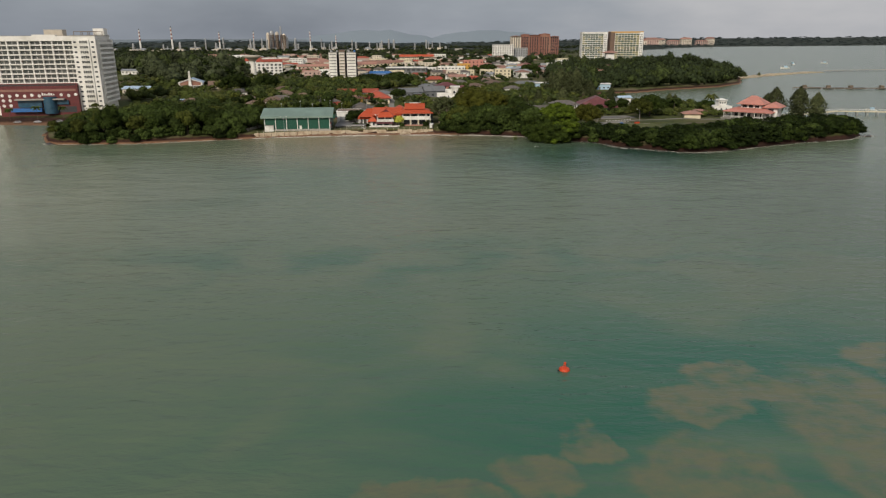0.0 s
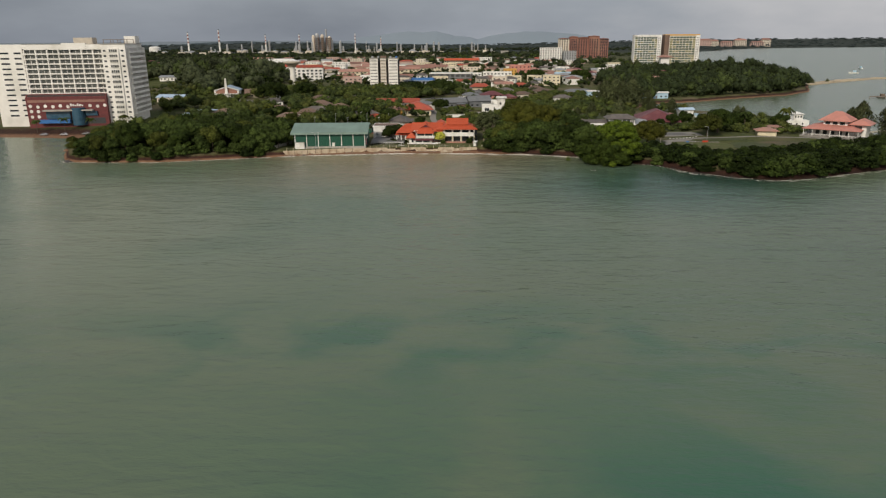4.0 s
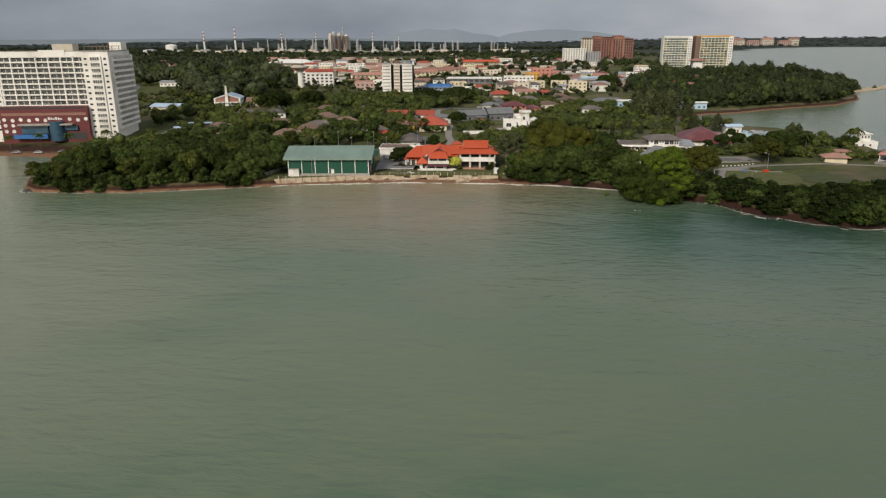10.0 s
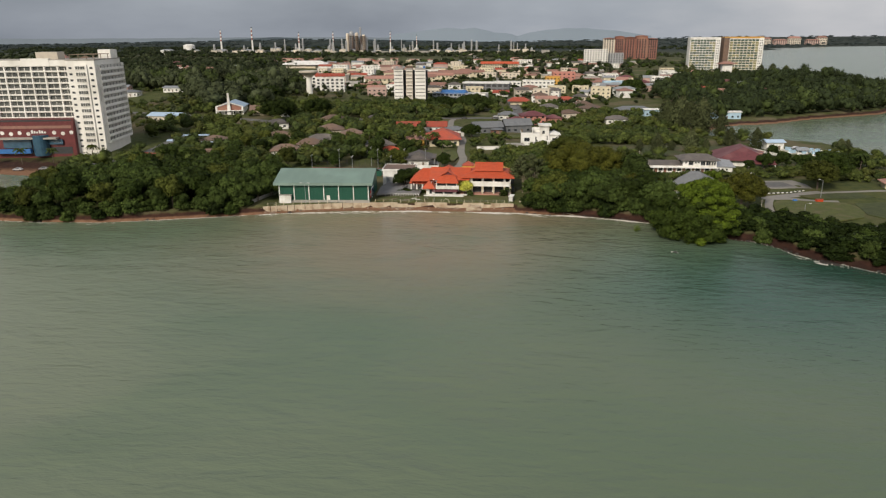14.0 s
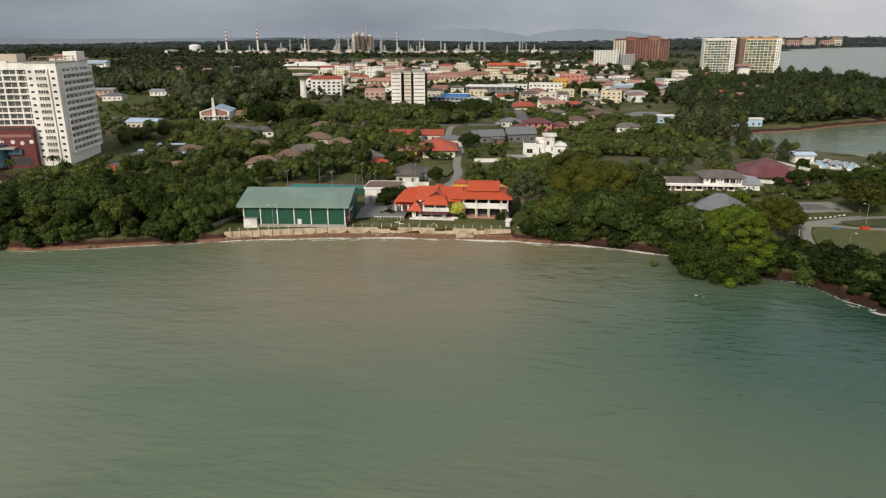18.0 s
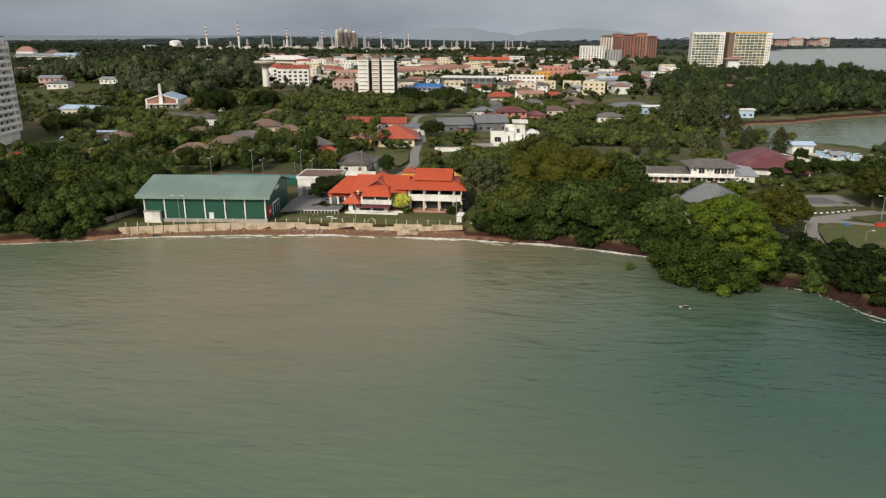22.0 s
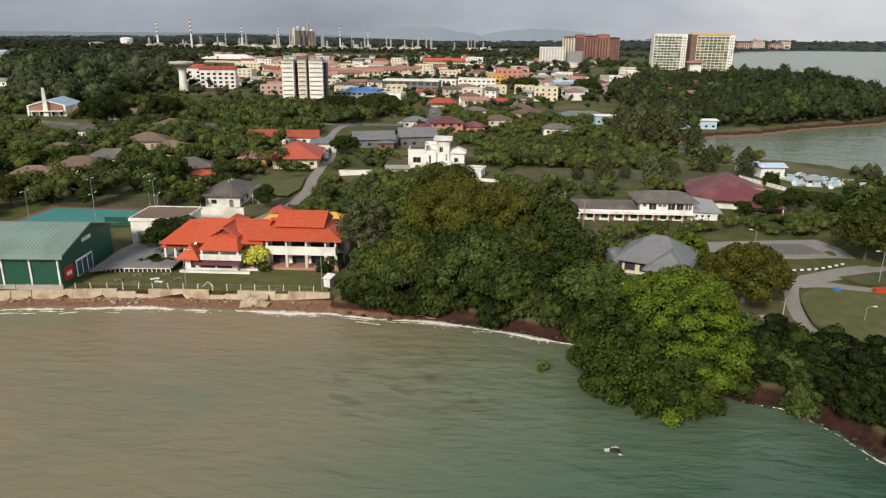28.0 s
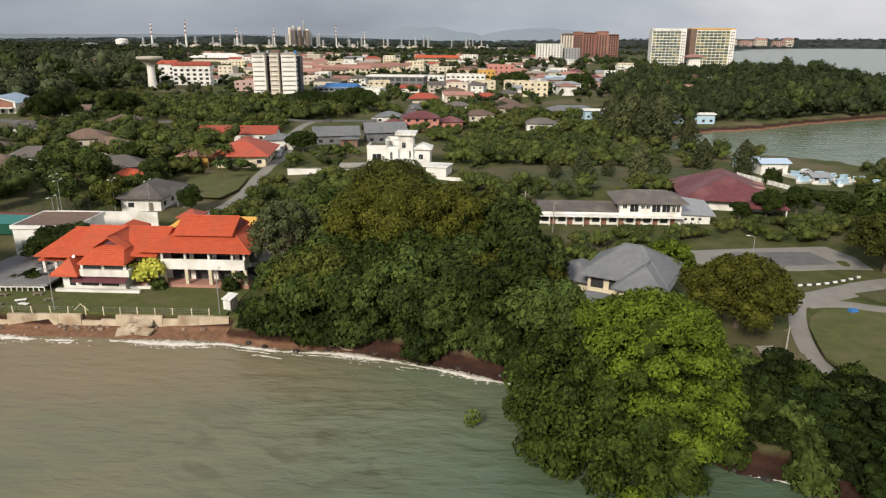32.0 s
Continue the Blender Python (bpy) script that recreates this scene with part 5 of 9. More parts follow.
def bungalows():
    t = house(-44.6, 69.5, 10.0, 15.5, 3.5, 3, M_DARKROOF, M_WHITE, 3.0, label="white bungalow with a grey-brown hipped roof and veranda", eave=1.3)
    for k in range(5):
        part("veranda_post", Shape().box(7.2, 7.5, -3 + k * 2.6, -2.7 + k * 2.6, -0.8, 3.4), M_WHITE, t)
    part("veranda_roof", Shape().box(5.2, 8.0, -4.0, 8.6, 3.4, 3.6), M_DARKROOF, t)
    part("veranda_floor", Shape().box(5.0, 9.6, -4.2, 8.8, -1.0, 0.15), M_CONC, t, "pale concrete veranda floor")
    house(-114, 84, 14, 10, 3.4, 18, M_BROWNROOF, M_WHITE, 2.6)
    house(-104, 94, 13, 9, 5.0, 18, M_BROWNROOF, M_WHITE, 2.6, storeys=2)
    house(-103, 113, 16, 10, 3.8, 14, M_DARKROOF, M_WHITE, 2.8)
    house(-108, 152, 15, 12, 3.4, 20, M_BROWNROOF, M_BEIGE, 3.0)
    house(-92, 138, 11, 9, 3.2, 20, M_BROWNROOF, M_BEIGE, 2.4)
    house(-70, 101, 15, 10, 3.4, 25, M_DARKROOF, M_BEIGE, 3.0)
    house(-62, 92, 7, 6, 3.0, 25, M_ORANGE, M_WHITE, 1.6)
    house(-53, 120, 9, 10, 3.4, 10, M_PALERED, M_YELLOW, 2.2, label="low house with ochre walls and faded roof", eave=1.0)
    house(-38.5, 127, 16, 22, 3.6, 8, M_RED, M_CREAM, 4.6, label="house with an orange tile roof beside a lane", eave=1.5)
    house(-34, 152, 10, 9, 4.0, 10, M_GREYROOF, M_WHITE, 1.8)
    house(-56, 172, 30, 9, 3.4, 4, M_RED, M_WHITE, 2.6, gable=True, label="long low red-roofed row house")
    t = house(-16, 168, 17, 9, 3.8, 16, M_GREYROOF, M_GREYROOF, 3.0, gable=True, label="grey contemporary house with a pitched slate roof")
    house(2, 178, 16, 10, 4.6, 16, M_GREYROOF, M_GREYROOF, 3.4, gable=True, label="grey contemporary house with a pitched slate roof")
    house(-10, 163, 6, 5, 3.0, 16, M_GREYROOF, M_BRICK, 0.6)
    house(13, 222, 16, 12, 5.6, 10, M_MAROONROOF, M_PINK, 2.8, storeys=2, label="pink two-storey house with a maroon hipped roof")
    house(27, 226, 10, 9, 4.0, 10, M_MAROONROOF, M_PINK, 2.2, label="pink house wing with a maroon roof")
    house(2, 214, 9, 8, 3.4, 10, M_MAROONROOF, M_PINK, 2.0, label="low pink house wing with a maroon roof")
    house(-4, 240, 12, 9, 3.4, 0, M_GREYROOF, M_WHITE, 2.2)
    for x, y, w, d, tn, rf in ((44, 352, 18, 12, 10, M_RED), (60, 300, 16, 11, 30, M_BROWNROOF), (70, 232, 14, 10, 0, M_DARKROOF), (92, 296, 26, 11, 4, M_GREYROOF),
                               (40, 262, 14, 10, 20, M_BROWNROOF), (28, 300, 13, 10, 5, M_DARKROOF), (-132, 130, 14, 10, 10, M_BROWNROOF), (-150, 180, 14, 11, 15, M_DARKROOF),
                               (-120, 205, 15, 11, 0, M_BROWNROOF), (-90, 215, 14, 10, 12, M_DARKROOF), (-165, 118, 13, 10, 0, M_BROWNROOF), (-150, 75, 12, 9, 5, M_BROWNROOF),
                               (-160, 52, 11, 8, 15, M_BROWNROOF), (-178, 66, 10, 8, 10, M_RED)):
        house(x, y, w, d, 3.4, tn, rf, M_WHITE if rf is not M_BROWNROOF else M_BEIGE, None)
    for x, y, w, d in ((-187, 121, 14, 6), (-184, 136, 15, 6), (-164, 112, 12, 6)):
        t = thing("carport", pose(x, y, gz(x, y), 0, 0, 8), "open carport under a blue metal roof", "carport", "blue carports")
        part("roof", Shape().hip(-w / 2, w / 2, -d / 2, d / 2, 2.6, 3.1, 0.5, 0.1, ("a", "b")), M_BLUEROOF, t)
        for sx in (-1, 1):
            for sy in (-1, 1):
                part("post", Shape().tube((sx * (w / 2 - 0.4), sy * (d / 2 - 0.4), -0.5), (sx * (w / 2 - 0.4), sy * (d / 2 - 0.4), 2.6), 0.08), M_STEEL, t)
        clear(x, y, w / 2 + 1, d / 2 + 1, 8)
    for x, y, tn, rf, w, d, h, lab in ((155, 276, 4, M_PALEBLUE, 20, 7, 5.0, "pale blue shed by the bay with a white roof"), (103, 283, 8, M_PALEBLUE, 12, 8, 5.0, "pale blue shed by the bay with a white roof"),
                                       (114, 214, 0, M_YELLOW, 7, 5, 3.4, "small yellow beach hut")):
        t = house(x, y, w, d, h, tn, M_WHITE, rf, 0.6, gable=True, label=lab, name="shed", group="bay sheds")


bungalows()


def pink_house():
    t = thing("pink_house", pose(184, 27, 4.7, 0, 0, -38), "large house with tiered salmon-pink tile roofs and veranda", "house")
    part("wall", Shape().box(-9, 9, -7, 9, -1.2, 3.6), M_WHITE, t, "white wall")
    part("veranda_roof", Shape().hip(-13.5, 13.0, -12, 12, 3.6, 6.4, 9, 0.25), M_PINK, t, "salmon-pink tile roof")
    part("upper_wall", Shape().box(-5.5, 5.5, -4.5, 6, 5.0, 7.6), M_WHITE, t)
    part("upper_roof", Shape().hip(-7.5, 7.5, -6.8, 8.0, 7.6, 11.8, 6, 0.25), M_PINK, t)
    part("wing_wall", Shape().box(7, 14, -4, 6, -1.2, 6.0), M_WHITE, t)
    part("wing_roof", Shape().hip(6, 16, -6, 8, 6.2, 8.8, 4, 0.25), M_PINK, t)
    part("terrace", Shape().box(-14, 13, -12.5, 10, -2.0, 0.1), M_PATH, t)
    for k in range(7):
        part("veranda_post", Shape().box(-12.8 + k * 4.1, -12.5 + k * 4.1, -11.4, -11.1, 0, 3.5), M_WHITE, t)
        part("veranda_post", Shape().box(-12.9, -12.6, -11 + k * 3.4, -10.7 + k * 3.4, 0, 3.5), M_WHITE, t)
    rail = Shape()
    rail.box(-12.8, 12.2, -11.4, -11.2, 0.9, 1.05).box(-12.9, -12.7, -11.2, 9.4, 0.9, 1.05)
    for k in range(40):
        rail.box(-12.6 + k * 0.62, -12.5 + k * 0.62, -11.35, -11.25, 0.1, 0.9)
    part("veranda_rail", rail, M_WHITE, t)
    for k in range(5):
        plain_pane(t, "pk", 1.8, 2.2, -7 + k * 3.4, -7, 0.4)
    for k in range(3):
        plain_pane(t, "pk", 2.2, 1.4, -3.4 + k * 3.3, -4.5, 5.5)
        part("window", Shape().box(-9.1, -8.95, -5 + k * 4.4, -3 + k * 4.4, 0.5, 2.6), M_GLASS, t)
    plain_pane(t, "pk2", 3.0, 1.4, 10.5, -4, 4.0)
    clear(184, 27, 17, 16, -38)
    house(150, 30, 9, 6, 2.6, -10, M_PALERED, M_CREAM, 1.6, label="small open shelter with a pale red roof", name="pavilion", eave=1.2, windows=False)
    house(160, 46, 8, 5, 2.4, -10, M_PALERED, M_CREAM, 1.0, label="low cream outbuilding with a pale red roof", windows=False)
    lt = thing("white_tower_house", pose(192, 90, gz(192, 90)) @ Matrix.Scale(0.75, 4), "white house with a small square lookout tower", "house")
    part("wall", Shape().box(-9, 8, -5, 6, -1, 6.5), M_WHITE, lt)
    part("tower", Shape().box(-4, 3, -4, 3, 6.5, 11.5), M_WHITE, lt)
    part("tower_roof", Shape().hip(-5, 4, -5, 4, 11.5, 13.0, 4, 0.2), M_WHITE, lt)
    for k in range(3):
        plain_pane(lt, "lt", 1.0, 1.5, -2.6 + k * 2.1, -4, 8.6)
        plain_pane(lt, "lt", 1.2, 1.4, -6 + k * 4.5, -5, 3.2)
    clear(193, 82, 10, 7)


pink_house()


def church():
    g = gz(-206, 240)
    t = thing("church", pose(-206, 241, g, 0, 0, 12), "church with a brick gable front, white spire and blue roof", "church")
    part("wall", Shape().box(-9, 9, 0, 26, -1.5, 4.6), M_WHITE, t)
    f = Shape()
    f.add([(-8.4, 0, 2.4), (8.4, 0, 2.4), (8.4, 0, 5.2), (0, 0, 7.6), (-8.4, 0, 5.2), (-8.4, -0.5, 2.4), (8.4, -0.5, 2.4), (8.4, -0.5, 5.2), (0, -0.5, 7.6), (-8.4, -0.5, 5.2)],
          [(0, 1, 2, 3, 4), (9, 8, 7, 6, 5), (0, 5, 6, 1), (1, 6, 7, 2), (2, 7, 8, 3), (3, 8, 9, 4), (4, 9, 5, 0)])
    part("brick_front", f, M_BRICK, t, "red brick gable front")
    vg = Shape()
    for s in (-1, 1):
        vg.add([(s * 9.8, -0.9, 5.2), (0, -0.9, 8.1), (0, 0.2, 8.1), (s * 9.8, 0.2, 5.2), (s * 9.8, -0.9, 5.8), (0, -0.9, 8.7), (0, 0.2, 8.7), (s * 9.8, 0.2, 5.8)],
               [(0, 1, 2, 3), (7, 6, 5, 4), (0, 4, 5, 1), (2, 6, 7, 3), (0, 3, 7, 4)])
        vg.box(s * 9.3 - 0.5, s * 9.3 + 0.5, -1.0, 0.2, -1.5, 5.4)
    part("verge", vg, M_WHITE, t)
    part("roof", Shape().hip(-10, 10, 0.2, 27, 5.0, 8.6, 0.5, 0.3, ("a", "b")), M_BLUEROOF, t, "pale blue metal roof")
    sp = Shape().add([(-1.5, -2.2, -1), (1.3, -2.2, -1), (1.3, -0.9, -1), (-1.5, -0.9, -1), (-0.7, -2.0, 15.2), (0.5, -2.0, 15.2), (0.5, -1.1, 15.2), (-0.7, -1.1, 15.2)],
                     [(0, 3, 2, 1), (4, 5, 6, 7), (0, 1, 5, 4), (1, 2, 6, 5), (2, 3, 7, 6), (3, 0, 4, 7)])
    part("spire", sp, M_WHITE, t, "tapering white spire")
    part("canopy", Shape().box(-9, 9, -3.4, -0.5, 2.6, 3.0), M_WHITE, t)
    for x in (-7, -3, 3, 7):
        part("canopy_post", Shape().box(x - 0.15, x + 0.15, -3.2, -2.9, -1.5, 2.6), M_WHITE, t)
        plain_pane(t, "ch", 1.6, 2.0, x, 0, 0.2)
    house(-180, 246, 22, 12, 3.6, 12, M_BROWNROOF, M_CREAM, 3.2, gable=True, label="cream parish hall with a brown gabled roof")
    house(-163, 240, 14, 9, 3.2, 12, M_BROWNROOF, M_WHITE, 2.6, gable=True)
    clear(-206, 252, 12, 18, 12); clear(-196, 222, 36, 10, -10); clear(-190, 204, 34, 8, -10)
    house(-236, 206, 22, 12, 4.0, -6, M_BLUEROOF, M_BEIGE, 1.8, gable=True, label="low hall with a pale blue metal roof")


church()


# ---------------------------------------------------------------- town
def water_tower():
    t = thing("water_tower", pose(-181, 364, gz(-181, 364)), "tall pale concrete water tower with a funnel-shaped tank", "water tower")
    h = 32.6 - gz(-181, 364)
    part("shaft", Shape().lathe([(3.2, -1.5), (2.5, h * 0.4), (2.4, h * 0.7), (3.0, h * 0.76)], 18), M_HOTEL, t)
    part("tank", Shape().lathe([(3.0, h * 0.75), (4.6, h * 0.83), (8.3, h * 0.93), (8.6, h * 0.985), (8.2, h), (0.1, h + 0.5)], 24), M_BEIGE, t)
    clear(-181, 364, 6, 6)


water_tower()


def flat_tower():
    g = gz(-86, 328)
    t = thing("apartment_tower", pose(-86, 322, g, 0, 0, 6), "white apartment tower in three ribbed columns", "apartment tower")
    h = 35.4 - g
    blocks = ((-11.4, -4.0, 0, 18), (-1.6, 3.6, 3, 20), (5.8, 14.4, 1, 20))
    part("core", Shape().box(-9, 16, 8, 20, -1.5, h - 1.0), M_DARKSTEEL, t, "dark recessed core")
    for i, (x0, x1, y0, y1) in enumerate(blocks):
        c = part("column_wall", Shape().box(x0, x1, y0, y1, -1.5, h), M_HOTEL if i != 1 else M_BEIGE, t, "white column of flats")
        part("column_cap", Shape().box(x0 - .2, x1 + .2, y0 - .2, y1 + .2, h, h + 0.9), M_CONC, c)
        for k in range(10):
            z = 1.0 + k * h / 10.3
            part("sun_shade", Shape().box(x0 - 0.15, x1 + 0.1, y0 - 0.22, y0, z + 1.85, z + 2.3), M_HOTEL, c)
            part("window", Shape().box(x0 + 0.5, x1 - 0.5, y0 - 0.06, y0, z + 0.9, z + 1.4), M_HOTELGLASS, c)
            if i == 2:
                part("side_window", Shape().box(x1, x1 + 0.1, y0 + 2, y0 + 7, z + 0.5, z + 1.7), M_BLUEGLASS, c)
                part("side_window", Shape().box(x1, x1 + 0.1, y0 + 9, y0 + 14, z + 0.5, z + 1.7), M_BLUEGLASS, c)
    part("lift_house", Shape().box(-1.5, 4, 6, 14, h, h + 2.8), M_BROWNROOF, t)
    for k in range(5):
        part("roof_tank", Shape().lathe([(1.0, h + 0.9), (1.0, h + 2.3), (0.2, h + 2.6)], 10, (-9 + k * 5.6, 9)), M_BLUE if k > 3 else M_STEEL, t)
    clear(-84, 332, 18, 14)


flat_tower()


def walk_ups():
    """Low white flats with red gabled roofs."""
    for i, (x, y, w, tn) in enumerate(((-198, 430, 13, 10), (-177, 424, 27, 10))):
        g = gz(x, y)
        t = thing("walk_up_flats", pose(x, y, g, 0, 0, tn), "four-storey white flats with arched balconies and red roof", "flats", "walk-up flats")
        h = 14.4
        part("wall", Shape().box(-w / 2, w / 2, -6, 6, -1.5, h), M_WHITE, t)
        part("roof", Shape().hip(-w / 2 - .6, w / 2 + .6, -6.6, 6.6, h, h + 2.6, 1, 0.2, ("a", "b")), M_RED, t)
        n_ = int(w / 4.4)
        for r in range(4):
            for c in range(n_):
                plain_pane(t, "wu", 2.3, 1.7, -w / 2 + (c + 0.5) * w / n_, -6, 0.8 + r * 3.1)
            for c in range(2):
                plain_pane(t, "wu", 1.4, 1.3, w / 2, -3 + c * 6, 1.0 + r * 3.1, "x")
        for c in range(n_):
            part("gable", Shape().add([(-w / 2 + (c + .1) * w / n_, -6.4, h), (-w / 2 + (c + .9) * w / n_, -6.4, h), (-w / 2 + (c + .5) * w / n_, -6.4, h + 1.8),
                                       (-w / 2 + (c + .1) * w / n_, -3, h), (-w / 2 + (c + .9) * w / n_, -3, h), (-w / 2 + (c + .5) * w / n_, -3, h + 1.8)],
                                      [(0, 1, 2), (1, 4, 5, 2), (3, 0, 2, 5), (4, 3, 5), (0, 3, 4, 1)]), M_RED, t)
        clear(x, y, w / 2 + 2, 9, tn)


walk_ups()

# shops and offices in the middle of town
t = block(-26, 462, 46, 18, 8.6, -6, M_GREYROOF, M_CONC, 2, 8, "long dark grey showroom with a white roof edge", "showroom", (4.2, 2.6), M_DARKSTEEL)
part("roof_edge", Shape().box(-23.6, 23.6, -9.6, 9.4, 9.0, 9.9), M_WHITE, t, "white roof edge")
part("arcade", Shape().box(-23, 23, -12.5, -9.1, -1.5, 3.0), M_CREAM, t)
t = block(-52, 362, 34, 14, 7.6, -10, M_STEEL, M_BLUEROOF, 3, 9, "three-storey grey office with a blue roof", "office_building", (2.6, 1.2))
part("roof_vault", Shape().hip(-10, 12, -7.4, 7.4, 7.7, 10.4, 1, 0.3, ("a", "b")), M_BLUE, t, "dark blue pitched roof")
block(-28, 350, 12, 12, 8.0, -10, M_WHITE, M_CONC, 2, 2, "white windowless block joined to the office", "office_annex", (0.8, 0.8))
t = block(-20, 880, 58, 14, 9.6, -3, M_CREAM, M_RED, 3, 16, "long cream school block with orange roof", "school_block", (2.6, 1.6))
part("pitched_roof", Shape().hip(-30, 30, -8.5, 8.5, 10.3, 13.4, 1, 0.3, ("a", "b")), M_ORANGE, t)
block(60, 600, 26, 16, 12, 4, M_PINK, M_CONC, 3, 5, "salmon-coloured town building with a stepped roof", "town_building", (2.0, 1.4))
block(46, 575, 16, 14, 8, 4, M_YELLOW, M_RED, 2, 4, "ochre shophouse with a red roof", "shophouse")
block(28, 520, 34, 14, 7.5, -4, M_WHITE, M_CONC, 2, 8, "white two-storey shop row", "shop_row", (2.2, 1.4))
block(-6, 520, 30, 14, 6.0, -4, M_WHITE, M_STEEL, 2, 7, "white two-storey shop row", "shop_row", (2.2, 1.4))
block(120, 640, 18, 12, 8.5, 3, M_WHITE, M_CONC, 2, 5, "white two-storey town block", "town_building", (2.2, 1.4))
block(165, 565, 20, 10, 10, 0, M_WHITE, M_CONC, 3, 6, "white three-storey town block", "town_building", (1.8, 1.2))
block(112, 540, 26, 12, 5.5, 0, M_PALEBLUE, M_BLUEROOF, 1, 6, "pale blue single-storey market hall", "market_hall", (2.4, 1.6))
t = block(150, 1060, 42, 18, 28, -4, M_WHITE, M_CONC, 9, 9, "white nine-storey slab block", "slab_block", (2.4, 1.6), bands=M_WHITE)
block(186, 1070, 28, 18, 22, -4, M_STEEL, M_CONC, 7, 6, "grey mid-rise block beside the white slab", "slab_block", (2.4, 1.6))
# red pavilion
t = thing("red_pavilion", pose(5, 341, gz(5, 341)), "low pavilion with a bright red hipped roof", "pavilion")
part("wall", Shape().box(-7, 7, -4, 4, -1, 3.0), M_CREAM, t)
part("roof", Shape().hip(-9.5, 9.5, -6.5, 6.5, 3.0, 6.0, 5, 0.2), M_RED, t)
clear(5, 341, 10, 7)
# white house with a small tower, in front of the glazed towers
t = thing("white_tower_house", pose(252, 610, gz(252, 610)), "white house with a square lookout tower", "house")
part("wall", Shape().box(-16, 16, -7, 8, -1, 9), M_WHITE, t)
part("tower", Shape().box(-8, 3, -3, 6, 9, 22), M_WHITE, t)
part("tower_roof", Shape().hip(-12, 8, -6, 9, 22, 24.5, 6, 0.3), M_PALERED, t)
for k in range(5):
    plain_pane(t, "th", 2.2, 2.2, -12 + k * 6, -7, 4.5)


def glazed_tower(x, y, w, d, top, turn, seed, cap):
    g = gz(x, y)
    t = thing("glazed_tower", pose(x, y, g, 0, 0, turn), "modern apartment tower with a glass front and pale frame", "apartment tower", "glazed towers")
    h = top - g
    part("frame_wall", Shape().box(-w / 2, w / 2, 0.6, d, -1.5, h), M_WHITE, t, "pale frame")
    part("brown_side", Shape().box(-w / 2 - 0.2, -w / 2 + (7 if seed else 0.4), -0.2, d, -1.5, h + (1 if seed else 0)), M_BROWNROOF if seed else M_WHITE, t)
    part("side_fin", Shape().box(w / 2 - 5.5, w / 2 + 0.4, -0.4, d, -1.5, h + 0.6), M_WHITE, t, "bright white corner")
    part("roof_edge", Shape().box(-w / 2, w / 2, 0, d, h, h + 2.0), cap, t)
    x0, x1 = -w / 2 + (7.5 if seed else 0.8), w / 2 - 6
    n_, c_ = 14, 8
    cw = (x1 - x0) / c_
    for r in range(n_):
        z = 1 + r * (h - 2) / n_
        part("floor_band", Shape().box(x0, x1, -0.35, 0.6, z - 0.2, z + 0.25), M_CREAM if seed else M_WHITE, t)
        for c in range(c_):
            plain_pane(t, "gt", cw * 0.88, 2.7, x0 + (c + 0.5) * cw, 0.6, z + 0.5, material=M_TOWERGLASS if (r * r * 3 + c * c * 5 + r * c) % 7 < 5 else M_LITGLASS)
        for c in range(2):
            plain_pane(t, "gts", 1.2, 1.4, w / 2 - 4.2 + c * 2.4, -0.4, z + 0.8)
    clear(x, y, w / 2, d)


glazed_tower(272, 800, 41, 18, 55.0, -2, 0, M_WHITE)
glazed_tower(325, 800, 53, 20, 55.5, -2, 1, M_YELLOW)


def brick_block():
    g = gz(268, 1420)
    t = thing("brick_apartments", pose(268, 1420, g, 0, 0, -3), "large red-brick apartment block with stepped roofline", "apartment block")
    h = 55 - g
    for i, (x0, x1, top) in enumerate(((-60, -34, 0), (-34, -14, 4), (-14, 12, 2), (12, 38, 5), (38, 60, -1))):
        part("wing_wall", Shape().box(x0, x1 - 0.6, -2 * (i % 2), 26, -1.5, h + top - 3), M_BRICK if i else M_BEIGE, t)
        part("wing_roof", Shape().hip(x0, x1, -3, 26, h + top - 3, h + top - 1.2, 9, 0.3), M_BRICK, t)
        for r in range(12):
            for c in range(4):
                plain_pane(t, "bb", 3.2, 2.4, x0 + 3.2 + c * (x1 - x0 - 3) / 4, -2 * (i % 2), 2 + r * (h - 6) / 12)
    clear(268, 1430, 64, 20)


brick_block()


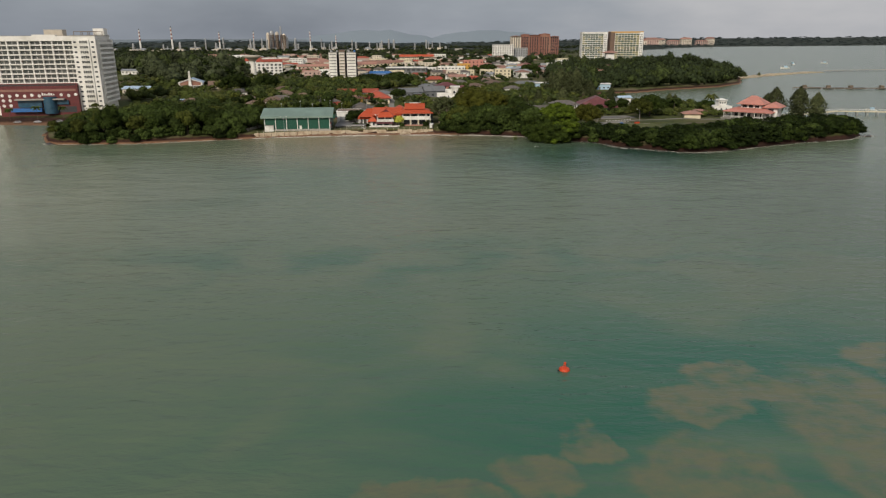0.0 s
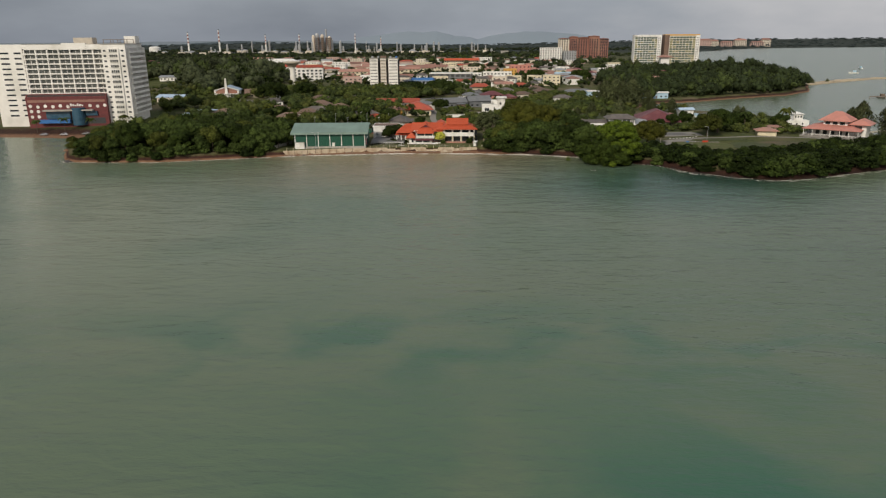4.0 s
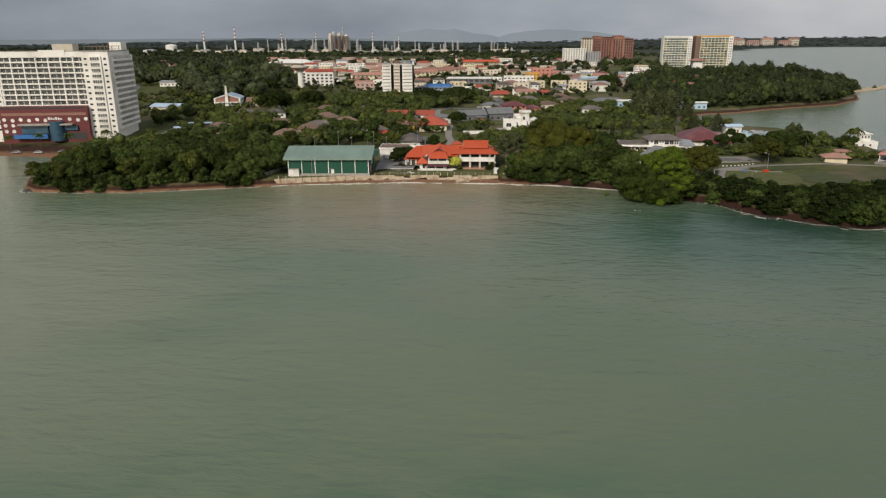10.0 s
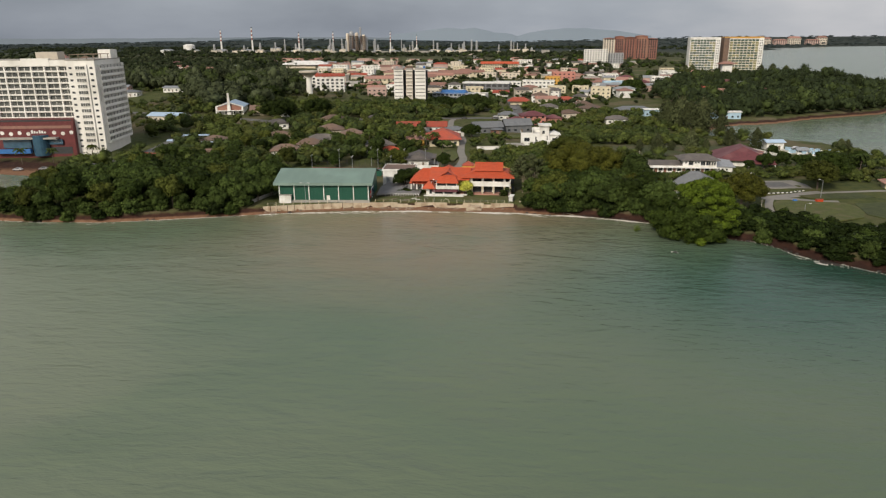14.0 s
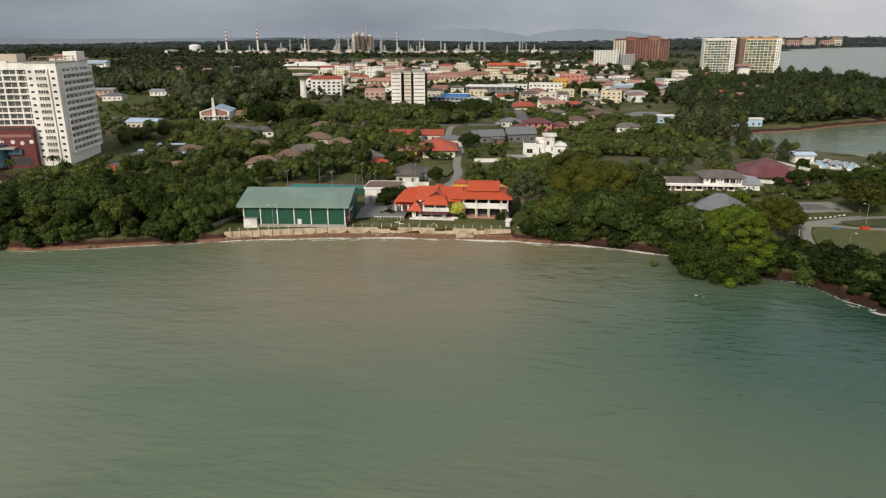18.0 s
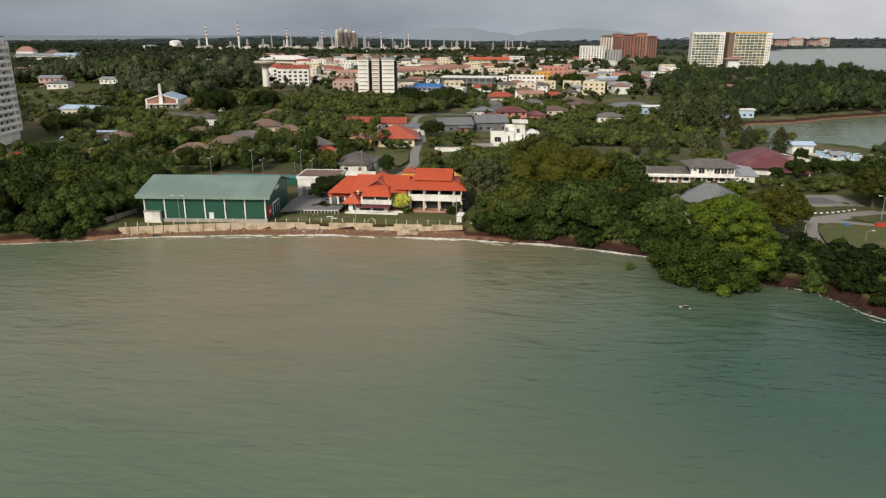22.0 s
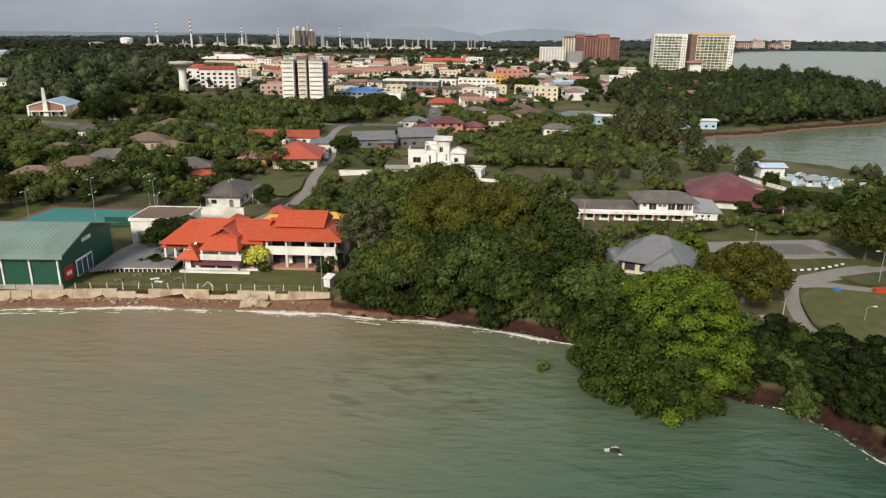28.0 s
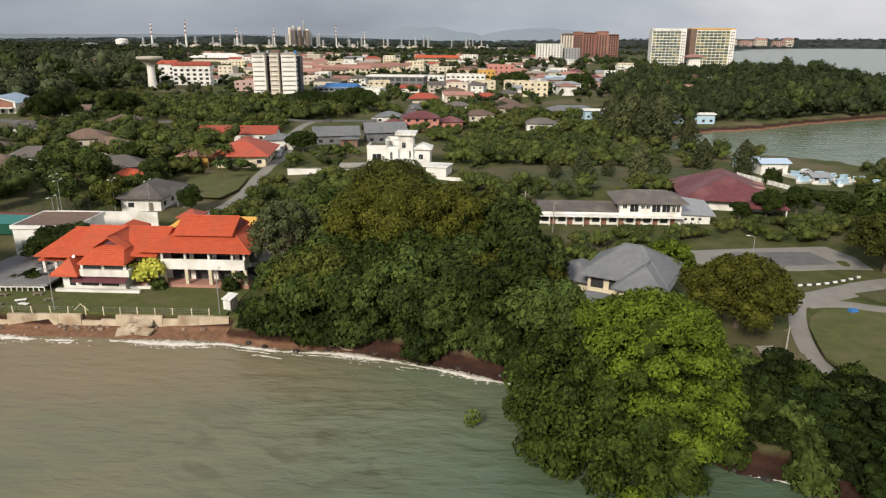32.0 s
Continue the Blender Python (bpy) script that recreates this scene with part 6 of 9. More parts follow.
# houses and shop rows of the town
def town():
    rng = random.Random(77)
    roofs = [M_RED, M_PALERED, M_PALERED, M_PALERED, M_DARKROOF, M_PALERED, M_BROWNROOF, M_STEEL, M_CONC]
    walls = [M_WHITE, M_BEIGE, M_WHITE, M_CREAM, M_PALEPINK, M_BEIGE]
    spots = []
    n_ = 0
    for _ in range(4000):
        y = rng.uniform(300, 1250)
        lo = -0.40 * (y + 100) + 40
        hi = 60 + 0.20 * (y - 300)
        x = rng.uniform(lo, hi)
        if y < 400 and -120 < x < 10:
            continue
        if not is_clear(x, y, 9) or shore_distance(np.array([x]), np.array([y]))[0] < 25:
            continue
        if any(abs(x - a_) < 13 + 0.012 * y and abs(y - b_) < 12 + 0.035 * y for a_, b_ in spots):
            continue
        if noise.noise((x * 0.010, y * 0.006, 3.0)) < -0.12:
            continue
        spots.append((x, y))
        far = y > 600
        w = rng.uniform(11, 18) * (1.6 if far and rng.random() < 0.5 else 1.0)
        st = 2 if rng.random() < (0.45 if far else 0.35) else 1
        if rng.random() < 0.26:
            block(x, y, w, 11, 3.2 * (st + 1), rng.uniform(-12, 12), rng.choice(walls), M_CONC, st + 1, max(3, int(w / 4)), "plain pale town building with a flat roof", "town_building", side=False)
        else:
            house(x, y, w, rng.uniform(8, 12), 3.0 * st + 0.4, rng.uniform(-14, 14), rng.choice(roofs), rng.choice(walls), None, rng.random() < 0.5, st, windows=y < 520)
        n_ += 1
        if n_ > 175:
            break


town()


def suburbs():
    """Low houses east of the centre and far out to the west."""
    rng = random.Random(91)
    spots = []
    for x0, x1, y0, y1, want in ((70, 235, 400, 640, 34), (-640, -260, 620, 1150, 18)):
        n_ = 0
        for _ in range(700):
            x, y = rng.uniform(x0, x1), rng.uniform(y0, y1)
            if n_ >= want or not is_clear(x, y, 8) or shore_distance(np.array([x]), np.array([y]))[0] < 40:
                continue
            if any(abs(x - a_) < 19 and abs(y - b_) < 22 for a_, b_ in spots):
                continue
            spots.append((x, y))
            n_ += 1
            house(x, y, rng.uniform(12, 20), rng.uniform(9, 12), rng.choice((3.6, 6.4, 6.4)), rng.uniform(-20, 20), rng.choice((M_PALERED, M_PALERED, M_MAROONROOF, M_RED, M_STEEL)),
                  rng.choice((M_WHITE, M_WHITE, M_PALEPINK, M_CREAM)), None, rng.random() < 0.4, 1, windows=False)


suburbs()


def west_estate():
    """Houses and a long hall seen past the hotel, and a tank before the hills."""
    t = thing("long_hall", pose(-800, 1000, gz(-800, 1000), 0, 0, 8), "long white hall with a pale blue end roof", "hall")
    part("wall", Shape().box(-50, 50, 0, 18, -2, 9), M_WHITE, t)
    part("roof", Shape().hip(-52, 12, -2, 20, 9, 12, 4, 0.4, ("a", "b")), M_STEEL, t)
    part("end_roof", Shape().hip(12.5, 52, -2, 20, 9, 13, 4, 0.4, ("a", "b")), M_BLUEROOF, t, "pale blue metal roof")
    part("window_band", Shape().box(-46, 46, -0.3, 0, 4.5, 6.5), M_HOTELGLASS, t)
    clear(-770, 960, 80, 70)
    house(-862, 1040, 30, 16, 15, 8, M_PALERED, M_WHITE, 8, label="tall white house with a steep faded red roof", windows=False)
    house(-815, 1046, 24, 14, 12, 4, M_BROWNROOF, M_CREAM, 6, label="cream house with a brown tiled roof", windows=False)
    house(-348, 346, 17, 10, 6.4, 6, M_STEEL, M_PALEPINK, 1.6, True, 2, label="salmon two-storey house with a grey metal roof")
    house(-326, 322, 16, 10, 3.8, 4, M_GREYROOF, M_WHITE, 1.8, label="white bungalow with a grey roof")
    house(-296, 344, 18, 10, 3.6, -4, M_STEEL, M_WHITE, 1.4, True, label="white bungalow with a pale metal roof")
    clear(-318, 312, 32, 30)
    k = thing("storage_tank", pose(-1168, 2257, gz(-1168, 2257)), "white round storage tank with a domed roof", "storage tank")
    part("shell", Shape().lathe([(20, -2), (20, 21), (19.6, 21.4)], 28), M_WHITE, k)
    part("dome", Shape().lathe([(19.7, 21.4), (14, 24), (7, 25.4), (0.1, 25.8)], 28), M_WHITE, k)
    clear(-1150, 2220, 34, 60)


west_estate()


# low buildings below the glazed towers
def waterfront():
    rng = random.Random(21)
    for k in range(26):
        x, y = 205 + (k % 9) * 21 + rng.uniform(-6, 6), 655 + (k // 9) * 46 + rng.uniform(-8, 8)
        if not is_clear(x, y, 8) or shore_distance(np.array([x]), np.array([y]))[0] < 14:
            continue
        if k % 3 == 0:
            block(x, y, 18, 10, rng.uniform(7, 11), rng.uniform(-8, 8), rng.choice([M_WHITE, M_CREAM]), M_CONC, 3, 5, "white low-rise block near the waterfront", "town_building", side=False)
        else:
            house(x, y, rng.uniform(13, 18), 10, rng.uniform(5, 8), rng.uniform(-12, 12), rng.choice([M_PALERED, M_RED, M_PALERED, M_MAROONROOF]), M_WHITE, None, False, 2)


waterfront()


# rows of terraced houses, far left of the town
for k in range(5):
    x, y = -140 + k * 18, 560 + k * 34
    t = thing("terrace_row", pose(x, y, gz(x, y), 0, 0, 6), "long terrace with a faded red tile roof", "terrace", "terraces")
    part("wall", Shape().box(-30, 30, -5, 5, -1, 6.0), M_CREAM, t)
    part("roof", Shape().hip(-31, 31, -6, 6, 6.0, 9.0, 1, 0.2, ("a", "b")), M_PALERED, t)
    for c in range(12):
        plain_pane(t, "tr", 2.0, 1.5, -27.5 + c * 5, -5, 3.6)
    clear(x, y, 33, 9, 6)
# white school on the hill to the west
for k, (x, y, w) in enumerate(((-470, 505, 50), (-425, 480, 40), (-452, 540, 30))):
    t = thing("hill_school", pose(x, y, gz(x, y), 0, 0, 12), "long white school building with a red roof", "school", "hill school")
    part("wall", Shape().box(-w / 2, w / 2, -5, 5, -2, 9), M_WHITE, t)
    part("roof", Shape().hip(-w / 2 - 1, w / 2 + 1, -6, 6, 9, 12, 1, 0.2, ("a", "b")), M_PALERED if k != 2 else M_RED, t)
    for c in range(8):
        for r in range(3):
            plain_pane(t, "hs", 2.6, 1.4, -w / 2 + (c + .5) * w / 8, -5, 1 + r * 3)
    clear(x, y, w / 2, 8, 12)
# sports stand with a white roof
t = thing("stadium_roof_hall", pose(-360, 968, gz(-360, 968)), "broad hall with a white vaulted roof", "hall")
part("wall", Shape().box(-36, 36, -14, 14, -1, 6), M_BEIGE, t)
part("roof", Shape().hip(-40, 40, -18, 18, 6, 12, 14, 0.5), M_WHITE, t)


# ---------------------------------------------------------------- refinery
def refinery():
    rng = random.Random(5)
    for x, top, r in ((-906, 77, 2.9), (-806, 84, 2.8), (-657, 68, 2.4), (-549, 69, 2.3), (-371, 70, 1.8), (-290, 58, 1.8)):
        y = 1921
        g = gz(x, y)
        t = thing("refinery_chimney", pose(x, y, g), "tall refinery chimney banded in red and white", "chimney", "refinery chimneys")
        n_ = 13
        for k in range(n_):
            z0, z1 = (top - g) * k / n_, (top - g) * (k + 1) / n_
            part("band", Shape().tube((0, 0, z0 - (2 if k == 0 else 0)), (0, 0, z1), r * (1.15 - 0.5 * k / n_), r * (1.15 - 0.5 * (k + 1) / n_), 12), (M_WHITE, M_CHIMRED)[k % 2] if k >= 6 else M_WHITE, t)
        part("flue_cap", Shape().tube((0, 0, top - g), (0, 0, top - g + 3), r * 0.5, r * 0.5, 10), M_DARKSTEEL, t)
    # cracking tower
    t = thing("cracking_unit", pose(-478, 1921, gz(-478, 1921)), "steel-framed refinery cracking unit with columns", "refinery unit")
    for i, (x, h, r) in enumerate(((-26, 60, 5), (-14, 66, 7), (2, 62, 6), (14, 78, 3), (24, 56, 6), (32, 48, 4))):
        part("column", Shape().lathe([(r, -1), (r, h - r), (r * 0.7, h - r * 0.3), (0.2, h)], 12, (x, rng.uniform(-6, 6))), M_STEEL if i % 2 else M_BEIGE, t)
    fr = Shape()
    for k in range(8):
        fr.box(-20, 30, -10, 10, 5 + k * 6.5, 5.7 + k * 6.5)
    for x in (-20, -8, 5, 18, 30):
        for y in (-10, 10):
            fr.box(x - .7, x + .7, y - .7, y + .7, -1, 52)
    part("steel_frame", fr, M_BROWNROOF, t)
    # tanks
    for k in range(22):
        x, y = rng.uniform(-960, -150), rng.uniform(1750, 2150)
        if k == 0:
            x, y, r, h = -1040, 1830, 20, 13
        else:
            r, h = rng.uniform(7, 15), rng.uniform(7, 12)
        t = thing("storage_tank", pose(x, y, gz(x, y)), "white cylindrical oil storage tank", "storage tank", "storage tanks")
        part("shell", Shape().tube((0, 0, -1), (0, 0, h), r, r, 24), M_BEIGE if k else M_WHITE, t)
        part("tank_roof", Shape().lathe([(r + 0.3, h), (r * 0.6, h + 2.2), (0.2, h + 3.2)], 24), M_STEEL, t)
    for k in range(46):
        x, y = rng.uniform(-950, 60), rng.uniform(1800, 2120)
        h, r = rng.uniform(12, 42), rng.uniform(1.2, 3.4)
        t = thing("process_column", pose(x, y, gz(x, y)), "slim grey refinery process column", "process column", "process columns")
        part("column", Shape().lathe([(r, -1), (r, h), (r * 0.4, h + r)], 10), M_STEEL, t)
        part("deck", Shape().box(-r - 2, r + 2, -r - 2, r + 2, h * 0.6, h * 0.6 + 0.5).box(-9, 9, -5, 5, -1, rng.uniform(5, 11)), M_BEIGE, t)
    t = thing("low_sheds", pose(0, 0, 0), "long pale refinery sheds", "shed")
    for k in range(24):
        x, y, w_ = rng.uniform(-980, 250), rng.uniform(1700, 2100), rng.uniform(8, 20)
        g = gz(x, y)
        part("shed", Shape().box(x - w_, x + w_, y - 8, y + 8, g - 1, g + rng.uniform(4, 10)), (M_BEIGE, M_STEEL, M_CONC)[k % 3], t)


refinery()

# resort on the far shore
for k, (x, w, h) in enumerate(((1090, 60, 30), (1150, 70, 38), (1203, 40, 34), (1270, 60, 26), (1340, 56, 38), (1430, 60, 26), (1475, 44, 40))):
    y = 3230 + (x - 1090) * 0.18 + 40
    t = thing("shore_resort", pose(x, y, gz(x, y)), "salmon-coloured resort building on the far shore", "resort", "far resort")
    part("wall", Shape().box(-w / 2, w / 2, 0, 24, -3, h * 0.8), M_PALEPINK if k % 2 else M_BEIGE, t)
    part("roof", Shape().hip(-w / 2 - 2, w / 2 + 2, -2, 26, h * 0.8, h, 10, 0.5), M_PALERED, t)
    for c in range(6):
        for r in range(4):
            plain_pane(t, "sr", 5, 3.4, -w / 2 + (c + .5) * w / 6, 0, 2 + r * h * 0.19)


# distant mountains and hills, with blue-grey haze painted into their colours
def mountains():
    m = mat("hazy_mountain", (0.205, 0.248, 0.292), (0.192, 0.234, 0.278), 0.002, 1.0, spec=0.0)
    # added upright sheet in haze colour, covers the far edge of the ground
    m_plain = mat("haze_sheet", (0.165, 0.195, 0.225), (0.150, 0.180, 0.208), 0.002, 1.0, spec=0.0)
    m_hill = mat("hazed_forest_hill", (0.074, 0.094, 0.108), (0.054, 0.070, 0.082), 0.004, 1.0, spec=0.0)
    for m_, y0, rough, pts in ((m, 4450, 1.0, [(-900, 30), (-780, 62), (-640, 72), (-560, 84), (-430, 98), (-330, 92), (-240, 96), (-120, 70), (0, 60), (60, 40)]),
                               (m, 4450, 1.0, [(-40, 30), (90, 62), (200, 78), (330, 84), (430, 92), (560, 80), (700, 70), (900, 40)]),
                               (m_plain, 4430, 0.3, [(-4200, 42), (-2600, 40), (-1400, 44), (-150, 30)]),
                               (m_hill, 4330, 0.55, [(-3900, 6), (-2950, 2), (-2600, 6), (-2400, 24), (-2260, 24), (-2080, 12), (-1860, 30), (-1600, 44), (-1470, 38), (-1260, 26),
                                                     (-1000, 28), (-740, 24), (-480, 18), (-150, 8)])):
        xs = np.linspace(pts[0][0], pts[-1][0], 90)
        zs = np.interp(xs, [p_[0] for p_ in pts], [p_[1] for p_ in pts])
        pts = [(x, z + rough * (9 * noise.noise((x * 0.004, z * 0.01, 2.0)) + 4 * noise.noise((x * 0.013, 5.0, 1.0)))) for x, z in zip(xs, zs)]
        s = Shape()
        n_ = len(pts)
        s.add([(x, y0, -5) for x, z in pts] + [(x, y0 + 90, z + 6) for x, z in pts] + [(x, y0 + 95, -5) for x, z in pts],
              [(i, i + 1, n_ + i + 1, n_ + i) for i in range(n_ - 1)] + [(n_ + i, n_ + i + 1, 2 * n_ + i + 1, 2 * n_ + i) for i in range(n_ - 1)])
        solid("backdrop", s, m_, "far hills and haze sheet beyond the town, haze painted blue-grey", "mountain", kind="structure")


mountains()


# ---------------------------------------------------------------- roads, lawns and yards
def strip(name, pts, width, material, label, lift=0.07, step=2.0, thick=0.12, category="road", kind="structure", kerb=0.0):
    """A paved strip that follows the ground, with real thickness."""
    dense = []
    for (ax, ay), (bx, by) in zip(pts, pts[1:]):
        k = max(1, int(math.hypot(bx - ax, by - ay) / step))
        dense += [(ax + (bx - ax) * i / k, ay + (by - ay) * i / k) for i in range(k)]
    dense.append(pts[-1])
    for _ in range(2):
        dense = [dense[0]] + [((dense[i - 1][0] + 2 * dense[i][0] + dense[i + 1][0]) / 4, (dense[i - 1][1] + 2 * dense[i][1] + dense[i + 1][1]) / 4) for i in range(1, len(dense) - 1)] + [dense[-1]]
    V, F = [], []
    for i, (x, y) in enumerate(dense):
        a_, b_ = dense[max(0, i - 1)], dense[min(len(dense) - 1, i + 1)]
        dx, dy = b_[0] - a_[0], b_[1] - a_[1]
        n_ = math.hypot(dx, dy) or 1
        ox, oy = -dy / n_ * width / 2, dx / n_ * width / 2
        z = max(gz(x + ox, y + oy), gz(x - ox, y - oy), gz(x, y)) + lift
        V += [(x + ox, y + oy, z), (x - ox, y - oy, z), (x + ox, y + oy, z - thick - 0.5), (x - ox, y - oy, z - thick - 0.5)]
        if i:
            k = 4 * i
            F += [(k - 4, k - 3, k + 1, k), (k - 2, k + 2, k + 3, k - 1), (k - 4, k, k + 2, k - 2), (k - 3, k - 1, k + 3, k + 1)]
    F += [(0, 2, 3, 1), (len(V) - 4, len(V) - 3, len(V) - 1, len(V) - 2)]
    ob = solid(name, Shape().add(V, F), material, label, category, kind=kind)
    for x, y in dense[::2]:
        clear(x, y, width / 2, width / 2)
    return ob


def patch(name, poly, material, label, lift=0.05, step=2.5, category="ground", thick=0.4):
    """A level-edged area laid on the ground."""
    xs, ys = [p_[0] for p_ in poly], [p_[1] for p_ in poly]
    cx, cy = sum(xs) / len(xs), sum(ys) / len(ys)
    z = max(gz(x, y) for x, y in list(poly) + [(cx, cy)] + [((x + cx) / 2, (y + cy) / 2) for x, y in poly]) + lift
    return solid(name, Shape().prism(poly, z - thick, z), material, label, category, kind="structure"), z


def ring(cx, cy, rx, ry, n_=28, wob=0.06, seed=1):
    rng = random.Random(seed)
    return [(cx + rx * math.cos(6.2832 * i / n_) * rng.uniform(1 - wob, 1 + wob), cy + ry * math.sin(6.2832 * i / n_) * rng.uniform(1 - wob, 1 + wob)) for i in range(n_)]


patch("lawn", [(-52, 1.2), (-29, 0.2), (-0.6, 0.7), (-0.5, 12.8), (-22.6, 12.6), (-23, 9.8), (-36, 9.4), (-46, 9.0), (-52, 7)], M_LAWN, "mown club lawn behind the sea wall", 0.03)
patch("yard", [(-53, 5.5), (-46, 9.2), (-36.6, 9.6), (-36.8, 34), (-52, 34), (-54, 20)], M_YARD, "grey asphalt club forecourt", 0.02)
patch("grass_strip", [(-90, -9.2), (-78, -6.4), (-60, -2.2), (-52.4, -1.2), (-52.6, 1.5), (-72, -3.6), (-88, -5.0)], M_LAWN, "grass strip before the hall", 0.03)
patch("tennis_court", [(-92, 40), (-57, 42), (-56, 55), (-91, 56)], M_TEAL, "teal tennis courts with red surrounds", 0.12)
patch("court_surround", [(-94, 38.5), (-55.5, 40.5), (-54.6, 57), (-93, 58)], M_COURTRED, "red court surround", 0.06)
for k in range(2):
    ct = Shape()
    x0 = -89 + k * 17
    for a_, b_, c_, d_ in ((0, 13, 0, .1), (0, 13, 12, 12.1), (0, .1, 0, 12), (12.9, 13, 0, 12), (0, 13, 6, 6.1), (3, 3.1, 0, 12), (10, 10.1, 0, 12)):
        ct.box(x0 + a_, x0 + b_, 42.6 + c_, 42.6 + d_, gz(-75, 48) + 0.2, gz(-75, 48) + 0.26)
    solid("court_lines", ct, M_WHITE, "white painted court lines", "lines", kind="structure")
strip("road", [(-38, 36), (-31, 43), (-28, 55), (-25.2, 67), (-24.2, 82), (-27, 101), (-28, 120), (-28, 136), (-32, 158), (-40, 190), (-42, 222), (-41, 236)], 3.8, M_PATH, "narrow pale concrete lane between gardens")
strip("road", [(-290, 240), (-215, 225), (-155, 210), (-120, 222), (-70, 238), (-39, 238), (-10, 244), (4, 262), (3, 300), (-2, 388), (14, 443), (6, 520)], 8.0, M_ASPHALT, "grey asphalt town road")
strip("road", [(-10, 244), (30, 246), (60, 262), (96, 260), (110, 240)], 5.5, M_PATH, "pale lane towards the bay")
strip("road", [(6, 520), (-30, 700), (-52, 960), (-82, 1400), (-120, 1900)], 12.0, M_PATH, "long straight road running inland", step=20)
strip("drive", [(95, 8), (93, 4), (91, -2), (89.4, -8), (88.6, -13), (89.6, -17.6), (93.5, -20.8), (100, -24), (112, -28), (126, -27)], 2.7, M_PATH, "narrow concrete drive curving round a lawn")
strip("drive", [(92.5, 7.5), (98, 10), (104, 13.5), (110, 17), (118, 19.6)], 5.0, M_PATH, "concrete drive along the headland lawn")
strip("drive", [(118, 19.6), (130, 22), (146, 24), (160, 23), (174, 18)], 2.4, M_PATH, "narrow concrete drive to a house")
strip("drive", [(96, 7.5), (100.5, 8.6), (105, 8.0), (110, 6.2), (118, 5.4)], 3.0, M_PATH, "narrow concrete drive")
pk, pz = patch("car_park", [(82, 29), (85, 36.6), (95.7, 38.6), (115, 41.6), (117.5, 34), (117, 26.4), (98, 25.6), (90, 27)], M_PATH, "worn concrete car park", 0.05)
solid("car_park_asphalt", Shape().prism([(87.5, 31.6), (93.6, 36), (109.8, 37.4), (111.6, 29.4), (97, 26.9)], pz - 0.1, pz + 0.012), M_ASPHALT, "dark asphalt patch in the car park", "pavement", kind="structure")
patch("lawn", [(90.6, -16.2), (90.0, -12.6), (91.0, -8), (92.6, -1.6), (94.6, 2.4), (98, 5.6), (103.5, 6.0), (110, 4.2), (119, 3.4), (122, -6), (116, -18), (106, -23), (97, -20.6)], M_LAWN, "rounded lawn inside the curving drive", 0.04)
patch("lawn", [(122, 2), (136, 5.5), (152, 8.5), (176, 11), (178, -18), (150, -30), (126, -24), (119, -14)], M_MEADOW, "open headland lawn", 0.04)
patch("lawn", [(107, 13.2), (109, 10), (114, 8.4), (126, 9.2), (134, 12), (130, 19), (116, 16.6)], M_MEADOW, "small lawn between two drives", 0.04)
patch("bare_earth", ring(82, -12, 6, 6), M_GROUND, "bare brown earth under the trees", 0.02)
strip("road", [(-200, 150), (-196, 120), (-192, 90), (-200, 66), (-214, 58)], 6.0, M_ASPHALT, "service road beside the hotel")
clear(-36, 94, 8, 14); clear(-42, 44, 14, 6); clear(-74, 48, 20, 11); clear(-45, 18, 10, 18); clear(-70, -6, 26, 7); clear(-26, 5, 30, 8)
clear(106, -6, 16, 17); clear(145, -4, 32, 18); clear(140, 18, 40, 8); clear(107, 22, 12, 5); clear(102, 34, 18, 8); clear(84, -10, 8, 7); clear(-20, 100, 10, 8)
patch("lawn", [(-41, 83), (-49, 101), (-34, 110), (-29.6, 101), (-27.0, 84), (-28.4, 74), (-37, 76)], M_LAWN, "garden lawn beside the lane", 0.03)
patch("lawn", ring(-8, 150, 16, 7, seed=6), M_LAWN, "grass plot before the grey houses", 0.03)
patch("meadow", [(44, 94), (120, 96), (124, 128), (60, 130), (40, 120)], M_MEADOW, "rough green meadow behind the guesthouse", 0.04)
clear(84, 112, 42, 17); clear(148, 138, 20, 17); clear(140, 112, 16, 14)


# black and white kerb stones along the drive
def kerb_row():
    t = thing("kerb", pose(0, 0, 0), "row of black and white painted kerb stones", "kerb")
    n_ = 18
    for k in range(n_):
        f = k / (n_ - 1)
        x, y = 96.4 + 15.4 * f, 16.4 + 5.4 * f - 0.8 * math.sin(f * 3.14)
        s = Shape().box(-0.46, 0.46, -0.12, 0.12, -0.3, 0.26)
        part("kerb_stone", s, M_WHITE if k % 2 else M_DARKSTEEL, t, at=pose(x, y, gz(x, y) + 0.08, 0, 0, 14))


kerb_row()


